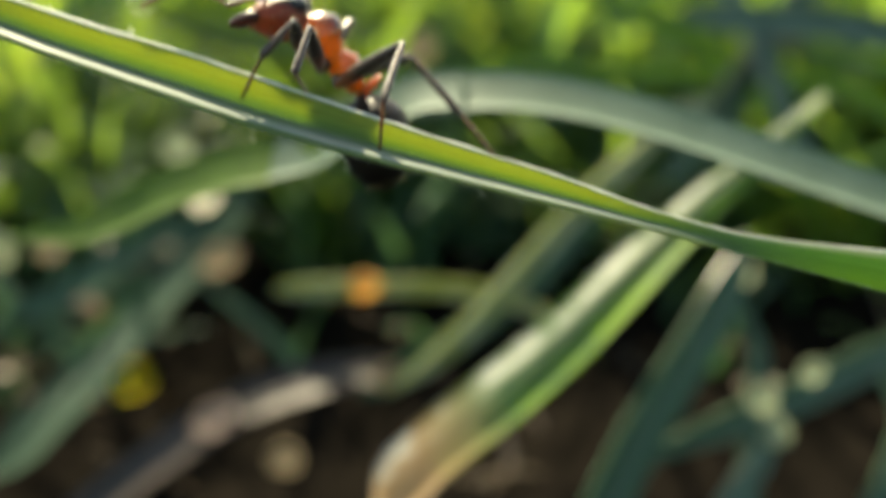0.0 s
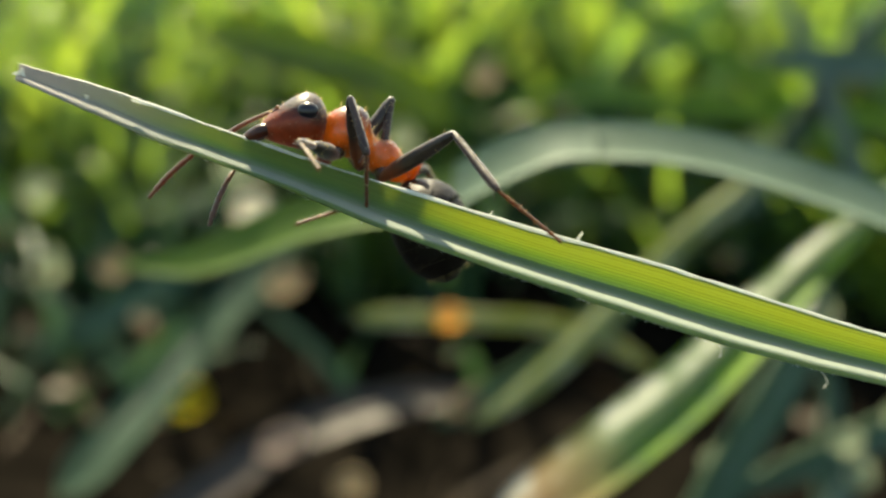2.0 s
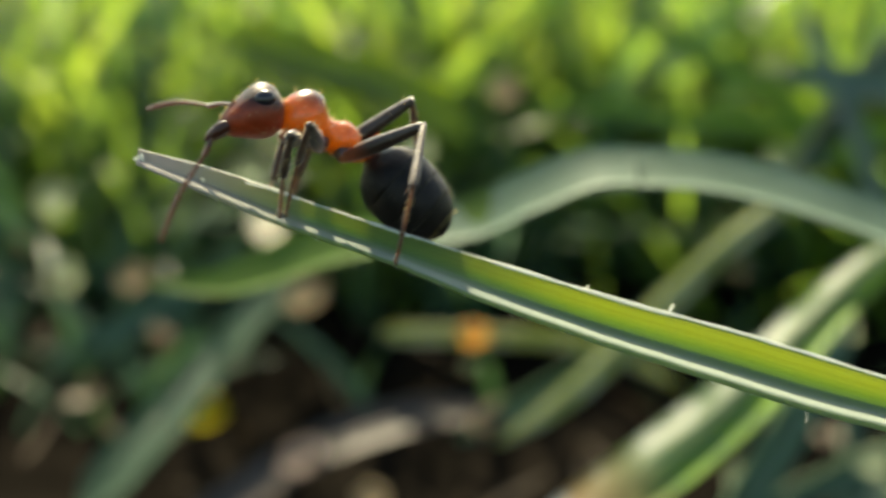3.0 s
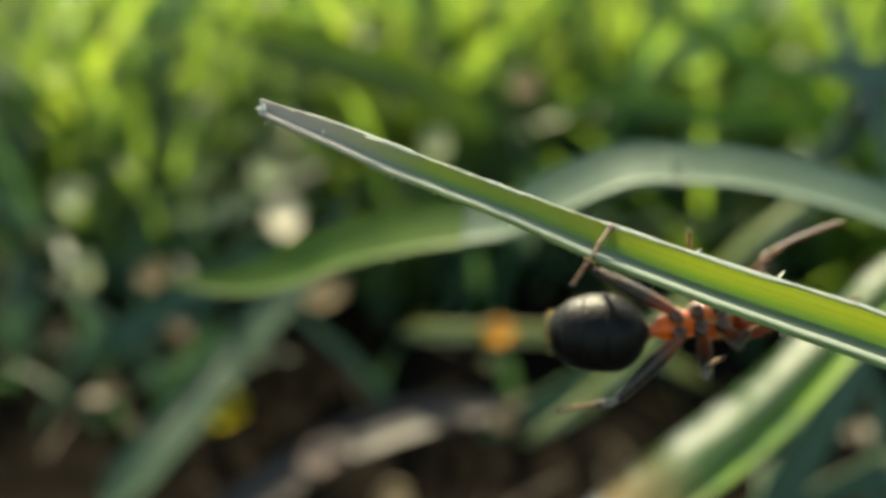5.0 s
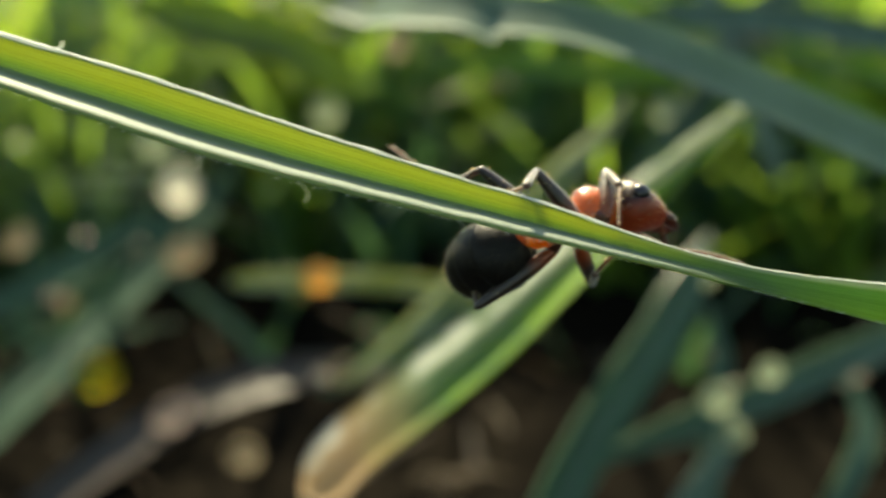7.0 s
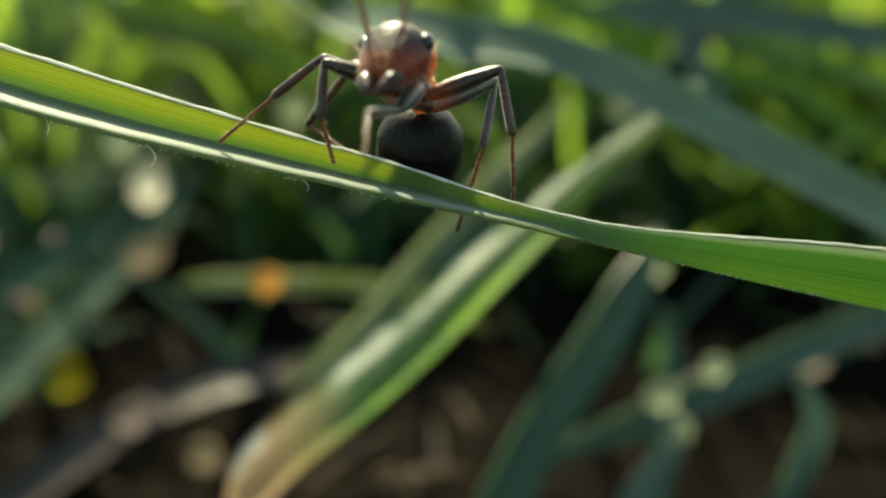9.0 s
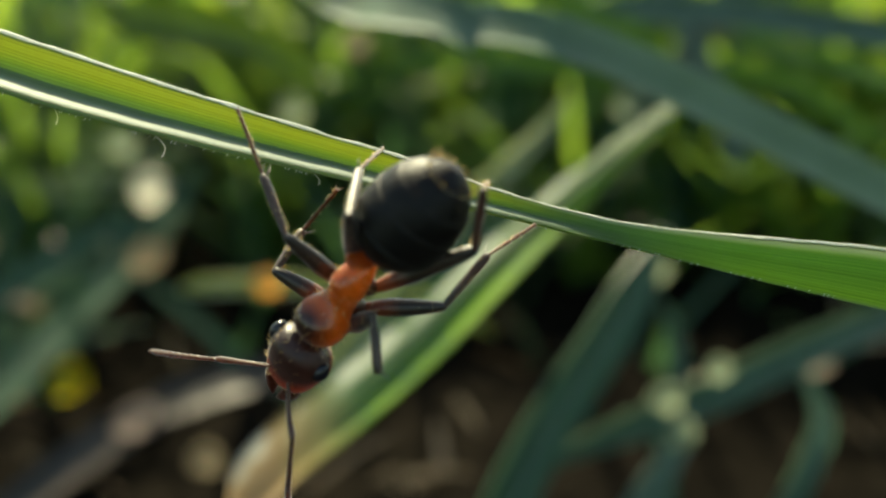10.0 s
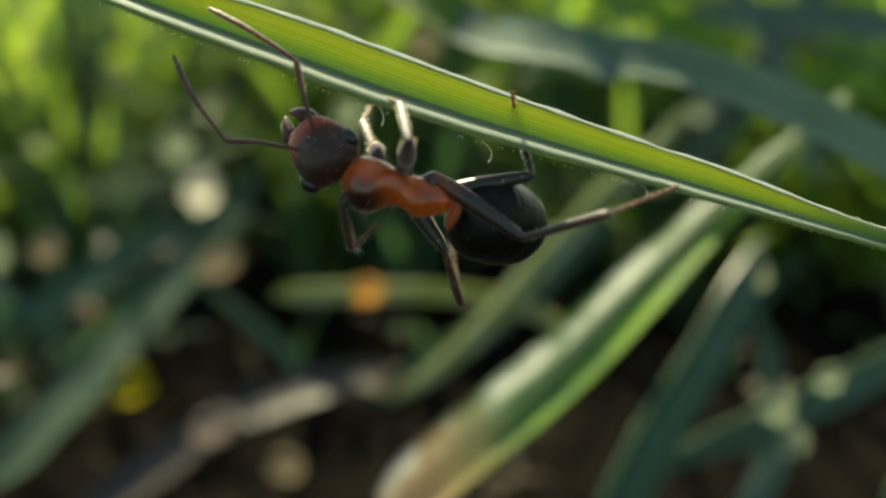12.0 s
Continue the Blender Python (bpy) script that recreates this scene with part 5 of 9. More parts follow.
    walk(ANT["gaster"], jointed([
        (0, -1.62, 0, -0.28, 0, 25, 156), (0.3, -1.62, 0, -0.28, 0, 44, 154), (0.5, -1.62, 0, -0.28, 0, 28, 138), (1, -1.62, 0, -0.28, 0, 27, 129), (1.5, -1.62, 0, -0.28, 0, 23, 147),
        (2, -1.62, 0, -0.28, 0, 35, 157), (2.5, -1.62, 0, -0.28, 0, 19, 163), (2.75, -1.62, 0, -0.28, 0, 22, 165), (3, -1.62, 0, -0.28, 0, 16, 154), (3.2, -1.62, 0, -0.28, 0, 46, -172),
        (3.3, -1.62, 0, -0.28, 0, 54, 179), (3.5, -1.62, 0, -0.28, 0, 57, 156), (3.7, -1.62, 0, -0.28, 0, 49, 144), (4.2, -1.62, 0, -0.28, 0, 11, 143), (4.7, -1.62, 0, -0.28, 0, 2, 180),
        (5, -1.62, 0, -0.28, 7, -35, -168), (5.3, -1.62, 0, -0.28, 0, -73, -149), (5.5, -1.62, 0, -0.28, 0, -74, -160), (5.75, -1.62, 0, -0.28, 0, -78, -153), (6, -1.62, 0, -0.28, 0, -76, -128),
        (6.12, -1.62, 0, -0.28, 11, -36, -158), (6.25, -1.62, 0, -0.28, 0, 4, -175), (6.38, -1.62, 0, -0.28, -4, -12, 158), (6.5, -1.62, 0, -0.28, 0, -27, 129), (7, -1.62, 0, -0.28, 0, -27, 122),
        (7.2, -1.62, 0, -0.28, 0, -31, 124), (7.5, -1.62, 0, -0.28, -8, -10, 167), (7.8, -1.62, 0, -0.28, 0, 10, -153), (8.3, -1.62, 0, -0.28, 0, 36, -161), (8.8, -1.62, 0, -0.28, 0, 29, -173),
        (9, -1.62, 0, -0.28, 0, 28, -171), (9.2, -1.62, 0, -0.28, 0, 49, -139), (9.4, -1.62, 0, -0.28, 0, 40, -107), (9.5, -1.62, 0, -0.28, 0, 38, -136), (9.6, -1.62, 0, -0.28, -4, 23, -162),
        (9.7, -1.62, 0, -0.28, 0, 8, 174), (10, -1.62, 0, -0.28, 0, 8, 173), (10.25, -1.62, 0, -0.28, 0, 16, -177), (10.38, -1.62, 0, -0.28, 3, -4, -162), (10.5, -1.62, 0, -0.28, 0, -24, -146),
        (11, -1.62, 0, -0.28, 0, -11, -142), (11.5, -1.62, 0, -0.28, 0, -6, -178), (11.75, -1.62, 0, -0.28, 0, 0, 175), (12, -1.62, 0, -0.28, 0, 27, 141),
    ]))
    walk(ANT["lf_femur"], jointed([
        (0, 0.85, 0.44, -0.56, 0, -27, 47), (0.17, 0.85, 0.44, -0.56, -1, -30, 49), (0.33, 0.85, 0.44, -0.56, -2, -33, 51), (0.5, 0.85, 0.44, -0.56, -4, -37, 54), (0.62, 0.85, 0.44, -0.56, 2, -31, 44),
        (0.75, 0.85, 0.44, -0.56, 6, -24, 35), (0.88, 0.85, 0.44, -0.56, 9, -17, 27), (1, 0.85, 0.44, -0.56, 11, -10, 19), (1.25, 0.85, 0.44, -0.56, 7, -8, 42), (1.5, 0.85, 0.44, -0.56, 4, -6, 64),
        (1.62, 0.85, 0.44, -0.56, 5, -6, 61), (1.75, 0.85, 0.44, -0.56, 5, -6, 58), (1.88, 0.85, 0.44, -0.56, 5, -6, 56), (2, 0.85, 0.44, -0.56, 6, -5, 53), (2.12, 0.85, 0.44, -0.56, 5, -5, 54),
        (2.25, 0.85, 0.44, -0.56, 5, -4, 54), (2.38, 0.85, 0.44, -0.56, 5, -4, 55), (2.5, 0.85, 0.44, -0.56, 5, -3, 56), (3, 0.85, 0.44, -0.56, 4, -6, 68), (3.1, 0.85, 0.44, -0.56, 5, -14, 67),
        (3.2, 0.85, 0.44, -0.56, 5, -22, 65), (3.25, 0.85, 0.44, -0.56, 5, -35, 66), (3.3, 0.85, 0.44, -0.56, 4, -48, 67), (3.4, 0.85, 0.44, -0.56, 27, -67, 40), (3.5, 0.85, 0.44, -0.56, 91, -71, -27),
        (3.6, 0.85, 0.44, -0.56, 98, -76, -35), (3.7, 0.85, 0.44, -0.56, 116, -81, -53), (4.2, 0.85, 0.44, -0.56, 16, -59, 49), (4.7, 0.85, 0.44, -0.56, 11, -47, 56), (4.9, 0.85, 0.44, -0.56, 23, -47, 40),
        (5.1, 0.85, 0.44, -0.56, 34, -44, 24), (5.3, 0.85, 0.44, -0.56, 43, -40, 11), (5.5, 0.85, 0.44, -0.56, 43, -40, 11), (5.6, 0.85, 0.44, -0.56, 30, -18, 37), (5.7, 0.85, 0.44, -0.56, 27, 6, 58),
        (5.8, 0.85, 0.44, -0.56, 34, 29, 80), (5.9, 0.85, 0.44, -0.56, 55, 47, 113), (6, 0.85, 0.44, -0.56, 91, 50, 160), (6.1, 0.85, 0.44, -0.56, 97, 20, 170), (6.2, 0.85, 0.44, -0.56, 98, -10, 177),
        (6.3, 0.85, 0.44, -0.56, 94, -40, -175), (6.4, 0.85, 0.44, -0.56, 76, -68, -153), (6.5, 0.85, 0.44, -0.56, -25, -73, -49), (7, 0.85, 0.44, -0.56, -74, -52, 5), (7.2, 0.85, 0.44, -0.56, -74, -52, 5),
        (7.5, 0.85, 0.44, -0.56, -98, -45, 37), (7.8, 0.85, 0.44, -0.56, -113, -32, 60), (8.3, 0.85, 0.44, -0.56, -113, -32, 60), (8.47, 0.85, 0.44, -0.56, -106, -6, 40), (8.63, 0.85, 0.44, -0.56, -109, 20, 22),
        (8.8, 0.85, 0.44, -0.56, -122, 44, -3), (9, 0.85, 0.44, -0.56, -122, 44, -3), (9.09, 0.85, 0.44, -0.56, -126, 40, -9), (9.17, 0.85, 0.44, -0.56, -129, 35, -14), (9.33, 0.85, 0.44, -0.56, -134, 24, -23),
        (9.5, 0.85, 0.44, -0.56, -136, 13, -31), (9.57, 0.85, 0.44, -0.56, -135, -7, -6), (9.65, 0.85, 0.44, -0.56, -142, -25, 20), (9.73, 0.85, 0.44, -0.56, -160, -37, 53), (9.8, 0.85, 0.44, -0.56, 175, -38, 93),
        (9.9, 0.85, 0.44, -0.56, 155, -34, 127), (10, 0.85, 0.44, -0.56, 141, -22, 156), (10.12, 0.85, 0.44, -0.56, 149, -32, 138), (10.25, 0.85, 0.44, -0.56, 162, -39, 116), (10.33, 0.85, 0.44, -0.56, 163, -14, 113),
        (10.42, 0.85, 0.44, -0.56, 164, 12, 110), (10.5, 0.85, 0.44, -0.56, 163, 37, 108), (10.75, 0.85, 0.44, -0.56, 161, 17, 105), (11, 0.85, 0.44, -0.56, 161, -3, 103), (11.25, 0.85, 0.44, -0.56, 163, -11, 91),
        (11.5, 0.85, 0.44, -0.56, 166, -18, 77), (11.56, 0.85, 0.44, -0.56, 166, -29, 78), (11.62, 0.85, 0.44, -0.56, 165, -39, 80), (11.69, 0.85, 0.44, -0.56, 163, -50, 82), (11.77, 0.85, 0.44, -0.56, 170, -63, 74),
        (11.84, 0.85, 0.44, -0.56, -173, -74, 56), (11.92, 0.85, 0.44, -0.56, -118, -80, 0), (12, 0.85, 0.44, -0.56, -69, -73, -51),
    ]))
    walk(ANT["lf_tibia"], jointed([
        (0, 1.91, 1.58, 0.23, 0, 66, 87), (0.17, 1.84, 1.58, 0.31, 1, 53, 88), (0.33, 1.77, 1.58, 0.39, 2, 39, 89), (0.5, 1.67, 1.57, 0.49, 2, 26, 90), (0.62, 1.93, 1.48, 0.34, -4, 22, 75),
        (0.75, 2.16, 1.36, 0.15, -9, 17, 61), (0.88, 2.34, 1.2, -0.05, -12, 11, 47), (1, 2.48, 1, -0.26, -14, 5, 35), (1.25, 2.14, 1.6, -0.32, -14, 5, 33), (1.5, 1.61, 2, -0.38, -14, 5, 31),
        (1.62, 1.69, 1.96, -0.38, -14, 3, 38), (1.75, 1.77, 1.92, -0.38, -13, 1, 46), (1.88, 1.82, 1.88, -0.38, -13, -1, 53), (2, 1.9, 1.83, -0.41, -14, -3, 61), (2.12, 1.87, 1.85, -0.41, -10, 31, 75),
        (2.25, 1.88, 1.85, -0.44, 14, 61, 107), (2.38, 1.85, 1.87, -0.44, 93, 63, -167), (2.5, 1.83, 1.89, -0.47, 119, 33, -133), (3, 1.5, 2.05, -0.38, 124, 57, -127), (3.1, 1.51, 2, -0.14, 112, 79, -139),
        (3.2, 1.54, 1.91, 0.1, -33, 79, 75), (3.25, 1.43, 1.75, 0.44, -176, 77, -69), (3.3, 1.31, 1.52, 0.74, 173, 54, -81), (3.4, 1.37, 0.88, 1.05, -144, 48, -27), (3.5, 1.36, 0.18, 1.09, -125, 26, 4),
        (3.6, 1.2, 0.2, 1.14, -139, 47, -19), (3.7, 1.01, 0.22, 1.17, -173, 58, -61), (4.2, 1.44, 1.12, 0.94, -118, 76, -3), (4.7, 1.52, 1.43, 0.72, -73, 64, 45), (4.9, 1.76, 1.21, 0.72, 120, 84, -123),
        (5.1, 2, 0.95, 0.66, 112, 52, -131), (5.3, 2.17, 0.7, 0.56, 111, 19, -132), (5.5, 2.17, 0.7, 0.56, 111, 19, -132), (5.6, 2.18, 1.44, -0.02, 111, 20, -132), (5.7, 1.77, 1.92, -0.74, 111, 21, -132),
        (5.8, 1.12, 1.95, -1.41, 111, 23, -132), (5.9, 0.38, 1.54, -1.84, 111, 24, -132), (6, -0.21, 0.82, -1.9, 111, 25, -132), (6.1, -0.77, 0.73, -1.16, 92, 39, -168), (6.2, -0.87, 0.53, -0.26, 64, 39, 149),
        (6.3, -0.49, 0.32, 0.56, 44, 25, 112), (6.4, 0.27, 0.14, 1.06, 36, 5, 85), (6.5, 1.19, 0.05, 1.11, 39, -17, 59), (7, 1.92, 0.53, 0.82, 36, -5, 76), (7.2, 1.92, 0.53, 0.82, 36, -5, 76),
        (7.5, 1.84, 1.18, 0.68, 35, 21, 68), (7.8, 1.59, 1.73, 0.37, 29, 45, 57), (8.3, 1.59, 1.73, 0.37, 29, 45, 57), (8.47, 2.18, 1.56, -0.38, 9, 45, 29), (8.63, 2.37, 1.06, -1.16, -8, 38, 4),
        (8.8, 2.11, 0.37, -1.78, -19, 26, -16), (9, 2.11, 0.37, -1.78, -19, 26, -16), (9.09, 2.17, 0.23, -1.68, -9, 37, 3), (9.17, 2.24, 0.09, -1.56, 6, 44, 26), (9.33, 2.32, -0.18, -1.27, 42, 41, 77),
        (9.5, 2.31, -0.44, -0.95, 62, 20, 114), (9.57, 2.58, 0.26, -0.35, 56, 23, 100), (9.65, 2.34, 0.98, 0.18, 50, 26, 85), (9.73, 1.69, 1.56, 0.49, 43, 27, 70), (9.8, 0.78, 1.82, 0.52, 37, 26, 55),
        (9.9, -0.02, 1.6, 0.42, 36, 8, 54), (10, -0.63, 1.1, 0.1, 36, -11, 53), (10.12, -0.25, 1.43, 0.37, 37, 9, 47), (10.25, 0.25, 1.66, 0.54, 35, 29, 41), (10.33, 0.19, 2, -0.14, 26, 33, 25),
        (10.42, 0.26, 2.05, -0.92, 17, 36, 8), (10.5, 0.42, 1.77, -1.61, 6, 36, -10), (10.75, 0.42, 2.06, -1.07, 18, 43, 8), (11, 0.46, 2.14, -0.47, 33, 48, 29), (11.25, 0.82, 2.16, -0.23, 29, 45, 24),
        (11.5, 1.22, 2.06, -0.02, 26, 43, 20), (11.56, 1.17, 1.94, 0.29, 19, 46, 10), (11.62, 1.09, 1.78, 0.54, 12, 48, 0), (11.69, 1.01, 1.55, 0.78, 3, 49, -12), (11.77, 1.07, 1.2, 1, 40, 50, 36),
        (11.84, 1.12, 0.84, 1.12, 65, 34, 72), (11.92, 1.15, 0.44, 1.16, 74, 11, 95), (12, 1.17, 0.04, 1.11, 74, -13, 114),
    ]))
    walk(ANT["lf_tarsus"], jointed([
        (0, 1.94, 2.17, -1.09, 0, 63, -136), (0.17, 1.87, 2.46, -0.84, -103, 76, 118), (0.33, 1.79, 2.71, -0.52, -138, 46, 79), (0.5, 1.67, 2.87, -0.14, -143, 13, 70), (0.62, 2.28, 2.78, -0.2, -132, 41, 93),
        (0.75, 2.83, 2.57, -0.27, -96, 59, 139), (0.88, 3.31, 2.24, -0.33, -46, 50, -162), (1, 3.66, 1.83, -0.38, -28, 24, -133), (1.25, 3.35, 2.39, -0.44, -22, 30, -121), (1.5, 2.85, 2.75, -0.5, -15, 35, -108),
        (1.62, 2.83, 2.85, -0.45, -43, 55, -146), (1.75, 2.78, 2.96, -0.4, -93, 54, 155), (1.88, 2.7, 3.04, -0.35, -117, 32, 120), (2, 2.6, 3.1, -0.33, -124, 4, 100), (2.12, 2.2, 3.05, -1.15, -118, 18, 129),
        (2.25, 1.67, 2.52, -1.71, -105, 27, 161), (2.38, 1.21, 1.72, -1.73, -88, 28, -163), (2.5, 1, 1, -1.26, -75, 20, -130), (3, 1.03, 1.42, -1.59, -75, 51, -130), (3.1, 1.3, 1.82, -1.56, -55, 60, -106),
        (3.2, 1.61, 2.18, -1.33, -26, 63, -73), (3.25, 1.55, 1.45, -0.97, -42, 42, -93), (3.3, 1.44, 0.68, -0.43, -47, 19, -103), (3.4, 2.24, 0.44, -0.03, -46, 5, -100), (3.5, 2.66, 0.27, 0.46, -46, -9, -97),
        (3.6, 2.13, -0.12, 0.08, -45, 26, -85), (3.7, 1.39, -0.45, -0.06, -27, 60, -61), (4.2, 1.79, 1.1, -0.47, 13, 50, -13), (4.7, 1.97, 1.88, -0.58, 25, 47, 3), (4.9, 1.68, 1.08, -0.72, 9, 71, -15),
        (5.1, 1.41, 0.28, -0.49, -98, 77, -124), (5.3, 1.25, -0.32, 0.09, -127, 54, -155), (5.5, 1.25, -0.32, 0.09, -127, 54, -155), (5.6, 1.27, 0.43, -0.52, -129, 54, -158), (5.7, 0.87, 0.91, -1.26, -131, 54, -161),
        (5.8, 0.22, 0.96, -1.97, -135, 54, -165), (5.9, -0.5, 0.55, -2.43, -137, 54, -168), (6, -1.09, -0.15, -2.51, -140, 54, -171), (6.1, -1.87, 0.49, -2.07, -168, 55, 155), (6.2, -1.84, 1.11, -1.17, 170, 48, 126),
        (6.3, -0.98, 1.54, -0.05, 156, 36, 106), (6.4, 0.39, 1.58, 0.94, 149, 21, 91), (6.5, 1.9, 1.24, 1.54, 146, 5, 80), (7, 2.27, 1.94, 0.95, 146, -5, 78), (7.2, 2.27, 1.94, 0.95, 146, -5, 78),
        (7.5, 2.35, 2.44, 0.16, 143, 19, 54), (7.8, 2.15, 2.59, -0.66, 127, 40, 23), (8.3, 2.15, 2.59, -0.66, 127, 40, 23), (8.47, 3.08, 2.06, -1.4, 127, 43, 23), (8.63, 3.51, 1.14, -2.05, 128, 46, 24),
        (8.8, 3.36, 0.01, -2.41, 128, 50, 24), (9, 3.36, 0.01, -2.41, 128, 50, 24), (9.09, 3.33, 0.29, -2.56, 118, 42, 10), (9.17, 3.18, 0.55, -2.57, 112, 32, 0), (9.33, 2.57, 0.88, -2.22, 105, 12, -17),
        (9.5, 1.76, 0.81, -1.45, 105, -10, -30), (9.57, 2.35, 1.57, -0.91, 105, 5, -24), (9.65, 2.45, 2.28, -0.46, 106, 19, -17), (9.73, 2.13, 2.77, -0.17, 110, 34, -9), (9.8, 1.53, 2.88, -0.12, 118, 47, 3),
        (9.9, 0.82, 2.76, 0.22, 101, 49, -20), (10, 0.22, 2.24, 0.37, 83, 47, -43), (10.12, 0.72, 2.48, 0.14, 94, 49, -29), (10.25, 1.21, 2.49, -0.16, 104, 49, -16), (10.33, 1.29, 2.52, -0.93, 59, 66, -67),
        (10.42, 1.43, 2.21, -1.78, 6, 54, -127), (10.5, 1.57, 1.57, -2.47, -10, 28, -151), (10.75, 1.47, 2.2, -2.06, -26, 42, -178), (11, 1.31, 2.61, -1.55, -51, 47, 147), (11.25, 1.76, 2.57, -1.25, -56, 71, 141),
        (11.5, 2.22, 2.42, -1.01, 160, 83, -3), (11.56, 2.16, 2.11, -0.75, -9, 65, -173), (11.62, 2.06, 1.78, -0.54, -10, 34, -174), (11.69, 1.94, 1.36, -0.31, -10, 2, -175), (11.77, 1.82, 1.75, -0.11, -10, 0, -158),
        (11.84, 1.49, 1.98, 0.31, -11, -3, -141), (11.92, 1.03, 1.86, 0.89, -12, -5, -125), (12, 0.6, 1.33, 1.44, -13, -7, -108),
    ]))
    walk(ANT["lm_femur"], jointed([
        (0, 0.05, 0.44, -0.54, 0, -28, 43), (0.5, 0.05, 0.44, -0.54, 12, -42, 23), (0.67, 0.05, 0.44, -0.54, 19, -43, 12), (0.83, 0.05, 0.44, -0.54, 27, -42, 0), (1, 0.05, 0.44, -0.54, 34, -40, -11),
        (1.17, 0.05, 0.44, -0.54, 31, -45, -6), (1.33, 0.05, 0.44, -0.54, 28, -50, -2), (1.5, 0.05, 0.44, -0.54, 23, -54, 4), (2, 0.05, 0.44, -0.54, 15, -51, 14), (2.25, 0.05, 0.44, -0.54, -2, -40, 38),
        (2.5, 0.05, 0.44, -0.54, -11, -27, 55), (2.75, 0.05, 0.44, -0.54, -12, -22, 56), (3, 0.05, 0.44, -0.54, -12, -18, 57), (3.1, 0.05, 0.44, -0.54, -14, -26, 61), (3.2, 0.05, 0.44, -0.54, -16, -34, 65),
        (3.25, 0.05, 0.44, -0.54, -9, -34, 54), (3.3, 0.05, 0.44, -0.54, -3, -34, 43), (3.4, 0.05, 0.44, -0.54, 7, -58, 29), (3.5, 0.05, 0.44, -0.54, 54, -75, -21), (3.7, 0.05, 0.44, -0.54, 72, -70, -40),
        (4.2, 0.05, 0.44, -0.54, -30, -69, 66), (4.7, 0.05, 0.44, -0.54, -47, -56, 84), (5, 0.05, 0.44, -0.54, -37, -44, 71), (5.15, 0.05, 0.44, -0.54, -34, -38, 67), (5.3, 0.05, 0.44, -0.54, -32, -31, 63),
        (5.5, 0.05, 0.44, -0.54, -32, -31, 63), (5.75, 0.05, 0.44, -0.54, -36, -30, 71), (6, 0.05, 0.44, -0.54, -40, -28, 79), (6.1, 0.05, 0.44, -0.54, -40, -27, 81), (6.21, 0.05, 0.44, -0.54, -41, -26, 83),
        (6.31, 0.05, 0.44, -0.54, -42, -24, 85), (6.38, 0.05, 0.44, -0.54, -41, -8, 79), (6.44, 0.05, 0.44, -0.54, -41, 9, 73), (6.5, 0.05, 0.44, -0.54, -42, 25, 67), (6.75, 0.05, 0.44, -0.54, -41, 15, 70),
        (7, 0.05, 0.44, -0.54, -41, 5, 74), (7.2, 0.05, 0.44, -0.54, -40, 11, 78), (7.4, 0.05, 0.44, -0.54, -40, 0, 81), (7.6, 0.05, 0.44, -0.54, -40, -11, 84), (7.8, 0.05, 0.44, -0.54, -41, -22, 87),
        (8.3, 0.05, 0.44, -0.54, -42, -35, 90), (8.55, 0.05, 0.44, -0.54, -41, -29, 87), (8.8, 0.05, 0.44, -0.54, -41, -28, 87), (9, 0.05, 0.44, -0.54, -41, -28, 87), (9.3, 0.05, 0.44, -0.54, -37, -8, 75),
        (9.4, 0.05, 0.44, -0.54, -37, 7, 48), (9.43, 0.05, 0.44, -0.54, -29, 39, 67), (9.47, 0.05, 0.44, -0.54, 6, 62, 111), (9.5, 0.05, 0.44, -0.54, 68, 55, -179), (9.57, 0.05, 0.44, -0.54, 50, 60, 160),
        (9.63, 0.05, 0.44, -0.54, 29, 60, 135), (9.7, 0.05, 0.44, -0.54, 9, 56, 112), (10, 0.05, 0.44, -0.54, 20, 39, 127), (10.16, 0.05, 0.44, -0.54, 20, 28, 127), (10.33, 0.05, 0.44, -0.54, 21, 17, 128),
        (10.42, 0.05, 0.44, -0.54, 31, 37, 151), (10.5, 0.05, 0.44, -0.54, 56, 49, -174), (10.67, 0.05, 0.44, -0.54, 30, 55, 154), (10.78, 0.05, 0.44, -0.54, 11, 47, 129), (10.89, 0.05, 0.44, -0.54, -1, 36, 111),
        (11, 0.05, 0.44, -0.54, -8, 22, 98), (11.17, 0.05, 0.44, -0.54, -12, 36, 90), (11.33, 0.05, 0.44, -0.54, -20, 50, 78), (11.5, 0.05, 0.44, -0.54, -37, 61, 58), (11.56, 0.05, 0.44, -0.54, 2, 47, 105),
        (11.62, 0.05, 0.44, -0.54, 16, 22, 128), (11.69, 0.05, 0.44, -0.54, 18, -4, 143), (12, 0.05, 0.44, -0.54, 15, -25, 156),
    ]))
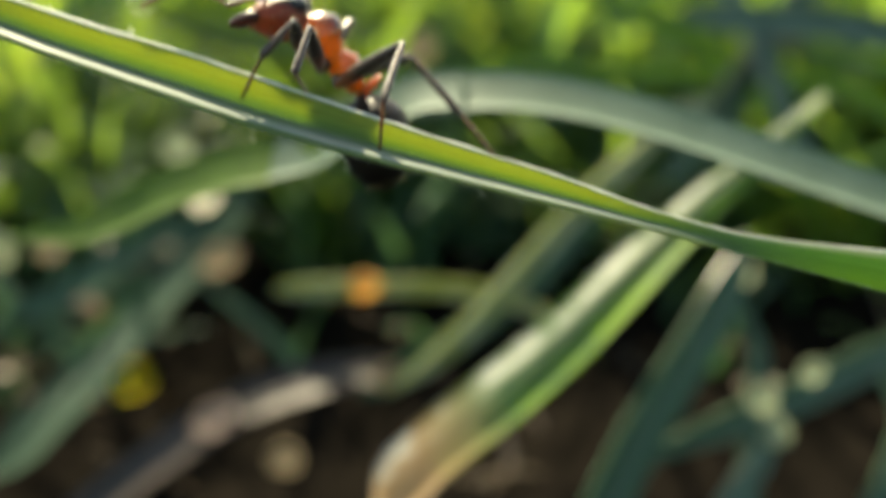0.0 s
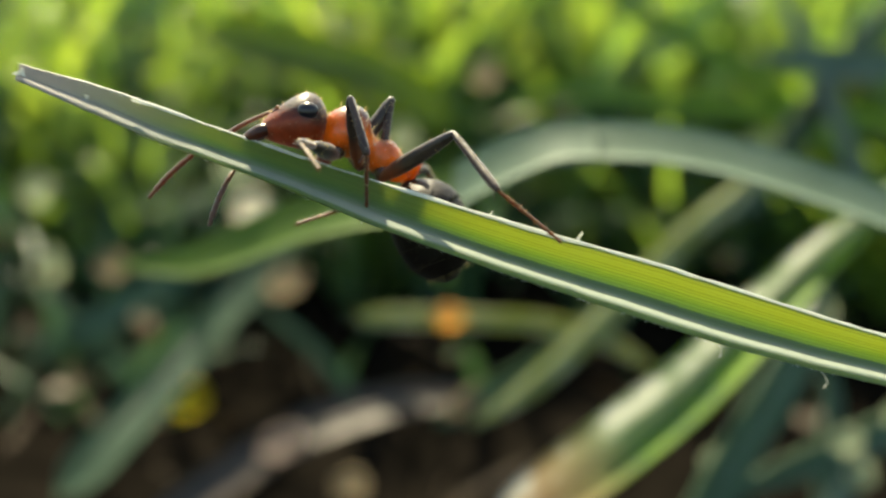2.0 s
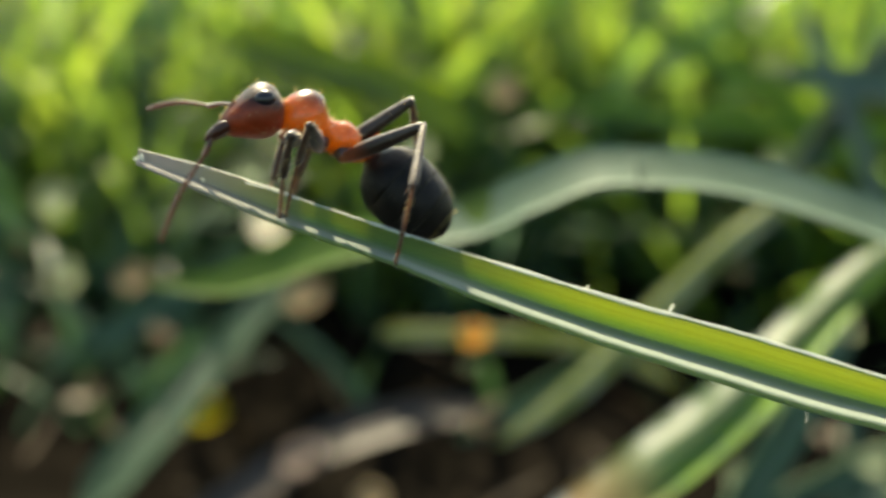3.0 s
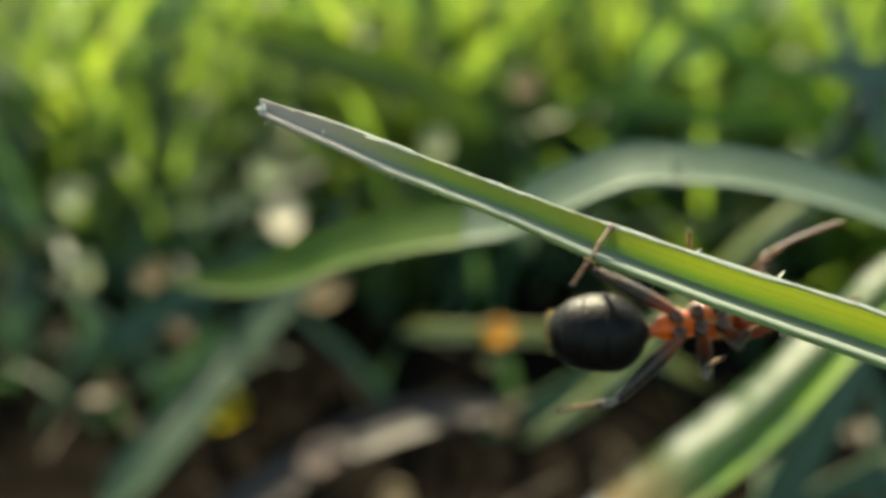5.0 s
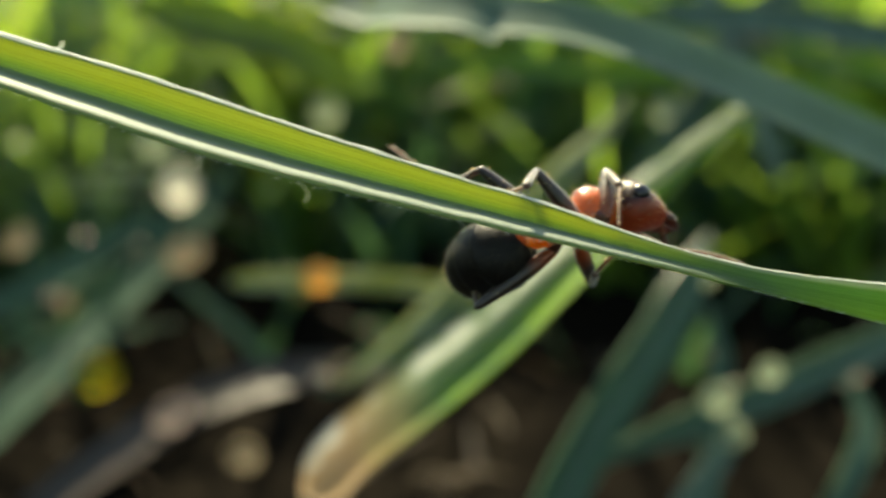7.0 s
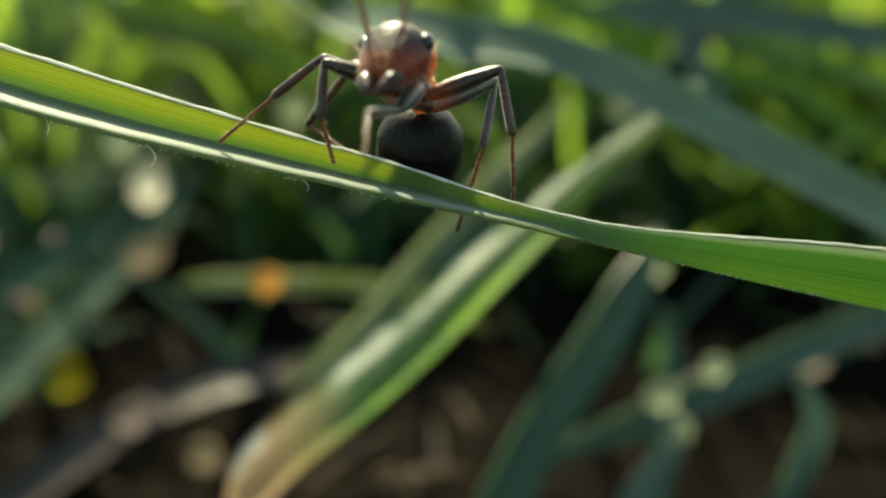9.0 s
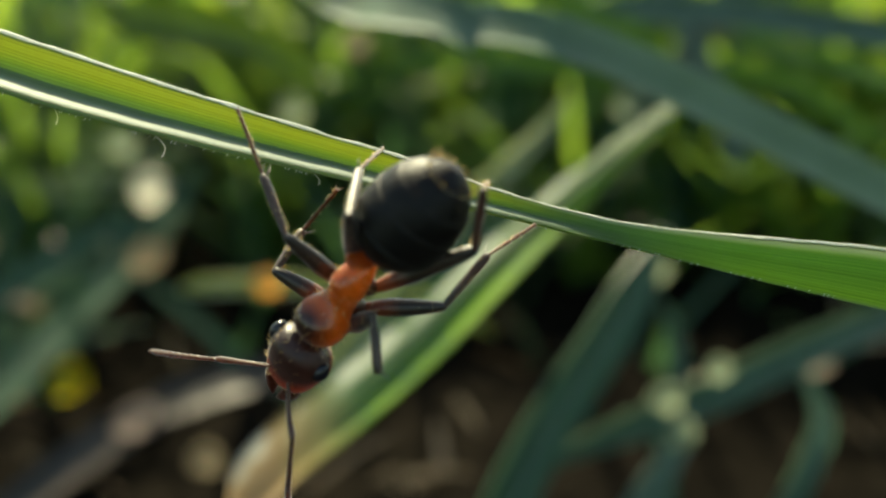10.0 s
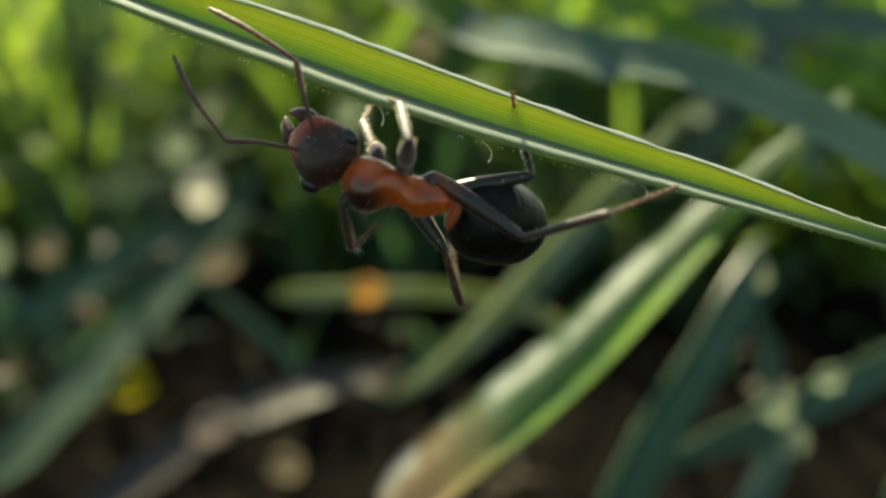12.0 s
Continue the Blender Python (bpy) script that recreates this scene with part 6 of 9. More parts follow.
    walk(ANT["lm_tibia"], jointed([
        (0, 1.44, 1.73, 0.47, 0, 32, 104), (0.5, 1.52, 1.06, 0.9, -1, 37, 103), (0.67, 1.59, 0.77, 0.93, -9, 39, 89), (0.83, 1.65, 0.44, 0.9, -18, 39, 75), (1, 1.67, 0.13, 0.84, -27, 37, 61),
        (1.17, 1.56, 0.28, 0.98, -20, 34, 73), (1.33, 1.43, 0.39, 1.11, -14, 29, 83), (1.5, 1.31, 0.53, 1.2, -10, 24, 93), (2, 1.36, 0.77, 1.13, 7, 36, 127), (2.25, 1.35, 1.45, 0.84, 24, 49, 151),
        (2.5, 1.15, 2.01, 0.44, 52, 56, -174), (2.75, 1.16, 2.09, 0.27, 80, 54, -140), (3, 1.16, 2.15, 0.12, 100, 44, -114), (3.1, 0.99, 2.13, 0.4, 62, 61, -160), (3.2, 0.8, 2.06, 0.66, 12, 53, 142),
        (3.25, 1.1, 1.88, 0.66, 42, 71, 175), (3.3, 1.35, 1.66, 0.66, 112, 70, -112), (3.4, 1.05, 0.99, 1.28, 122, 76, -101), (3.5, 0.57, 0.24, 1.54, 146, 81, -77), (3.7, 0.61, -0.03, 1.48, 142, 76, -81),
        (4.2, 0.36, 1.14, 1.47, -15, 85, 122), (4.7, 0.18, 1.64, 1.24, -35, 71, 101), (5, 0.55, 1.9, 0.95, 75, 64, -145), (5.15, 0.71, 2, 0.78, 85, 46, -132), (5.3, 0.89, 2.08, 0.57, 90, 28, -125),
        (5.5, 0.89, 2.08, 0.57, 90, 28, -125), (5.75, 0.66, 2.2, 0.53, 97, 20, -106), (6, 0.41, 2.3, 0.47, 102, 9, -88), (6.1, 0.35, 2.33, 0.44, 105, 36, -80), (6.21, 0.29, 2.36, 0.4, 118, 62, -63),
        (6.31, 0.22, 2.4, 0.33, -169, 76, 13), (6.38, 0.46, 2.53, -0.24, 133, 49, -50), (6.44, 0.67, 2.47, -0.88, 126, 14, -62), (6.5, 0.81, 2.23, -1.45, 127, -21, -71), (6.75, 0.76, 2.39, -1.1, 129, 2, -88),
        (7, 0.64, 2.5, -0.73, 125, 24, -105), (7.2, 0.49, 2.5, -0.95, 127, 14, -101), (7.4, 0.39, 2.56, -0.54, 128, 28, -97), (7.6, 0.27, 2.54, -0.13, 132, 41, -91), (7.8, 0.15, 2.43, 0.27, 138, 55, -83),
        (8.3, 0.05, 2.2, 0.69, -144, 87, -4), (8.55, 0.15, 2.32, 0.5, 5, 71, 146), (8.8, 0.15, 2.34, 0.47, 2, 62, 142), (9, 0.15, 2.34, 0.47, 2, 62, 142), (9.3, 0.6, 2.5, -0.24, 14, 62, 156),
        (9.4, 1.48, 2.03, -0.8, 7, 41, 147), (9.43, 0.7, 1.98, -1.89, 43, 54, -166), (9.47, -0.31, 1.38, -2.44, 81, 43, -117), (9.5, -1.18, 0.42, -2.3, 96, 20, -88), (9.57, -0.96, 0.81, -2.4, 84, 38, -112),
        (9.63, -0.71, 1.2, -2.4, 60, 49, -147), (9.7, -0.4, 1.55, -2.32, 28, 46, 171), (10, -0.96, 1.77, -1.89, 39, 32, -172), (10.16, -1.09, 1.96, -1.55, 32, 51, 178), (10.33, -1.22, 2.06, -1.17, 13, 68, 156),
        (10.42, -1.45, 1.27, -1.83, 4, 51, 146), (10.5, -1.35, 0.29, -2.16, 2, 34, 142), (10.67, -1.06, 0.98, -2.3, 12, 17, 165), (10.78, -0.87, 1.58, -2.11, 23, 20, -159), (10.89, -0.57, 2.06, -1.8, 35, 16, -124),
        (11, -0.23, 2.41, -1.35, 42, 7, -90), (11.17, 0.05, 2.18, -1.8, 43, -16, -107), (11.33, 0.34, 1.79, -2.19, 52, -36, -128), (11.5, 0.6, 1.32, -2.42, 76, -51, -161), (11.56, -0.33, 1.86, -2.11, 113, -46, 150),
        (11.62, -1.18, 2.01, -1.35, 133, -26, 117), (11.69, -1.66, 1.73, -0.39, 139, -2, 96), (12, -1.73, 1.23, 0.37, 135, -14, 123),
    ]))
    walk(ANT["lm_tarsus"], jointed([
        (0, 1.07, 3.22, -0.48, 0, 19, -124), (0.5, 1.2, 2.46, -0.18, -17, 35, -161), (0.67, 1.61, 2.17, -0.21, -44, 60, 164), (0.83, 2.01, 1.79, -0.23, -107, 60, 94), (1, 2.36, 1.38, -0.24, -134, 35, 58),
        (1.17, 2, 1.71, -0.03, -109, 65, 90), (1.33, 1.62, 1.95, 0.23, -25, 65, 179), (1.5, 1.22, 2.17, 0.47, 0, 35, -149), (2, 0.49, 1.93, 0.07, -19, 60, -175), (2.25, 0.32, 2.03, -0.52, -3, 60, -156),
        (2.5, 0.15, 1.9, -1.06, 12, 57, -139), (2.75, 0.35, 1.41, -1.19, 12, 63, -138), (3, 0.64, 0.97, -1.13, 14, 69, -136), (3.1, 0.17, 1.83, -1.17, 34, 67, -115), (3.2, -0.05, 2.72, -0.78, 49, 63, -98),
        (3.25, 0.51, 1.93, -1.04, 44, 67, -104), (3.3, 1.12, 1.08, -1.03, 36, 71, -112), (3.4, 0.96, 0.56, -0.46, 50, 75, -98), (3.5, 0.63, -0.03, -0.24, 72, 79, -75), (3.7, 0.68, -0.46, -0.27, 77, 77, -70),
        (4.2, 0.28, 1.28, -0.33, -114, 76, 99), (4.7, 0.06, 2.21, -0.46, -111, 59, 102), (5, -0.09, 1.45, -0.66, -12, 75, -154), (5.15, -0.12, 1.07, -0.51, 18, 60, -122), (5.3, -0.02, 0.78, -0.28, 26, 42, -112),
        (5.5, -0.02, 0.78, -0.28, 26, 42, -112), (5.75, 0.19, 0.57, -0.08, 24, 40, -116), (6, 0.47, 0.53, 0.19, 22, 38, -119), (6.1, 0.6, 0.9, -0.62, 9, 60, -136), (6.21, 0.67, 1.61, -1.19, -44, 74, 168),
        (6.31, 0.65, 2.49, -1.41, -101, 62, 107), (6.38, 1.22, 1.63, -1.6, -80, 83, 129), (6.44, 1.49, 0.93, -1.31, 58, 75, -92), (6.5, 1.36, 0.64, -0.8, 66, 54, -84), (6.75, 0.82, 0.59, -1.16, 63, 39, -88),
        (7, 0.21, 0.91, -1.46, 61, 24, -91), (7.2, 0.16, 0.79, -1.39, 61, 17, -92), (7.4, 0.19, 0.99, -1.39, 50, 42, -114), (7.6, 0.25, 1.18, -1.31, 16, 57, -157), (7.8, 0.28, 1.41, -1.21, -29, 51, 149),
        (8.3, 0.14, 2.19, -1.1, -46, 41, 126), (8.55, -0.34, 2.65, -1.2, -33, 51, 143), (8.8, -0.52, 2.86, -1.12, -9, 40, 176), (9, -0.52, 2.86, -1.12, -9, 40, 176), (9.3, -0.17, 2.84, -1.83, -27, 63, 154),
        (9.4, 0.34, 2.77, -1.98, -33, 42, 147), (9.43, -0.32, 1.72, -3.35, 20, 74, -154), (9.47, -0.91, 0.21, -3.67, 101, 50, -68), (9.5, -1.12, -1.27, -2.92, 110, 12, -51), (9.57, -1.49, -0.51, -3.51, 102, 35, -70),
        (9.63, -1.7, 0.56, -3.76, 79, 53, -102), (9.7, -1.64, 1.75, -3.62, 38, 56, -152), (10, -2.47, 1.56, -2.85, 27, 76, -164), (10.16, -2.22, 2, -2.95, 37, 70, -153), (10.33, -1.83, 2.33, -2.84, 42, 64, -148),
        (10.42, -2.39, 1.91, -3.23, 75, 40, -107), (10.5, -2.53, 1.21, -3.17, 83, 9, -90), (10.67, -2.72, 1.43, -2.83, 85, 18, -78), (10.78, -2.45, 0.97, -2.73, 84, 14, -85), (10.89, -1.54, 0.63, -2.3, 82, 9, -91),
        (11, -0.23, 0.63, -1.56, 82, 5, -97), (11.17, -0.46, 0.52, -1.31, 84, 20, -84), (11.33, -0.56, 0.64, -1.13, 92, 34, -68), (11.5, -0.47, 0.96, -1.02, 106, 45, -46), (11.56, -1.41, 2.48, -0.82, 126, 59, -21),
        (11.62, -1.91, 3.45, -0.56, 163, 63, 21), (11.69, -1.85, 3.52, -0.33, -164, 55, 59), (12, -2.68, 2.7, 0.8, 129, 62, -17),
    ]))
    walk(ANT["lh_femur"], jointed([
        (0, -0.75, 0.42, -0.54, 0, -68, 103), (0.1, -0.75, 0.42, -0.54, -8, -62, 112), (0.2, -0.75, 0.42, -0.54, -13, -56, 118), (0.3, -0.75, 0.42, -0.54, 5, -60, 97), (0.4, -0.75, 0.42, -0.54, 25, -60, 73),
        (0.5, -0.75, 0.42, -0.54, 42, -56, 53), (0.62, -0.75, 0.42, -0.54, 37, -55, 59), (0.75, -0.75, 0.42, -0.54, 33, -54, 65), (0.87, -0.75, 0.42, -0.54, 28, -54, 71), (1, -0.75, 0.42, -0.54, 24, -52, 76),
        (1.12, -0.75, 0.42, -0.54, 21, -55, 79), (1.25, -0.75, 0.42, -0.54, 18, -57, 83), (1.38, -0.75, 0.42, -0.54, 15, -60, 86), (1.5, -0.75, 0.42, -0.54, 11, -62, 91), (1.67, -0.75, 0.42, -0.54, 4, -59, 99),
        (1.83, -0.75, 0.42, -0.54, -2, -56, 106), (2, -0.75, 0.42, -0.54, -7, -52, 112), (2.25, -0.75, 0.42, -0.54, -22, -60, 130), (2.5, -0.75, 0.42, -0.54, -45, -65, 156), (2.75, -0.75, 0.42, -0.54, -28, -55, 137),
        (3, -0.75, 0.42, -0.54, -20, -43, 126), (3.2, -0.75, 0.42, -0.54, -19, -42, 125), (3.23, -0.75, 0.42, -0.54, -13, -31, 115), (3.27, -0.75, 0.42, -0.54, -10, -19, 107), (3.3, -0.75, 0.42, -0.54, -8, -6, 100),
        (3.4, -0.75, 0.42, -0.54, -6, -24, 93), (3.5, -0.75, 0.42, -0.54, -1, -41, 83), (3.7, -0.75, 0.42, -0.54, -5, -50, 89), (3.95, -0.75, 0.42, -0.54, -12, -50, 98), (4.2, -0.75, 0.42, -0.54, -18, -50, 106),
        (4.7, -0.75, 0.42, -0.54, -24, -45, 114), (5, -0.75, 0.42, -0.54, -42, -26, 143), (5.08, -0.75, 0.42, -0.54, -44, -21, 148), (5.15, -0.75, 0.42, -0.54, -45, -15, 153), (5.22, -0.75, 0.42, -0.54, -46, -10, 158),
        (5.3, -0.75, 0.42, -0.54, -47, -4, 163), (5.5, -0.75, 0.42, -0.54, -47, -4, 163), (6, -0.75, 0.42, -0.54, -45, -37, 158), (6.19, -0.75, 0.42, -0.54, -42, -31, 152), (6.38, -0.75, 0.42, -0.54, -40, -24, 148),
        (6.5, -0.75, 0.42, -0.54, -39, -20, 146), (7, -0.75, 0.42, -0.54, -40, 8, 159), (7.2, -0.75, 0.42, -0.54, -40, 8, 159), (7.26, -0.75, 0.42, -0.54, -41, -2, 151), (7.32, -0.75, 0.42, -0.54, -40, -12, 144),
        (7.38, -0.75, 0.42, -0.54, -37, -22, 135), (7.44, -0.75, 0.42, -0.54, -33, -32, 126), (7.5, -0.75, 0.42, -0.54, -26, -40, 114), (7.8, -0.75, 0.42, -0.54, -27, -39, 116), (8.3, -0.75, 0.42, -0.54, -29, -38, 119),
        (8.55, -0.75, 0.42, -0.54, -29, -40, 119), (8.8, -0.75, 0.42, -0.54, -45, -39, 144), (9, -0.75, 0.42, -0.54, -45, -39, 144), (9.12, -0.75, 0.42, -0.54, -56, -17, 167), (9.25, -0.75, 0.42, -0.54, -58, 8, -176),
        (9.38, -0.75, 0.42, -0.54, -51, 31, -156), (9.5, -0.75, 0.42, -0.54, -30, 50, -125), (9.75, -0.75, 0.42, -0.54, -68, 43, -175), (10, -0.75, 0.42, -0.54, -86, 22, 153), (10.13, -0.75, 0.42, -0.54, -84, 6, 159),
        (10.25, -0.75, 0.42, -0.54, -84, -11, 165), (10.38, -0.75, 0.42, -0.54, -86, -27, 171), (10.5, -0.75, 0.42, -0.54, -96, -41, -172), (10.67, -0.75, 0.42, -0.54, -93, -39, -177), (10.83, -0.75, 0.42, -0.54, -89, -35, 177),
        (11, -0.75, 0.42, -0.54, -86, -32, 172), (11.25, -0.75, 0.42, -0.54, -88, -9, 178), (11.5, -0.75, 0.42, -0.54, -88, 14, -177), (11.62, -0.75, 0.42, -0.54, -87, 17, -171), (11.81, -0.75, 0.42, -0.54, -84, 19, -163),
        (12, -0.75, 0.42, -0.54, -81, 21, -155),
    ]))
    walk(ANT["lh_tibia"], jointed([
        (0, -0.99, 1.48, 2.15, 0, 28, 97), (0.1, -1.26, 1.68, 2.02, 6, 26, 110), (0.2, -1.51, 1.85, 1.86, 11, 24, 122), (0.3, -0.93, 1.86, 1.97, 20, 40, 138), (0.4, -0.33, 1.81, 1.97, 37, 54, 162),
        (0.5, 0.23, 1.72, 1.86, 69, 59, -161), (0.62, 0.11, 1.85, 1.84, 67, 51, -163), (0.75, -0.03, 1.96, 1.81, 10, 65, 132), (0.87, -0.2, 2.03, 1.81, -35, 44, 79), (1, -0.32, 2.15, 1.75, -45, 13, 59),
        (1.12, -0.43, 2.05, 1.84, -39, 43, 71), (1.25, -0.56, 1.99, 1.89, -8, 69, 107), (1.38, -0.65, 1.87, 1.97, 74, 65, -166), (1.5, -0.77, 1.78, 2.02, 96, 37, -139), (1.67, -0.98, 1.9, 1.95, 70, 42, -179),
        (1.83, -1.2, 1.98, 1.86, 46, 32, 143), (2, -1.42, 2.08, 1.75, 35, 14, 115), (2.25, -1.68, 1.53, 1.97, 41, 32, 131), (2.5, -1.87, 0.92, 2.09, 57, 48, 155), (2.75, -1.97, 1.55, 1.84, 26, 50, 114),
        (3, -2, 2.14, 1.44, 1, 39, 80), (3.2, -1.99, 2.19, 1.4, 36, 51, 127), (3.23, -1.8, 2.67, 0.95, 69, 61, 167), (3.27, -1.55, 3.04, 0.4, 107, 55, -149), (3.3, -1.25, 3.26, -0.24, 126, 38, -123),
        (3.4, -0.89, 3.07, 0.64, 144, 52, -99), (3.5, -0.48, 2.59, 1.36, 174, 57, -62), (3.7, -0.72, 2.28, 1.68, 173, 63, -63), (3.95, -1.01, 2.27, 1.68, 168, 78, -69), (4.2, -1.26, 2.21, 1.68, 22, 86, 145),
        (4.7, -1.58, 2.29, 1.51, 11, 71, 134), (5, -2.83, 1.99, 0.73, 59, 55, -173), (5.08, -3.05, 1.85, 0.5, 81, 31, -142), (5.15, -3.25, 1.69, 0.21, 86, 4, -125), (5.22, -3.4, 1.49, -0.04, 84, -24, -109),
        (5.3, -3.52, 1.27, -0.34, 67, -50, -83), (5.5, -3.52, 1.27, -0.34, 67, -50, -83), (6, -2.9, 1.29, 1.21, 56, -41, -67), (6.19, -2.94, 1.59, 0.95, 60, -52, -73), (6.38, -3, 1.82, 0.64, 70, -63, -84),
        (6.5, -3.01, 1.94, 0.45, -12, -64, 4), (7, -3.43, 1.45, -0.94, -26, -69, 19), (7.2, -3.43, 1.45, -0.94, -26, -69, 19), (7.26, -3.28, 1.83, -0.44, 158, -76, -165), (7.32, -3.04, 2.09, 0.06, 156, -41, -163),
        (7.38, -2.65, 2.32, 0.55, 156, -5, -162), (7.44, -2.2, 2.41, 1, 156, 30, -162), (7.5, -1.65, 2.45, 1.32, 157, 65, -161), (7.8, -1.74, 2.45, 1.29, 120, 64, 158), (8.3, -1.86, 2.42, 1.25, 97, 60, 133),
        (8.55, -1.83, 2.36, 1.32, 113, 73, 150), (8.8, -2.57, 1.74, 1.29, -24, 71, 11), (9, -2.57, 1.74, 1.29, -24, 71, 11), (9.12, -3.45, 1.04, 0.31, 171, 79, -154), (9.25, -3.61, 0.22, -0.94, 165, 49, -161),
        (9.38, -3.02, -0.59, -2.03, 164, 19, -163), (9.5, -1.82, -1.11, -2.76, 164, -10, -164), (9.75, -2.86, 0.24, -2.52, 165, -20, -169), (10, -3.15, 1.64, -1.63, 168, -29, -175), (10.13, -3.44, 1.45, -0.84, 166, -1, -169),
        (10.25, -3.5, 1.16, 0.01, 167, 27, -163), (10.38, -3.3, 0.82, 0.78, 173, 54, -154), (10.5, -2.92, 0.12, 1.36, -174, 20, -134), (10.67, -3, 0.3, 1.29, 177, 47, -149), (10.83, -3.12, 0.54, 1.12, 141, 68, 169),
        (11, -3.19, 0.76, 1, 71, 62, 94), (11.25, -3.61, 0.52, -0.09, 81, 45, 106), (11.5, -3.56, 0.27, -1.24, 85, 29, 113), (11.62, -3.49, -0.01, -1.39, 73, 36, 90), (11.81, -3.37, -0.38, -1.48, 57, 55, 68),
        (12, -3.2, -0.72, -1.58, 17, 65, 23),
    ]))
    walk(ANT["lh_tarsus"], jointed([
        (0, -1.27, 3.71, 0.95, 0, 43, -150), (0.1, -2.04, 3.84, 0.9, 29, 50, -111), (0.2, -2.75, 3.83, 0.83, 57, 43, -73), (0.3, -2.38, 3.17, 0.33, 32, 43, -109), (0.4, -1.75, 2.27, -0.09, 12, 33, -141),
        (0.5, -1.02, 1.29, -0.32, 2, 17, -164), (0.62, -1.43, 1.38, -0.15, -11, 35, 168), (0.75, -0.75, 2.77, -0.5, -36, 42, 129), (0.87, 0.15, 3.83, 0.03, -61, 36, 90), (1, 0.96, 4.28, 1.17, -75, 19, 60),
        (1.12, 0.17, 3.82, 0.1, -73, 21, 66), (1.25, -0.82, 2.86, -0.49, -70, 23, 73), (1.38, -1.69, 1.61, -0.34, -68, 25, 79), (1.5, -2.31, 0.45, 0.49, -65, 27, 86), (1.67, -2.88, 1.86, 0.24, -48, 29, 120),
        (1.83, -2.92, 3.28, 0.51, -33, 23, 154), (2, -2.46, 4.32, 1.13, -25, 10, -177), (2.25, -3.1, 3.16, 0.62, -30, 33, 169), (2.5, -3.42, 1.64, 0.19, -46, 53, 146), (2.75, -2.63, 3.05, -0.12, -20, 64, 176),
        (3, -1.65, 4.09, -0.17, 21, 64, -139), (3.2, -2.95, 3.47, -0.58, 7, 56, -155), (3.23, -3.01, 2.95, -1.28, 50, 57, -104), (3.27, -2.81, 2.29, -1.68, 77, 41, -69), (3.3, -2.35, 1.58, -1.81, 87, 19, -50),
        (3.4, -1.13, 1.52, -1.37, 85, 38, -54), (3.5, 0.17, 1.37, -0.78, 79, 57, -62), (3.7, -0.19, 1.25, -0.59, 78, 63, -63), (3.95, -0.82, 1.77, -0.81, 28, 69, -117), (4.2, -1.41, 2.31, -0.86, -12, 58, -161),
        (4.7, -2.16, 2.89, -0.9, -29, 43, 177), (5, -4.28, 1.81, -1.36, -24, 42, -175), (5.08, -4.77, 0.51, -0.81, -22, 41, -172), (5.15, -4.7, -0.39, 0.03, -20, 40, -169), (5.22, -4.16, -0.71, 1, -18, 39, -166),
        (5.3, -3.32, -0.36, 1.62, -16, 37, -163), (5.5, -3.32, -0.36, 1.62, -16, 37, -163), (6, -2.15, -0.48, 2.88, -7, 39, -149), (6.19, -2.49, 0.09, 2.96, 5, 27, -127), (6.38, -2.88, 0.67, 2.91, 11, 13, -109),
        (6.5, -1.89, 2.02, 2.74, 13, 2, -98), (7, -2.57, 1.75, 1.44, 14, 4, -68), (7.2, -2.57, 1.75, 1.44, 14, 4, -68), (7.26, -3.88, 1.67, 2.04, 14, 1, -71), (7.32, -4.89, 1.52, 1.74, 14, -3, -75),
        (7.38, -5.07, 1.54, 0.77, 14, -6, -78), (7.44, -4.3, 1.73, -0.28, 15, -10, -81), (7.5, -2.67, 2.1, -0.99, 16, -13, -85), (7.8, -2.77, 2.86, -1.01, 19, -7, -106), (8.3, -2.73, 3.35, -0.96, 19, 7, -139),
        (8.55, -2.47, 2.74, -1.11, 26, 40, -122), (8.8, -1.76, 1.9, -1.13, -1, 58, -157), (9, -1.76, 1.9, -1.13, -1, 58, -157), (9.12, -3.89, 0.83, -2.2, 45, 58, -104), (9.25, -5.2, -0.32, -2.87, 72, 42, -70),
        (9.38, -5.33, -1.3, -2.86, 82, 19, -51), (9.5, -4.23, -1.8, -2.32, 84, -4, -37), (9.75, -5.22, -0.22, -1.65, 83, 25, -38), (10, -5.37, 1.45, -0.39, 83, 55, -39), (10.13, -5.95, 0.97, -0.8, 52, 60, -75),
        (10.25, -5.67, 0.49, -1.14, 22, 55, -110), (10.38, -4.65, 0.17, -1.29, 5, 42, -133), (10.5, -4.58, -1.61, 0.49, 5, 22, -132), (10.67, -4.49, -0.59, -0.58, 9, 23, -122), (10.83, -4.06, 0.73, -1.24, 13, 23, -111),
        (11, -3.27, 1.96, -1.25, 18, 23, -100), (11.25, -4.11, 2.25, -1.89, 18, 14, -98), (11.5, -4.43, 2.33, -2.48, 19, 4, -97), (11.62, -3.49, 2.05, -2.89, 19, 9, -96), (11.81, -2.82, 0.97, -3.57, 18, -12, -90),
        (12, -2.21, -0.3, -3.89, 15, -33, -82),
    ]))
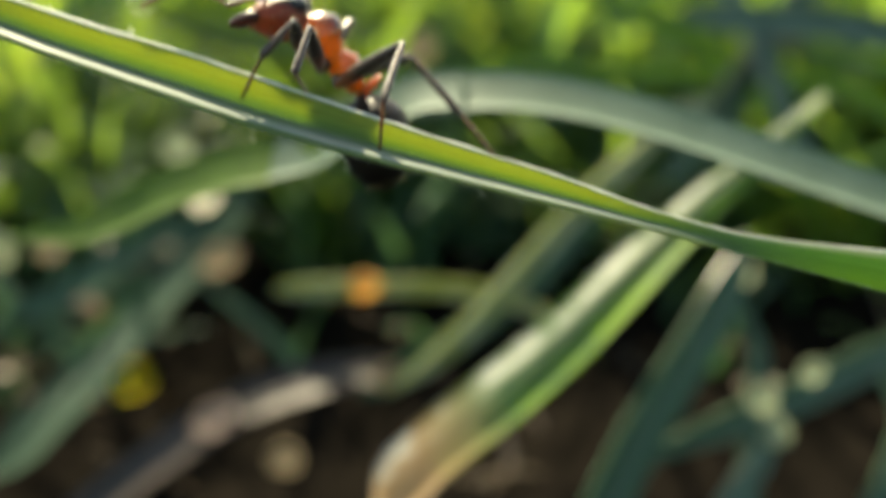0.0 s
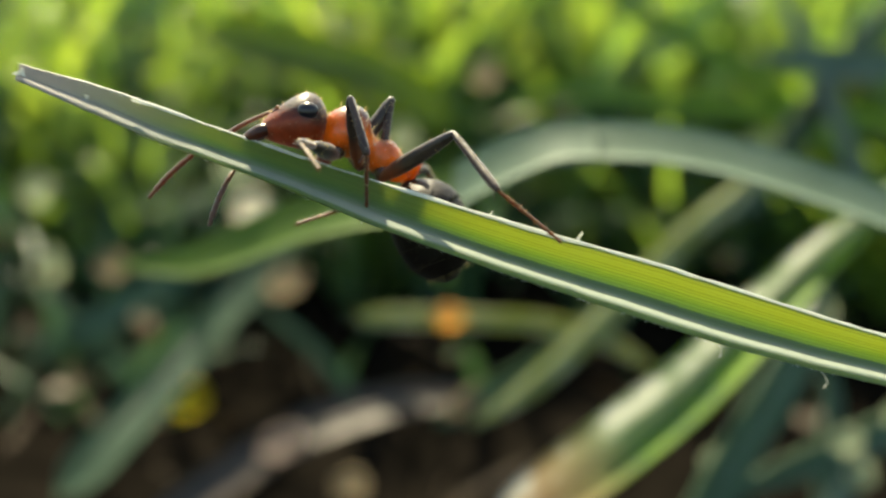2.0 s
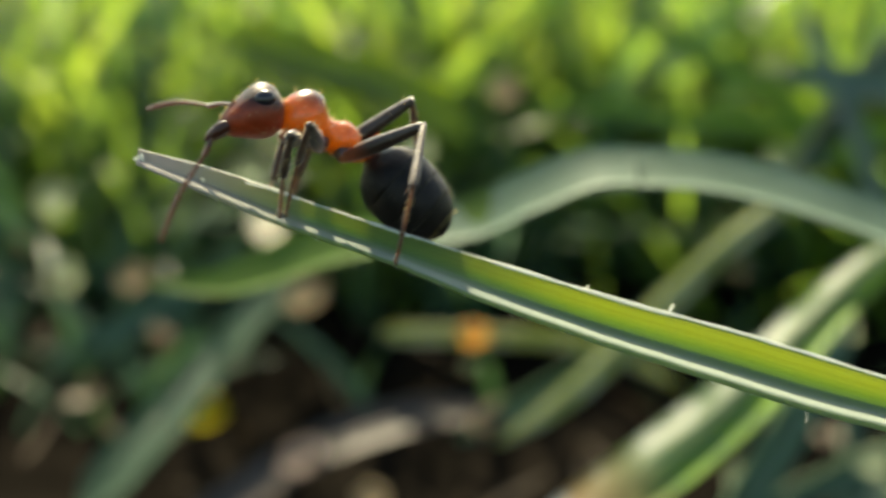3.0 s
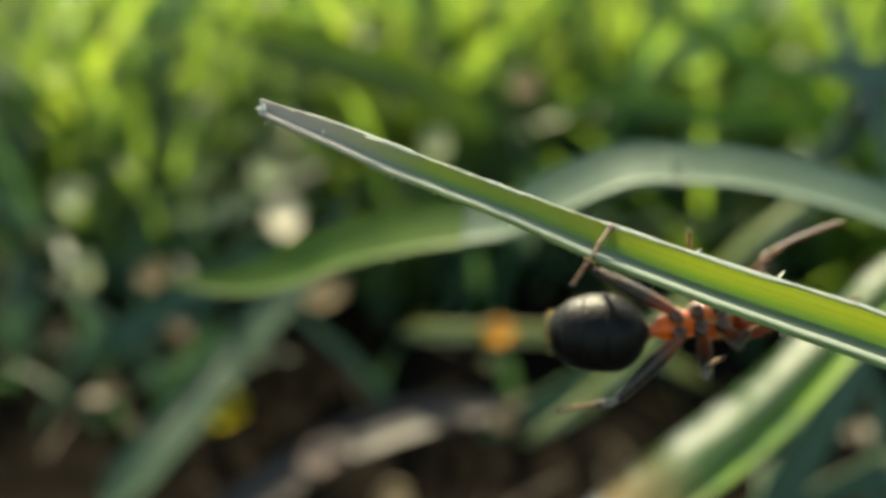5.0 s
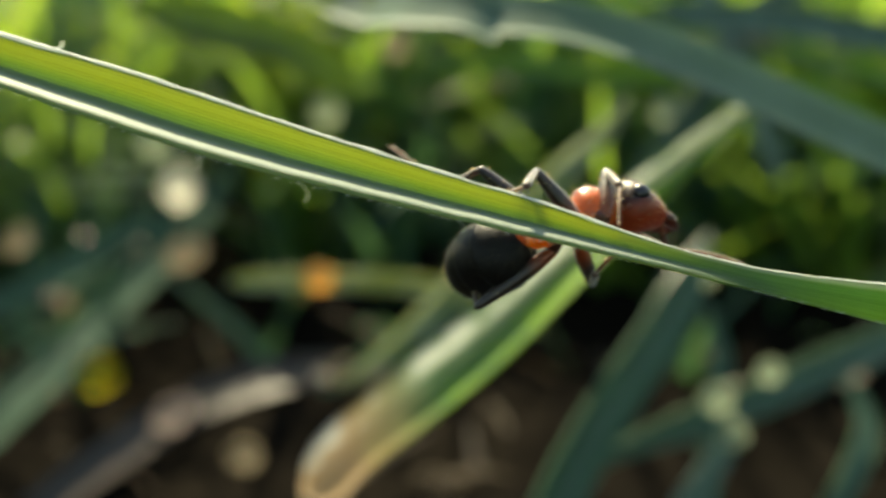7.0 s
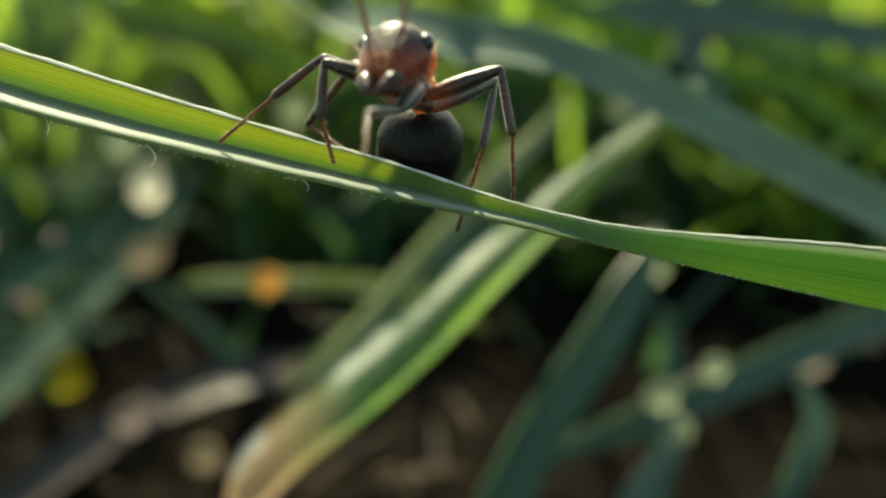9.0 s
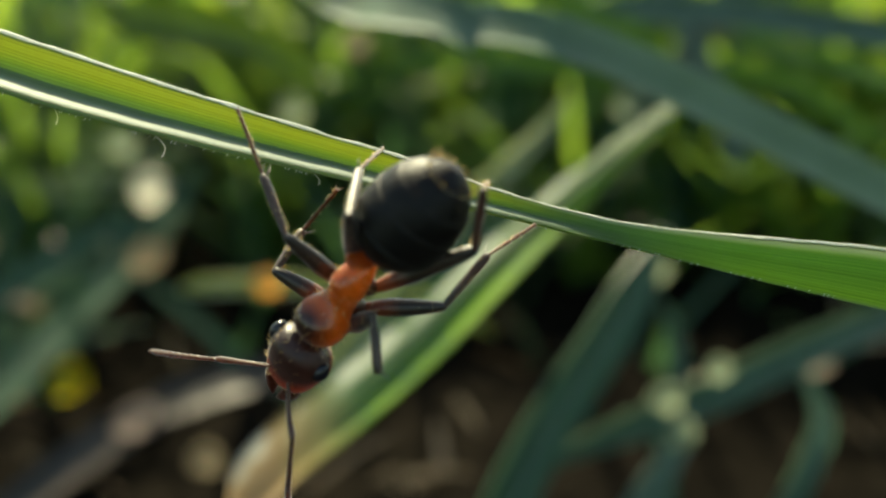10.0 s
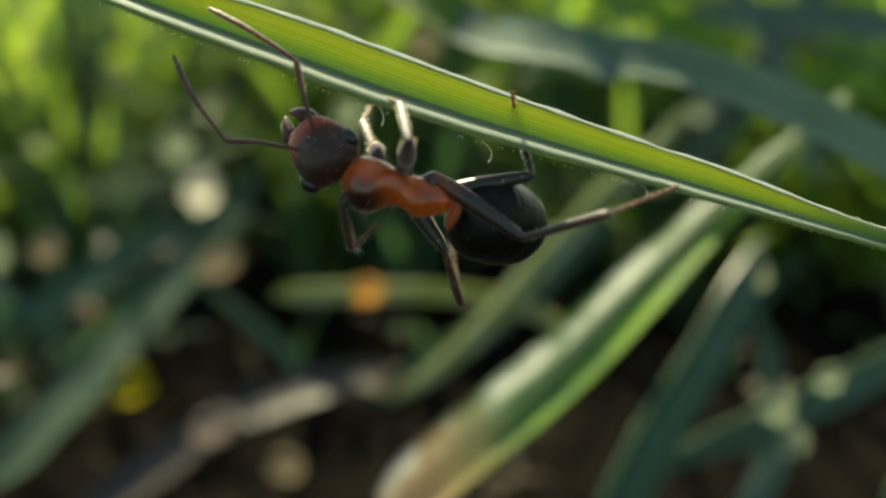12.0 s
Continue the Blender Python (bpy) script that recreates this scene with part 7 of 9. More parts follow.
    walk(ANT["rf_femur"], jointed([
        (0, 0.85, -0.44, -0.56, 0, -32, -60), (0.3, 0.85, -0.44, -0.56, 0, -32, -60), (0.37, 0.85, -0.44, -0.56, 2, -8, -65), (0.43, 0.85, -0.44, -0.56, 1, 16, -69), (0.5, 0.85, -0.44, -0.56, -1, 39, -75),
        (0.67, 0.85, -0.44, -0.56, -12, 30, -93), (0.83, 0.85, -0.44, -0.56, -18, 19, -108), (1, 0.85, -0.44, -0.56, -21, 7, -122), (1.25, 0.85, -0.44, -0.56, -22, 18, -125), (1.5, 0.85, -0.44, -0.56, -23, 28, -129),
        (1.67, 0.85, -0.44, -0.56, -20, 32, -122), (1.83, 0.85, -0.44, -0.56, -15, 35, -114), (2, 0.85, -0.44, -0.56, -10, 37, -105), (2.17, 0.85, -0.44, -0.56, -8, 27, -101), (2.33, 0.85, -0.44, -0.56, -7, 16, -98),
        (2.5, 0.85, -0.44, -0.56, -6, 5, -95), (2.75, 0.85, -0.44, -0.56, -7, 7, -99), (3, 0.85, -0.44, -0.56, -7, 8, -104), (3.05, 0.85, -0.44, -0.56, -5, 2, -81), (3.1, 0.85, -0.44, -0.56, -6, -5, -59),
        (3.2, 0.85, -0.44, -0.56, -6, -17, -59), (3.3, 0.85, -0.44, -0.56, -6, -26, -59), (3.4, 0.85, -0.44, -0.56, 8, -18, -94), (3.5, 0.85, -0.44, -0.56, 14, -4, -125), (3.85, 0.85, -0.44, -0.56, 7, -20, -95),
        (4.2, 0.85, -0.44, -0.56, -8, -31, -60), (4.7, 0.85, -0.44, -0.56, -8, -31, -60), (4.85, 0.85, -0.44, -0.56, -32, -47, -24), (5, 0.85, -0.44, -0.56, -67, -47, 23), (5.15, 0.85, -0.44, -0.56, -90, -32, 58),
        (5.3, 0.85, -0.44, -0.56, -98, -9, 82), (5.4, 0.85, -0.44, -0.56, -93, -29, 67), (5.5, 0.85, -0.44, -0.56, -80, -47, 45), (5.67, 0.85, -0.44, -0.56, -64, -47, 24), (5.83, 0.85, -0.44, -0.56, -50, -43, 4),
        (6, 0.85, -0.44, -0.56, -40, -36, -12), (6.13, 0.85, -0.44, -0.56, -35, -37, -20), (6.25, 0.85, -0.44, -0.56, -30, -37, -28), (6.38, 0.85, -0.44, -0.56, -25, -37, -36), (6.5, 0.85, -0.44, -0.56, -16, -69, -47),
        (7, 0.85, -0.44, -0.56, -47, -63, -14), (7.2, 0.85, -0.44, -0.56, -43, -68, -18), (7.8, 0.85, -0.44, -0.56, -18, -53, -46), (8.3, 0.85, -0.44, -0.56, -12, -44, -54), (8.55, 0.85, -0.44, -0.56, -15, -53, -50),
        (8.8, 0.85, -0.44, -0.56, -19, -63, -45), (8.9, 0.85, -0.44, -0.56, -7, -33, -61), (9, 0.85, -0.44, -0.56, -5, -3, -69), (9.1, 0.85, -0.44, -0.56, -5, -10, -62), (9.2, 0.85, -0.44, -0.56, -7, -18, -56),
        (9.4, 0.85, -0.44, -0.56, -6, -29, -59), (9.45, 0.85, -0.44, -0.56, -12, -62, -51), (9.5, 0.85, -0.44, -0.56, -132, -82, 71), (9.55, 0.85, -0.44, -0.56, 10, -81, -71), (9.6, 0.85, -0.44, -0.56, 22, -65, -84),
        (9.65, 0.85, -0.44, -0.56, 25, -49, -87), (9.7, 0.85, -0.44, -0.56, 26, -33, -88), (9.77, 0.85, -0.44, -0.56, 26, -33, -89), (9.85, 0.85, -0.44, -0.56, 27, -32, -90), (10, 0.85, -0.44, -0.56, 28, -32, -92),
        (10.16, 0.85, -0.44, -0.56, 22, -31, -81), (10.33, 0.85, -0.44, -0.56, 16, -30, -70), (10.42, 0.85, -0.44, -0.56, 7, -30, -52), (10.5, 0.85, -0.44, -0.56, -1, -28, -35), (10.62, 0.85, -0.44, -0.56, -6, -41, -26),
        (10.75, 0.85, -0.44, -0.56, -16, -53, -13), (10.88, 0.85, -0.44, -0.56, -34, -62, 9), (11, 0.85, -0.44, -0.56, -65, -66, 43), (11.25, 0.85, -0.44, -0.56, -66, -73, 44), (11.5, 0.85, -0.44, -0.56, -70, -80, 48),
        (11.62, 0.85, -0.44, -0.56, -85, -49, 64), (11.75, 0.85, -0.44, -0.56, -87, -18, 67), (11.88, 0.85, -0.44, -0.56, -87, 13, 69), (12, 0.85, -0.44, -0.56, -86, 44, 71),
    ]))
    walk(ANT["rf_tibia"], jointed([
        (0, 1.59, -1.73, 0.37, 0, 45, -57), (0.3, 1.59, -1.73, 0.37, 0, 45, -57), (0.37, 1.58, -2.01, -0.32, 14, 81, -42), (0.43, 1.45, -2.01, -1.04, 170, 62, 115), (0.5, 1.2, -1.75, -1.66, 173, 26, 119),
        (0.67, 0.77, -1.95, -1.44, -172, 41, 146), (0.83, 0.34, -2.01, -1.13, -145, 47, -176), (1, -0.07, -1.91, -0.77, -119, 40, -140), (1.25, -0.1, -1.8, -1.1, -146, 61, -173), (1.5, -0.12, -1.64, -1.38, 156, 63, 122),
        (1.67, 0.06, -1.7, -1.49, 175, 53, 145), (1.83, 0.27, -1.75, -1.56, -174, 41, 159), (2, 0.49, -1.79, -1.61, -169, 28, 168), (2.17, 0.55, -1.97, -1.35, -163, 33, -180), (2.33, 0.62, -2.11, -1.04, -155, 38, -166),
        (2.5, 0.7, -2.18, -0.71, -146, 40, -151), (2.75, 0.58, -2.16, -0.77, -158, 63, -166), (3, 0.43, -2.12, -0.8, 137, 78, 126), (3.05, 1.12, -2.17, -0.62, 135, 78, 124), (3.1, 1.75, -1.93, -0.41, 133, 77, 122),
        (3.2, 1.71, -1.87, -0.05, -60, 82, -71), (3.3, 1.66, -1.79, 0.21, -52, 61, -63), (3.4, 0.73, -2.1, -0.02, -15, 43, -17), (3.5, -0.15, -1.87, -0.44, -4, 16, 4), (3.85, 0.71, -2.08, 0.04, -16, 35, -22),
        (4.2, 1.6, -1.74, 0.34, -40, 46, -58), (4.7, 1.6, -1.74, 0.34, -39, 46, -57), (4.85, 1.94, -0.93, 0.72, -44, 38, -65), (5, 1.95, 0.03, 0.72, -48, 30, -72), (5.15, 1.64, 0.82, 0.37, -50, 22, -77),
        (5.3, 1.09, 1.27, -0.29, -52, 14, -82), (5.4, 1.45, 0.97, 0.29, -61, 38, -102), (5.5, 1.69, 0.4, 0.72, -89, 55, -139), (5.67, 1.94, 0.05, 0.72, -65, 31, -106), (5.83, 2.13, -0.35, 0.63, -60, 2, -87),
        (6, 2.23, -0.73, 0.47, -63, -27, -70), (6.13, 2.16, -0.92, 0.49, -61, 1, -80), (6.25, 2.08, -1.1, 0.49, -64, 29, -92), (6.38, 1.98, -1.26, 0.49, -77, 55, -111), (6.5, 1.28, -0.9, 1.07, -71, 68, -104),
        (7, 1.62, -0.63, 1, -77, 60, -110), (7.2, 1.47, -0.64, 1.06, -64, 55, -95), (7.8, 1.58, -1.2, 0.84, -45, 53, -72), (8.3, 1.59, -1.46, 0.66, -39, 50, -64), (8.55, 1.53, -1.25, 0.84, -71, 42, -108),
        (8.8, 1.41, -1, 1, -87, 23, -137), (8.9, 1.56, -1.72, 0.39, -96, 47, -151), (9, 1.48, -2.07, -0.47, -125, 68, 175), (9.1, 1.66, -1.96, -0.26, -68, 61, -123), (9.2, 1.78, -1.82, -0.02, -48, 40, -97),
        (9.4, 1.64, -1.75, 0.29, -36, 41, -79), (9.45, 1.37, -1.08, 0.99, -23, 43, -60), (9.5, 0.93, -0.21, 1.17, -10, 42, -41), (9.55, 0.94, -0.7, 1.17, -15, 37, -48), (9.6, 0.93, -1.18, 1.03, -18, 32, -54),
        (9.65, 0.91, -1.59, 0.76, -20, 27, -59), (9.7, 0.9, -1.91, 0.39, -23, 22, -64), (9.77, 0.88, -1.91, 0.39, -28, 34, -76), (9.85, 0.85, -1.92, 0.37, -38, 44, -92), (10, 0.8, -1.92, 0.37, -74, 53, -138),
        (10.16, 1.08, -1.92, 0.34, -32, 71, -92), (10.33, 1.37, -1.86, 0.31, 34, 63, -22), (10.42, 1.78, -1.63, 0.31, 105, 84, 51), (10.5, 2.12, -1.33, 0.26, -172, 64, 135), (10.62, 2.04, -1.02, 0.59, -90, 74, -139),
        (10.75, 1.88, -0.68, 0.84, -49, 51, -94), (10.88, 1.66, -0.31, 0.99, -41, 23, -82), (11, 1.37, 0.05, 1.04, -40, -5, -75), (11.25, 1.22, -0.08, 1.11, -39, 29, -70), (11.5, 1.05, -0.21, 1.16, -31, 63, -59),
        (11.62, 1.35, 0.59, 0.76, -10, 67, -36), (11.75, 1.5, 1.09, -0.02, 15, 67, -9), (11.88, 1.46, 1.15, -0.95, 36, 63, 14), (12, 1.26, 0.75, -1.78, 49, 56, 29),
    ]))
    walk(ANT["rf_tarsus"], jointed([
        (0, 2.15, -2.59, -0.66, 0, 40, -23), (0.3, 2.15, -2.59, -0.66, 0, 40, -23), (0.37, 1.75, -2.16, -1.75, 35, 66, 19), (0.43, 1.17, -1.39, -2.32, 107, 59, 98), (0.5, 0.57, -0.61, -2.3, 127, 29, 125),
        (0.67, -0.14, -1.34, -2.39, 138, 41, 144), (0.83, -0.65, -2.08, -2.19, 156, 48, 169), (1, -0.92, -2.63, -1.71, 178, 49, -162), (1.25, -0.8, -1.89, -2.37, 178, 45, -162), (1.5, -0.47, -1.08, -2.67, 178, 41, -162),
        (1.67, -0.65, -1.2, -2.65, 150, 75, 167), (1.83, -0.75, -1.36, -2.52, 34, 64, 48), (2, -0.76, -1.52, -2.29, 23, 29, 33), (2.17, -0.66, -1.97, -2.14, 36, 51, 54), (2.33, -0.49, -2.38, -1.94, 75, 64, 99),
        (2.5, -0.27, -2.72, -1.64, 121, 56, 151), (2.75, -0.06, -2.31, -2.07, 85, 52, 107), (3, 0.25, -1.88, -2.22, 64, 36, 78), (3.05, 0.96, -1.92, -2.04, 70, 44, 87), (3.1, 1.58, -1.66, -1.82, 80, 52, 100),
        (3.2, 1.78, -2.07, -1.48, 58, 55, 73), (3.3, 1.98, -2.41, -1.06, 18, 58, 26), (3.4, 1.75, -2.41, -1.01, 14, 34, 21), (3.5, 1.24, -1.77, -0.84, 13, 9, 18), (3.85, 1.81, -2.52, -0.79, 9, 28, 4),
        (4.2, 2.13, -2.59, -0.7, -4, 45, -17), (4.7, 2.15, -2.58, -0.7, -5, 43, -19), (4.85, 2.42, -1.96, -0.17, -13, 52, -29), (5, 2.34, -1.17, -0.01, -24, 60, -42), (5.15, 1.94, -0.49, -0.18, -42, 66, -63),
        (5.3, 1.29, -0.12, -0.64, -69, 68, -92), (5.4, 1.21, -0.15, -0.6, -101, 65, -127), (5.5, 1.07, -0.14, -0.47, -121, 55, -150), (5.67, 1.6, -1.15, -0.03, -109, 61, -135), (5.83, 2.2, -1.8, 0.58, -90, 65, -114),
        (6, 2.68, -1.95, 1.13, -67, 66, -89), (6.13, 2.42, -2.35, 0.47, -82, 75, -105), (6.25, 2.04, -2.36, -0.21, -127, 81, -151), (6.38, 1.68, -2.04, -0.69, 178, 77, 154), (6.5, 1.15, -1.43, -0.27, -163, 59, 174),
        (7, 1.37, -1.31, -0.26, -145, 61, -165), (7.2, 1.4, -1.47, -0.13, -145, 56, -165), (7.8, 1.85, -2.03, -0.32, -72, 75, -88), (8.3, 2, -2.3, -0.46, -28, 63, -41), (8.55, 1.19, -2.27, -0.13, -113, 72, -131),
        (8.8, 0.44, -1.91, 0.43, -149, 45, -171), (8.9, 0.7, -2.2, -0.67, -152, 34, -177), (9, 0.94, -2.02, -1.81, -155, 22, 178), (9.1, 1.28, -2.55, -1.52, -137, 42, -150), (9.2, 1.65, -2.92, -0.95, -104, 47, -104),
        (9.4, 1.85, -2.83, -0.66, -92, 39, -86), (9.45, 1.9, -2, -0, -78, 44, -66), (9.5, 1.74, -0.92, 0.2, -64, 45, -45), (9.55, 1.71, -1.56, 0.3, -27, 58, 1), (9.6, 1.65, -2.17, 0.26, 15, 49, 52),
        (9.65, 1.58, -2.69, 0.1, 33, 27, 79), (9.7, 1.49, -3.12, -0.15, 37, 1, 97), (9.77, 1.17, -3.07, -0.42, 38, 3, 116), (9.85, 0.81, -2.97, -0.64, 39, 4, 135), (10, 0.15, -2.51, -0.79, 42, 5, 173),
        (10.16, 1.07, -2.39, -1.03, 42, 23, 173), (10.33, 1.98, -2.11, -0.98, 43, 40, 174), (10.42, 1.88, -1.52, -1.13, 32, 53, 159), (10.5, 1.67, -0.88, -1.04, 9, 62, 132), (10.62, 1.74, -1.28, -0.81, -6, 61, 115),
        (10.75, 1.81, -1.59, -0.29, -20, 58, 99), (10.88, 1.85, -1.63, 0.42, -30, 54, 87), (11, 1.74, -1.35, 1.17, -38, 49, 77), (11.25, 1.65, -1.28, 0.41, -26, 53, 92), (11.5, 1.39, -0.78, -0.13, -12, 55, 109),
        (11.62, 1.81, 0.26, -0.57, -18, 57, 102), (11.75, 2.06, 1, -1.35, -25, 58, 94), (11.88, 2.1, 1.31, -2.25, -32, 59, 86), (12, 1.97, 1.14, -2.98, -39, 59, 78),
    ]))
    walk(ANT["rm_femur"], jointed([
        (0, 0.05, -0.44, -0.54, 0, -39, -94), (0.25, 0.05, -0.44, -0.54, 14, -33, -118), (0.5, 0.05, -0.44, -0.54, 24, -24, -139), (0.75, 0.05, -0.44, -0.54, 29, -30, -150), (1, 0.05, -0.44, -0.54, 37, -36, -163),
        (1.12, 0.05, -0.44, -0.54, 26, -42, -146), (1.31, 0.05, -0.44, -0.54, 12, -29, -123), (1.5, 0.05, -0.44, -0.54, 6, -12, -106), (1.75, 0.05, -0.44, -0.54, 8, -48, -109), (2, 0.05, -0.44, -0.54, 37, -83, -140),
        (2.5, 0.05, -0.44, -0.54, 50, -66, -153), (2.75, 0.05, -0.44, -0.54, 24, -38, -121), (3, 0.05, -0.44, -0.54, 19, -7, -108), (3.2, 0.05, -0.44, -0.54, 15, -43, -99), (3.3, 0.05, -0.44, -0.54, 13, -42, -97),
        (3.37, 0.05, -0.44, -0.54, 21, -30, -110), (3.43, 0.05, -0.44, -0.54, 25, -17, -121), (3.46, 0.05, -0.44, -0.54, 27, -10, -127), (3.5, 0.05, -0.44, -0.54, 27, -3, -132), (3.72, 0.05, -0.44, -0.54, 24, -21, -115),
        (3.95, 0.05, -0.44, -0.54, 13, -37, -94), (4.2, 0.05, -0.44, -0.54, 13, -40, -94), (4.7, 0.05, -0.44, -0.54, 13, -41, -94), (4.85, 0.05, -0.44, -0.54, -12, -65, -63), (5, 0.05, -0.44, -0.54, -85, -67, 15),
        (5.15, 0.05, -0.44, -0.54, -114, -43, 49), (5.3, 0.05, -0.44, -0.54, -121, -16, 63), (5.5, 0.05, -0.44, -0.54, -125, -9, 83), (5.62, 0.05, -0.44, -0.54, -122, -31, 73), (5.75, 0.05, -0.44, -0.54, -112, -52, 58),
        (5.88, 0.05, -0.44, -0.54, -128, -27, 83), (6, 0.05, -0.44, -0.54, -132, 0, 98), (6.08, 0.05, -0.44, -0.54, -136, -26, 117), (6.17, 0.05, -0.44, -0.54, -154, -49, 146), (6.24, 0.05, -0.44, -0.54, -176, -44, 175),
        (6.3, 0.05, -0.44, -0.54, 170, -33, -162), (6.37, 0.05, -0.44, -0.54, 163, -19, -146), (6.43, 0.05, -0.44, -0.54, 160, -4, -131), (6.5, 0.05, -0.44, -0.54, 161, 12, -118), (6.75, 0.05, -0.44, -0.54, 161, -13, -121),
        (7, 0.05, -0.44, -0.54, 162, -37, -124), (7.2, 0.05, -0.44, -0.54, 162, -37, -124), (7.35, 0.05, -0.44, -0.54, 160, -32, -121), (7.5, 0.05, -0.44, -0.54, 159, -26, -119), (7.8, 0.05, -0.44, -0.54, 156, -29, -113),
        (8.3, 0.05, -0.44, -0.54, 153, -34, -106), (8.8, 0.05, -0.44, -0.54, 142, -58, -91), (8.9, 0.05, -0.44, -0.54, 130, -36, -75), (9, 0.05, -0.44, -0.54, 126, -12, -66), (9.07, 0.05, -0.44, -0.54, 129, -20, -75),
        (9.13, 0.05, -0.44, -0.54, 132, -27, -84), (9.2, 0.05, -0.44, -0.54, 137, -33, -94), (9.27, 0.05, -0.44, -0.54, 138, -46, -96), (9.35, 0.05, -0.44, -0.54, 142, -59, -100), (9.43, 0.05, -0.44, -0.54, 149, -72, -108),
        (9.5, 0.05, -0.44, -0.54, -172, -83, -148), (9.75, 0.05, -0.44, -0.54, 166, -62, -125), (10, 0.05, -0.44, -0.54, 164, -41, -122), (10.25, 0.05, -0.44, -0.54, 162, -47, -120), (10.38, 0.05, -0.44, -0.54, 131, -41, -76),
        (10.5, 0.05, -0.44, -0.54, 114, -23, -45), (10.75, 0.05, -0.44, -0.54, 125, -33, -68), (11, 0.05, -0.44, -0.54, 141, -39, -95), (11.25, 0.05, -0.44, -0.54, 129, -13, -68), (11.5, 0.05, -0.44, -0.54, 129, 16, -46),
        (11.75, 0.05, -0.44, -0.54, 127, -6, -68), (12, 0.05, -0.44, -0.54, 134, -27, -91),
    ]))
    walk(ANT["rm_tibia"], jointed([
        (0, -0.07, -2.11, 0.81, 0, 53, -94), (0.25, -0.8, -2.03, 0.63, -19, 48, -119), (0.5, -1.43, -1.73, 0.33, -33, 39, -138), (0.75, -1.56, -1.37, 0.53, -17, 35, -113), (1, -1.61, -0.95, 0.72, -6, 26, -91),
        (1.12, -1.27, -1.33, 0.9, -10, 47, -97), (1.31, -0.97, -2.02, 0.5, -31, 48, -126), (1.5, -0.53, -2.46, -0.09, -50, 43, -152), (1.75, -0.42, -1.8, 1.06, -76, 61, 176), (2, -0.15, -0.61, 1.59, -129, 63, 117),
        (2.5, -0.73, -0.84, 1.42, -108, 78, 139), (2.75, -0.82, -1.89, 0.78, -29, 79, -141), (3, -0.61, -2.47, -0.28, 0, 67, -111), (3.2, -0.2, -1.99, 0.93, 15, 60, -94), (3.3, -0.14, -2.03, 0.9, 15, 57, -94),
        (3.37, -0.59, -2.19, 0.53, 46, 46, -55), (3.43, -1.01, -2.2, 0.09, 60, 27, -33), (3.46, -1.22, -2.13, -0.17, 72, 31, -7), (3.5, -1.39, -2.04, -0.43, 86, 30, 20), (3.72, -0.8, -2.26, 0.23, 74, 60, 4),
        (3.95, -0.07, -2.15, 0.75, -7, 76, -81), (4.2, -0.06, -2.08, 0.84, -14, 64, -89), (4.7, -0.06, -2.06, 0.87, -16, 56, -91), (4.85, 0.46, -1.25, 1.41, -22, 48, -99), (5, 0.86, -0.22, 1.44, -26, 39, -104),
        (5.15, 1.08, 0.75, 0.93, -28, 29, -108), (5.3, 0.99, 1.4, 0.05, -29, 20, -111), (5.5, 0.31, 1.67, -0.2, -20, 23, -85), (5.62, 0.59, 1.32, 0.57, -26, 39, -98), (5.75, 0.75, 0.68, 1.15, -41, 52, -118),
        (5.88, 0.28, 1.46, 0.44, -24, 39, -94), (6, -0.25, 1.69, -0.54, -15, 23, -77), (6.08, -0.83, 1.28, 0.4, -11, 36, -69), (6.17, -1.12, 0.35, 1.08, -3, 48, -57), (6.24, -1.49, -0.31, 0.95, -19, 50, -78),
        (6.3, -1.66, -1, 0.63, -34, 48, -99), (6.37, -1.64, -1.58, 0.16, -48, 43, -118), (6.43, -1.36, -2.06, -0.39, -58, 35, -133), (6.5, -0.94, -2.3, -0.99, -64, 26, -145), (6.75, -1.03, -2.24, -0.06, -61, 35, -140),
        (7, -0.91, -1.86, 0.75, -57, 44, -134), (7.2, -0.91, -1.86, 0.75, -57, 44, -134), (7.35, -0.89, -2, 0.6, -35, 43, -102), (7.5, -0.89, -2.13, 0.4, -17, 34, -74), (7.8, -0.68, -2.17, 0.5, -16, 39, -72),
        (8.3, -0.44, -2.15, 0.66, -15, 46, -71), (8.8, 0.03, -1.58, 1.28, -20, 40, -78), (8.9, 0.5, -2.12, 0.72, -30, 40, -93), (9, 0.91, -2.36, -0.09, -40, 39, -109), (9.07, 0.57, -2.39, 0.2, -45, 50, -116),
        (9.13, 0.25, -2.35, 0.44, -54, 61, -127), (9.2, -0.08, -2.24, 0.63, -74, 70, -149), (9.27, -0.11, -1.93, 1.01, -64, 40, -137), (9.35, -0.14, -1.53, 1.3, -62, 10, -133), (9.43, -0.16, -1.07, 1.5, -63, -20, -130),
        (9.5, -0.17, -0.58, 1.59, -66, -50, -125), (9.75, -0.53, -1.27, 1.36, -73, -21, -113), (10, -0.81, -1.82, 0.87, -74, 9, -106), (10.25, -0.68, -1.71, 1.03, -65, 31, -83), (10.38, 0.44, -2.01, 0.87, -77, 63, -98),
        (10.5, 1.45, -1.84, 0.3, -176, 77, 160), (10.75, 0.73, -2.11, 0.63, 106, 79, 81), (11, -0.1, -2.1, 0.81, 73, 67, 46), (11.25, 0.83, -2.38, -0.06, 92, 62, 67), (11.5, 1.49, -1.93, -1.13, 104, 55, 81),
        (11.75, 0.85, -2.42, -0.32, 86, 61, 60), (12, 0.02, -2.36, 0.44, 62, 62, 33),
    ]))
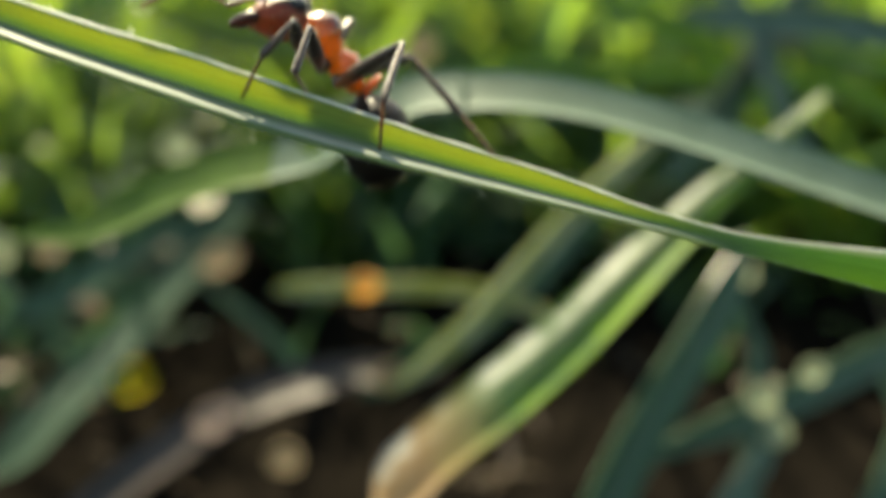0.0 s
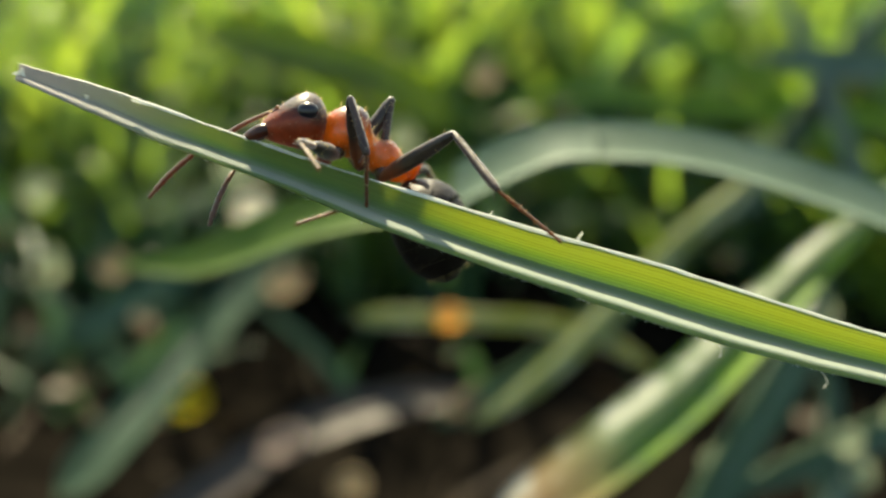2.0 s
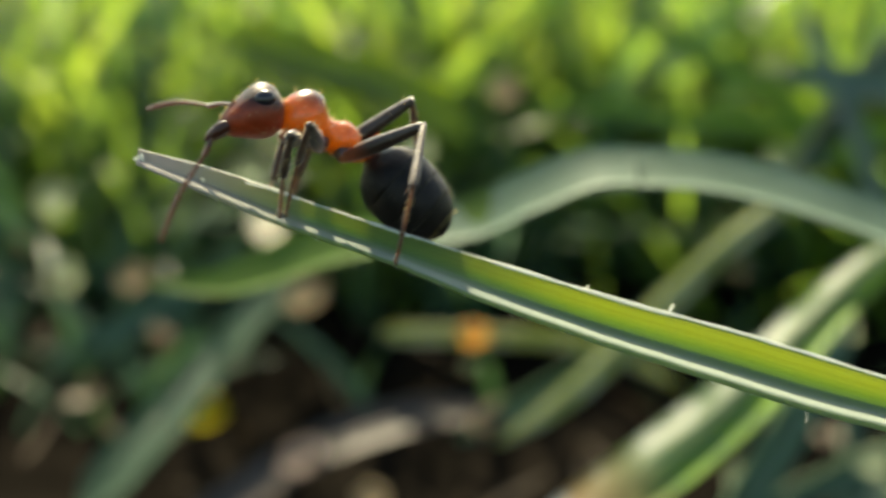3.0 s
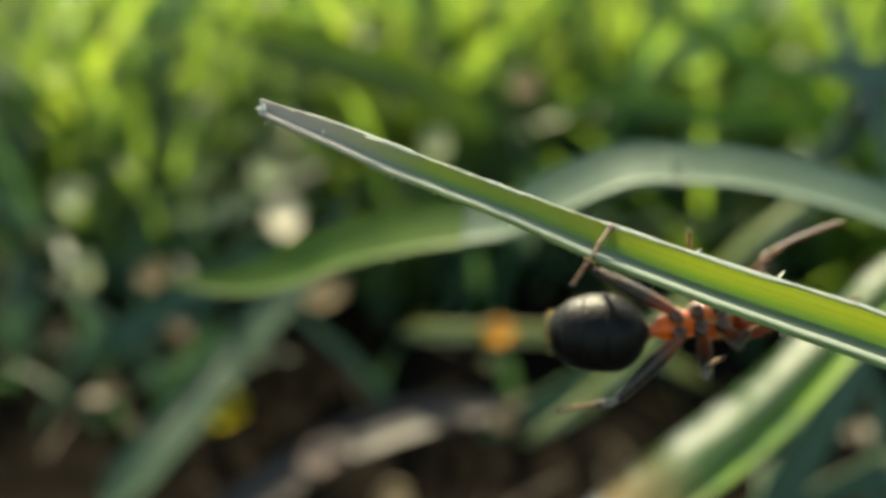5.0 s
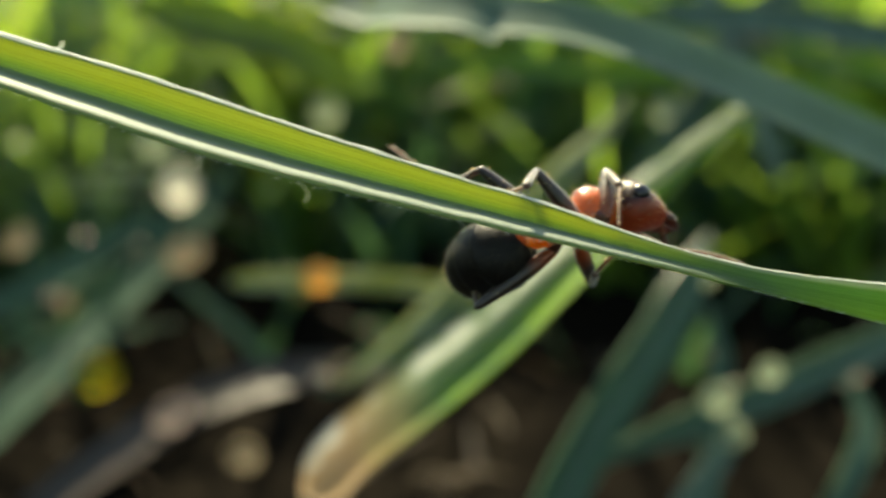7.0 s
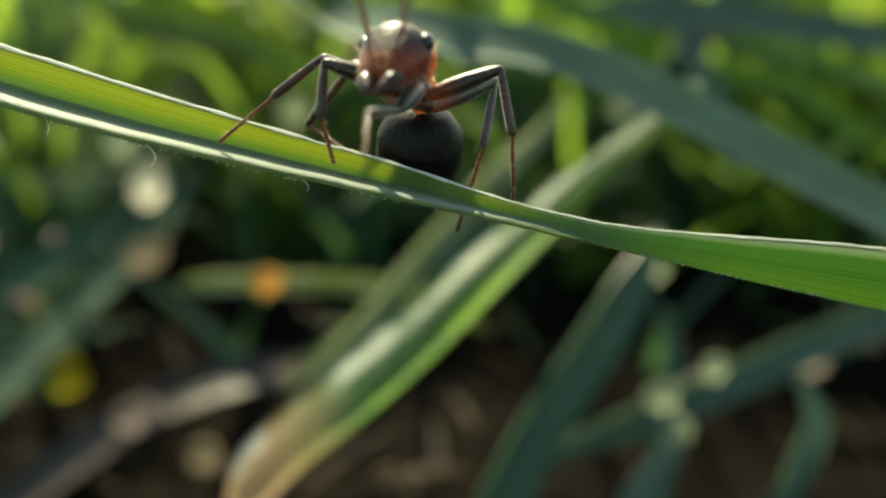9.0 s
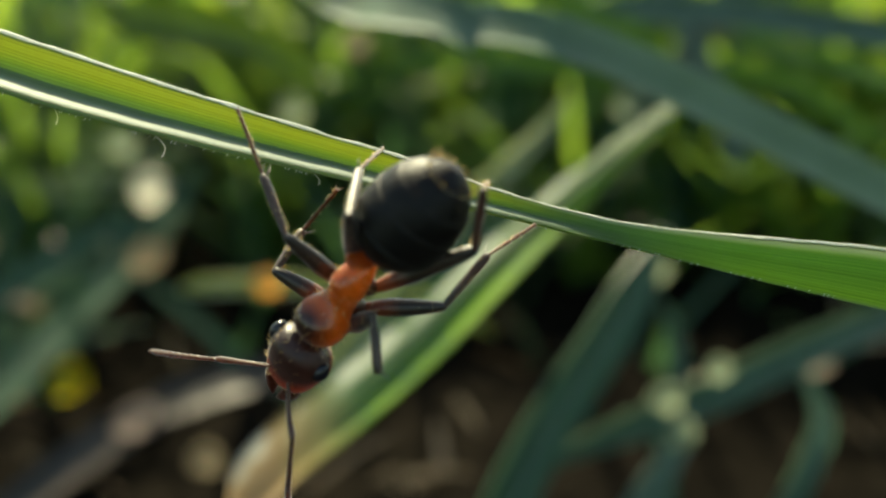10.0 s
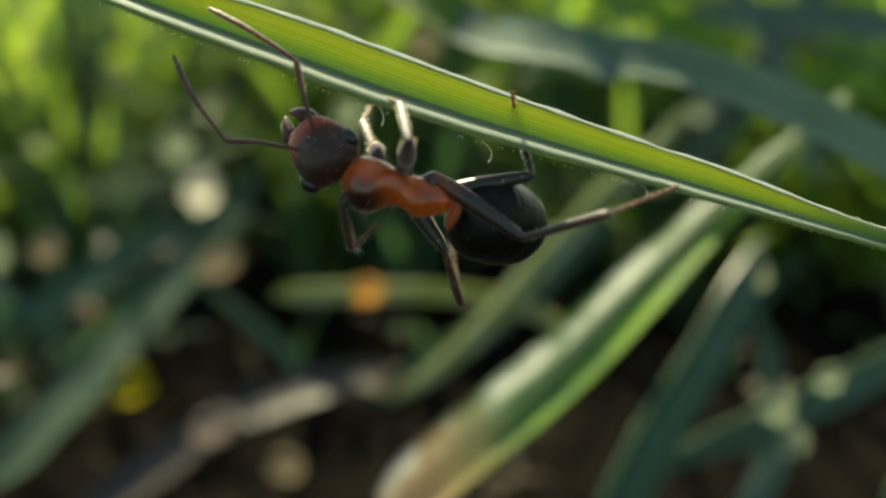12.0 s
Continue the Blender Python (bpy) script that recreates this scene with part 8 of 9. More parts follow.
    walk(ANT["rm_tarsus"], jointed([
        (0, -0.14, -3.19, -0.62, 0, 41, -104), (0.25, -1.38, -3.09, -0.71, -9, 43, -118), (0.5, -2.47, -2.66, -0.8, -20, 42, -133), (0.75, -2.14, -2.73, -0.5, -4, 44, -111), (1, -1.64, -2.57, -0.07, 10, 41, -90),
        (1.12, -1.42, -2.55, -0.42, 2, 76, -99), (1.31, -1.68, -2.99, -0.84, -32, 52, -136), (1.5, -1.69, -3.08, -1.32, -39, 26, -146), (1.75, -1.29, -1.74, -0.52, -58, 54, -175), (2, -0.52, 0.12, -0.01, -120, 62, 115),
        (2.5, -1.01, -0.59, -0.34, -113, 77, 122), (2.75, -1.09, -2.11, -0.98, -25, 75, -148), (3, -0.86, -3.13, -1.93, -2, 57, -123), (3.2, -0.26, -2.89, -0.63, 12, 50, -106), (3.3, -0.21, -3, -0.61, 13, 45, -105),
        (3.37, 0.13, -3.21, -0.76, 35, 71, -79), (3.43, 0.34, -3.08, -0.73, 134, 71, 23), (3.46, 0.31, -2.32, -1.09, 127, 47, 15), (3.5, 0.08, -1.5, -1.33, 125, 24, 12), (3.72, 0.1, -2.2, -1.33, 140, 45, 37),
        (3.95, -0, -2.58, -0.99, 173, 56, 79), (4.2, -0.05, -2.87, -0.78, 178, 75, 84), (4.7, -0.08, -3.07, -0.62, -17, 77, -110), (4.85, 0.27, -2.44, 0.07, -18, 63, -111), (5, 0.52, -1.58, 0.31, -18, 49, -111),
        (5.15, 0.6, -0.75, 0.05, -18, 34, -112), (5.3, 0.38, -0.18, -0.56, -18, 20, -112), (5.5, 0.45, 0.02, -0.91, -7, 34, -87), (5.62, 0.39, -0.06, -0.57, -16, 46, -101), (5.75, 0.23, -0.3, -0.26, -31, 55, -121),
        (5.88, 0.19, 0.07, -0.7, -12, 42, -96), (6, 0.12, 0.07, -1.24, -4, 24, -81), (6.08, -0.31, -0.08, -0.66, -4, 31, -80), (6.17, -0.46, -0.66, -0.26, -4, 37, -80), (6.24, -1.25, -1.44, -0.43, 6, 14, -58),
        (6.3, -1.85, -2.19, -0.71, 7, -11, -41), (6.37, -2.25, -2.74, -1.07, -2, -35, -20), (6.43, -2.36, -3.14, -1.42, -27, -52, 16), (6.5, -2.26, -3.22, -1.78, -69, -53, 67), (6.75, -2.16, -3.18, -1.09, -78, -46, 79),
        (7, -1.81, -2.79, -0.5, -85, -39, 89), (7.2, -1.81, -2.79, -0.5, -85, -39, 89), (7.35, -1.16, -3.29, -0.63, -112, -34, 133), (7.5, -0.48, -3.56, -0.6, -127, -17, 168), (7.8, -0.25, -3.5, -0.63, -130, -4, -176),
        (8.3, -0.03, -3.34, -0.63, -127, 18, -151), (8.8, 0.32, -2.93, 0.13, -145, 38, 173), (8.9, 0.43, -3.5, -0.43, -118, 46, -148), (9, 0.45, -3.68, -1.23, -91, 40, -109), (9.07, 0.07, -3.43, -1.18, -119, 56, -146),
        (9.13, -0.27, -3.04, -1.14, -163, 54, 162), (9.2, -0.6, -2.56, -1.06, 174, 35, 129), (9.27, -1.11, -2.87, -0.15, -171, 24, 160), (9.35, -1.35, -2.83, 0.99, -164, 7, -175), (9.43, -1.24, -2.37, 2.12, -165, -11, -151),
        (9.5, -0.84, -1.53, 2.97, -173, -26, -125), (9.75, -1.19, -2.81, 2, -176, -9, -116), (10, -1.3, -3.53, 0.59, -176, 8, -107), (10.25, -0.5, -3.24, 0.11, -169, 29, -84), (10.38, 0.33, -2.82, -0.73, -173, 61, -90),
        (10.5, 1.07, -1.7, -1.45, 70, 84, 152), (10.75, 0.78, -1.77, -1.14, -17, 77, 64), (11, 0.39, -1.6, -0.84, -31, 64, 49), (11.25, 1.16, -1.6, -1.65, -13, 70, 69), (11.5, 1.65, -0.91, -2.61, 14, 72, 97),
        (11.75, 1.29, -1.67, -1.89, -18, 56, 62), (12, 0.73, -1.9, -1.15, -27, 36, 50),
    ]))
    walk(ANT["rh_femur"], jointed([
        (0, -0.75, -0.42, -0.54, 0, -44, -140), (0.15, -0.75, -0.42, -0.54, 6, -38, -149), (0.3, -0.75, -0.42, -0.54, 10, -31, -156), (0.4, -0.75, -0.42, -0.54, 15, -36, -165), (0.5, -0.75, -0.42, -0.54, 22, -40, -176),
        (0.75, -0.75, -0.42, -0.54, 38, -44, 160), (1, -0.75, -0.42, -0.54, 56, -43, 134), (1.25, -0.75, -0.42, -0.54, 38, -46, 160), (1.5, -0.75, -0.42, -0.54, 19, -42, -174), (1.67, -0.75, -0.42, -0.54, 11, -33, -160),
        (1.83, -0.75, -0.42, -0.54, 5, -22, -148), (2, -0.75, -0.42, -0.54, 2, -11, -138), (2.11, -0.75, -0.42, -0.54, 3, -19, -142), (2.22, -0.75, -0.42, -0.54, 5, -26, -146), (2.33, -0.75, -0.42, -0.54, 7, -33, -151),
        (2.5, -0.75, -0.42, -0.54, 10, -23, -157), (2.62, -0.75, -0.42, -0.54, 13, -33, -164), (2.75, -0.75, -0.42, -0.54, 19, -43, -173), (3, -0.75, -0.42, -0.54, 44, -59, 156), (3.2, -0.75, -0.42, -0.54, 4, -56, -158),
        (3.3, -0.75, -0.42, -0.54, -11, -48, -139), (3.37, -0.75, -0.42, -0.54, -4, -18, -151), (3.43, -0.75, -0.42, -0.54, -4, 12, -159), (3.46, -0.75, -0.42, -0.54, -5, 28, -163), (3.5, -0.75, -0.42, -0.54, -8, 43, -168),
        (3.65, -0.75, -0.42, -0.54, -5, 38, -164), (3.8, -0.75, -0.42, -0.54, -3, 33, -160), (3.95, -0.75, -0.42, -0.54, -2, 27, -157), (4.2, -0.75, -0.42, -0.54, 0, 8, -152), (4.7, -0.75, -0.42, -0.54, 0, -16, -146),
        (5, -0.75, -0.42, -0.54, -5, -26, -134), (5.3, -0.75, -0.42, -0.54, -11, -35, -121), (5.4, -0.75, -0.42, -0.54, 19, -46, -166), (5.5, -0.75, -0.42, -0.54, 50, -37, 149), (5.75, -0.75, -0.42, -0.54, 79, -62, 112),
        (5.88, -0.75, -0.42, -0.54, 63, -51, 131), (6, -0.75, -0.42, -0.54, 55, -38, 142), (6.12, -0.75, -0.42, -0.54, 58, -46, 138), (6.25, -0.75, -0.42, -0.54, 61, -54, 134), (6.38, -0.75, -0.42, -0.54, 67, -61, 127),
        (6.5, -0.75, -0.42, -0.54, 77, -68, 116), (6.6, -0.75, -0.42, -0.54, 49, -71, 145), (6.73, -0.75, -0.42, -0.54, 13, -67, -176), (6.87, -0.75, -0.42, -0.54, -8, -58, -153), (7, -0.75, -0.42, -0.54, -17, -46, -141),
        (7.2, -0.75, -0.42, -0.54, -17, -46, -141), (7.35, -0.75, -0.42, -0.54, -18, -47, -140), (7.5, -0.75, -0.42, -0.54, -18, -48, -140), (7.65, -0.75, -0.42, -0.54, -18, -50, -140), (7.8, -0.75, -0.42, -0.54, -19, -51, -139),
        (8.3, -0.75, -0.42, -0.54, -25, -45, -131), (8.47, -0.75, -0.42, -0.54, -27, -45, -128), (8.63, -0.75, -0.42, -0.54, -29, -46, -125), (8.8, -0.75, -0.42, -0.54, -31, -46, -122), (9, -0.75, -0.42, -0.54, -31, -34, -122),
        (9.2, -0.75, -0.42, -0.54, -31, -36, -122), (9.35, -0.75, -0.42, -0.54, -51, -44, -92), (9.5, -0.75, -0.42, -0.54, -74, -43, -58), (9.67, -0.75, -0.42, -0.54, -43, -59, -97), (9.83, -0.75, -0.42, -0.54, 2, -55, -150),
        (10, -0.75, -0.42, -0.54, 25, -36, 179), (10.25, -0.75, -0.42, -0.54, 12, -35, -159), (10.33, -0.75, -0.42, -0.54, -2, -34, -134), (10.42, -0.75, -0.42, -0.54, -14, -28, -111), (10.5, -0.75, -0.42, -0.54, -23, -19, -90),
        (10.75, -0.75, -0.42, -0.54, -19, -14, -103), (11, -0.75, -0.42, -0.54, -17, -10, -115), (11.5, -0.75, -0.42, -0.54, -11, -18, -140), (11.58, -0.75, -0.42, -0.54, -6, -17, -154), (11.67, -0.75, -0.42, -0.54, -3, -16, -167),
        (11.84, -0.75, -0.42, -0.54, 0, -14, -177), (12, -0.75, -0.42, -0.54, 2, -12, 173),
    ]))
    walk(ANT["rh_tibia"], jointed([
        (0, -2.35, -1.76, 1.47, 0, 0, 158), (0.15, -2.71, -1.6, 1.25, -1, 10, 144), (0.3, -3.02, -1.43, 0.95, -5, 20, 130), (0.4, -3.02, -1.03, 1.16, -9, 8, 114), (0.5, -2.97, -0.57, 1.32, -9, -4, 99),
        (0.75, -2.71, 0.29, 1.47, -14, -10, 133), (1, -2.22, 1.11, 1.44, -21, -12, 169), (1.25, -2.64, 0.27, 1.55, -15, -14, 144), (1.5, -2.89, -0.65, 1.4, -9, -14, 119), (1.67, -3.04, -1.25, 1.04, -14, -2, 153),
        (1.83, -3.03, -1.84, 0.55, -11, 11, -173), (2, -2.87, -2.32, 0.01, -1, 20, -137), (2.11, -2.91, -2.11, 0.4, 0, 41, -135), (2.22, -2.91, -1.88, 0.73, 2, 62, -132), (2.33, -2.88, -1.6, 1.04, 18, 82, -116),
        (2.5, -3.21, -1.46, 0.59, 81, 62, -51), (2.62, -3.09, -1.09, 1.04, 53, 67, -82), (2.75, -2.86, -0.68, 1.44, 22, 64, -116), (3, -2.11, 0.19, 1.95, -8, 45, -152), (3.2, -2.25, -1.03, 1.86, 18, 67, -121),
        (3.3, -2.21, -1.69, 1.62, 17, 63, -122), (3.37, -3.16, -1.76, 0.36, 56, 57, -78), (3.43, -3.4, -1.44, -1.14, 75, 41, -53), (3.46, -3.2, -1.17, -1.9, 52, 27, -92), (3.5, -2.82, -0.86, -2.52, 44, 5, -120),
        (3.65, -2.95, -1.05, -2.33, 50, 17, -90), (3.8, -3.04, -1.25, -2.12, 62, 23, -57), (3.95, -3.13, -1.43, -1.86, 76, 23, -23), (4.2, -3.29, -1.77, -0.94, 74, 29, -26), (4.7, -3.06, -1.98, 0.26, 61, 48, -47),
        (5, -2.56, -2.29, 0.73, 20, 65, -95), (5.3, -1.97, -2.46, 1.12, -33, 55, -154), (5.4, -2.7, -0.91, 1.55, -10, 45, -125), (5.5, -2.74, 0.77, 1.21, 1, 29, -106), (5.75, -1.26, 0.84, 2.02, -12, 34, -132),
        (5.88, -1.95, 0.96, 1.71, -1, 28, -110), (6, -2.55, 0.99, 1.25, 7, 18, -91), (6.12, -2.25, 0.93, 1.55, 7, -17, -85), (6.25, -1.93, 0.81, 1.81, 2, -51, -77), (6.38, -1.6, 0.7, 2, -54, -80, -18),
        (6.5, -1.23, 0.56, 2.15, -147, -57, 78), (6.6, -1.52, 0.12, 2.2, 155, -62, 143), (6.73, -1.88, -0.5, 2.13, 171, -54, 125), (6.87, -2.12, -1.12, 1.92, 179, -44, 114), (7, -2.32, -1.69, 1.55, -176, -34, 106),
        (7.2, -2.32, -1.69, 1.55, -176, -34, 106), (7.35, -2.27, -1.69, 1.58, 178, -3, 125), (7.5, -2.24, -1.67, 1.62, -178, 29, 143), (7.65, -2.18, -1.62, 1.68, -155, 55, 176), (7.8, -2.13, -1.62, 1.71, -95, 59, -115),
        (8.3, -2.1, -1.97, 1.51, -101, 60, -122), (8.47, -2.01, -2.04, 1.51, -95, 54, -115), (8.63, -1.91, -2.07, 1.55, -91, 47, -110), (8.8, -1.82, -2.13, 1.55, -88, 41, -106), (9, -2.02, -2.46, 1.08, -104, 41, -130),
        (9.2, -1.99, -2.41, 1.16, -102, 42, -126), (9.35, -0.82, -2.5, 1.47, -79, 29, -88), (9.5, 0.37, -2.22, 1.44, -70, 8, -61), (9.67, -0.93, -1.9, 1.95, -71, 23, -65), (9.83, -2.19, -1.25, 1.84, -73, 37, -69),
        (10, -3.1, -0.38, 1.16, -78, 51, -76), (10.25, -2.97, -1.27, 1.12, -77, 62, -75), (10.33, -2.42, -2.15, 1.08, -148, 79, -148), (10.42, -1.67, -2.81, 0.82, 151, 60, 148), (10.5, -0.75, -3.16, 0.4, 142, 35, 136),
        (10.75, -1.38, -3.16, 0.16, 125, 39, 109), (11, -1.96, -3.01, -0.04, 108, 37, 81), (11.5, -2.86, -2.19, 0.36, 127, 51, 108), (11.58, -3.24, -1.64, 0.31, 175, 74, 160), (11.67, -3.47, -1.05, 0.26, -109, 60, -120),
        (11.84, -3.56, -0.57, 0.16, -117, 32, -130), (12, -3.57, -0.07, 0.06, -118, 5, -134),
    ]))
    walk(ANT["rh_tarsus"], jointed([
        (0, -4.71, -0.81, 1.47, 0, -3, 131), (0.15, -4.74, -0.12, 0.8, 3, -20, 115), (0.3, -4.56, 0.4, 0.08, 12, -35, 96), (0.4, -4.04, 1.28, 0.81, 12, -21, 97), (0.5, -3.36, 1.94, 1.5, 11, -8, 98),
        (0.75, -4.42, 2.13, 1.92, 16, -18, 76), (1, -4.67, 1.58, 1.97, 26, -25, 51), (1.25, -4.64, 1.72, 2.16, 11, -24, 85), (1.5, -4.09, 1.52, 2.02, 0, -16, 117), (1.67, -5.31, -0.09, 1.13, -4, 1, 147),
        (1.83, -5.51, -2.15, 0.06, 1, 18, 177), (2, -4.62, -3.96, -0.86, 16, 29, -148), (2.11, -4.27, -3.47, -1.27, -4, 25, 170), (2.22, -3.71, -2.77, -1.52, -15, 10, 134), (2.33, -3.03, -1.92, -1.49, -16, -8, 101),
        (2.5, -2.45, -2.39, -1.66, -15, 1, 77), (2.62, -2.95, -2.08, -1.31, -14, 19, 83), (2.75, -3.35, -1.68, -0.85, -10, 37, 91), (3, -3.71, -0.66, 0.14, 23, 68, 130), (3.2, -2.77, -1.88, -0.48, 40, 43, 150),
        (3.3, -2.83, -2.67, -0.66, 55, 36, 174), (3.37, -2.87, -3.12, -1.78, 36, 40, 143), (3.43, -2.24, -2.97, -2.82, 17, 35, 112), (3.46, -3.28, -3.44, -3.06, -5, 38, 77), (3.5, -4.09, -3.06, -2.74, -24, 31, 43),
        (3.65, -2.95, -3.49, -3.07, -9, 38, 70), (3.8, -1.76, -3.22, -3.12, 9, 38, 99), (3.95, -0.97, -2.35, -2.85, 25, 31, 126), (4.2, -1.28, -2.75, -2.18, 35, 28, 147), (4.7, -1.9, -3.23, -1.64, 44, 22, 168),
        (5, -2.65, -3.37, -1.58, 35, 15, 140), (5.3, -3.29, -3.1, -0.97, 31, 5, 115), (5.4, -3.74, -2.38, -0.26, 34, 10, 141), (5.5, -3.35, -1.37, -0.03, 39, 12, 168), (5.75, -2.67, -0.73, 0.59, 44, 28, 180),
        (5.88, -2.72, -1.16, 0.52, 42, 25, 176), (6, -2.59, -1.44, 0.46, 40, 22, 172), (6.12, -2.03, -1.5, 2.29, 48, 30, -171), (6.25, -1.57, -0.76, 3.79, 58, 36, -152), (6.38, -1.17, 0.57, 4.51, 72, 39, -130),
        (6.5, -0.94, 1.91, 4.29, 85, 37, -108), (6.6, -2.48, 0.84, 4.45, 79, 18, -122), (6.73, -2.74, 0.73, 4.19, 78, -12, -132), (6.87, -2.87, 0.56, 3.69, 85, -41, -146), (7, -2.9, 0.34, 2.97, 113, -67, 180),
        (7.2, -2.9, 0.34, 2.97, 113, -67, -180), (7.35, -3.73, 0.39, 1.71, 103, -55, -168), (7.5, -4.02, -0.33, 0.38, 97, -42, -161), (7.65, -3.64, -1.52, -0.41, 95, -30, -157), (7.8, -2.68, -2.81, -0.47, 94, -17, -154),
        (8.3, -2.77, -3.05, -0.7, 94, -1, -157), (8.47, -2.65, -3.39, -0.55, 89, 19, 172), (8.63, -2.5, -3.7, -0.32, 72, 33, 135), (8.8, -2.35, -3.98, -0.13, 47, 33, 91), (9, -3.26, -3.93, -0.59, 39, 27, 75),
        (9.2, -3.11, -3.94, -0.54, 61, 37, 114), (9.35, -0.74, -4.73, 0.24, 77, 29, 144), (9.5, 1.6, -4.43, 1.08, 87, 15, 169), (9.67, 0.06, -4.03, 0.95, 95, 44, -176), (9.83, -1.46, -3.15, 0.3, 129, 68, -136),
        (10, -2.71, -1.94, -0.82, -158, 62, -58), (10.25, -2.66, -2.43, -1.13, -88, 71, 17), (10.33, -2.83, -2.41, -1.42, -27, 75, 80), (10.42, -2.75, -2.13, -1.39, 11, 64, 120), (10.5, -2.25, -1.71, -1.06, 22, 48, 134),
        (10.75, -2.03, -1.29, -1.44, 1, 52, 106), (11, -1.64, -1, -1.57, -21, 48, 78), (11.5, -3.36, -0.67, -1.63, -6, 71, 95), (11.58, -3.9, -1.4, -2.14, 21, 58, 125), (11.67, -4.1, -2.15, -1.95, 31, 43, 138),
        (11.84, -4.95, -2.22, -1.19, 43, 49, 154), (12, -5.33, -1.9, -0.16, 58, 52, 173),
    ]))
    walk(ANT["al_scape"], jointed([
        (0, 1.36, 0.37, 0.36, 0, 22, 30), (0.15, 1.36, 0.37, 0.36, 4, 19, 40), (0.3, 1.36, 0.37, 0.36, 7, 18, 49), (0.4, 1.36, 0.37, 0.36, 6, -4, 43), (0.5, 1.36, 0.37, 0.36, 7, -24, 39),
        (0.67, 1.36, 0.37, 0.36, 9, 0, 29), (0.84, 1.36, 0.37, 0.36, 7, 19, 17), (1, 1.36, 0.37, 0.36, 0, 36, 3), (1.16, 1.36, 0.37, 0.36, 13, 30, 25), (1.33, 1.36, 0.37, 0.36, 21, 21, 45),
        (1.5, 1.36, 0.37, 0.36, 25, 5, 59), (1.62, 1.36, 0.37, 0.36, 22, 21, 46), (1.75, 1.36, 0.37, 0.36, 14, 36, 30), (1.88, 1.36, 0.37, 0.36, -3, 48, 6), (2, 1.36, 0.37, 0.36, -29, 53, -27),
        (2.25, 1.36, 0.37, 0.36, -19, 50, -15), (2.5, 1.36, 0.37, 0.36, -11, 47, -4), (2.75, 1.36, 0.37, 0.36, -12, 47, -6), (3, 1.36, 0.37, 0.36, -10, 51, -4), (3.07, 1.36, 0.37, 0.36, 8, 25, 25),
        (3.13, 1.36, 0.37, 0.36, 11, -3, 40), (3.32, 1.36, 0.37, 0.36, 11, 6, 56), (3.5, 1.36, 0.37, 0.36, 14, 15, 73), (3.85, 1.36, 0.37, 0.36, 13, -7, 63), (4.2, 1.36, 0.37, 0.36, 16, -28, 55),
        (4.7, 1.36, 0.37, 0.36, 16, -28, 55), (4.9, 1.36, 0.37, 0.36, 34, -33, 21), (5.1, 1.36, 0.37, 0.36, 54, -30, -16), (5.3, 1.36, 0.37, 0.36, 68, -21, -47), (5.5, 1.36, 0.37, 0.36, 68, -21, -47),
        (6, 1.36, 0.37, 0.36, 67, -18, -46), (6.13, 1.36, 0.37, 0.36, 58, -13, -13), (6.25, 1.36, 0.37, 0.36, 53, -5, 20), (6.38, 1.36, 0.37, 0.36, 52, 0, 52), (6.5, 1.36, 0.37, 0.36, 51, 33, 49),
        (6.67, 1.36, 0.37, 0.36, 60, 23, 67), (6.83, 1.36, 0.37, 0.36, 64, 13, 81), (7, 1.36, 0.37, 0.36, 66, 1, 96), (7.2, 1.36, 0.37, 0.36, 66, 1, 96), (7.35, 1.36, 0.37, 0.36, 66, -5, 81),
        (7.5, 1.36, 0.37, 0.36, 68, -11, 65), (7.8, 1.36, 0.37, 0.36, 72, -28, 55), (8.3, 1.36, 0.37, 0.36, 72, -28, 55), (8.8, 1.36, 0.37, 0.36, 72, -28, 55), (8.9, 1.36, 0.37, 0.36, 77, -28, 43),
        (9, 1.36, 0.37, 0.36, 82, -25, 32), (9.2, 1.36, 0.37, 0.36, 73, -33, 51), (9.35, 1.36, 0.37, 0.36, 60, -34, 74), (9.5, 1.36, 0.37, 0.36, 49, -31, 95), (10, 1.36, 0.37, 0.36, 61, -41, 75),
        (10.25, 1.36, 0.37, 0.36, 72, -28, 55), (10.38, 1.36, 0.37, 0.36, 77, -7, 39), (10.5, 1.36, 0.37, 0.36, 76, 15, 23), (10.75, 1.36, 0.37, 0.36, 76, -18, 26), (11, 1.36, 0.37, 0.36, 75, -53, 28),
        (11.25, 1.36, 0.37, 0.36, 99, -46, -3), (11.5, 1.36, 0.37, 0.36, 112, -33, -24), (11.75, 1.36, 0.37, 0.36, 95, -31, 7), (12, 1.36, 0.37, 0.36, 83, -22, 35),
    ]))
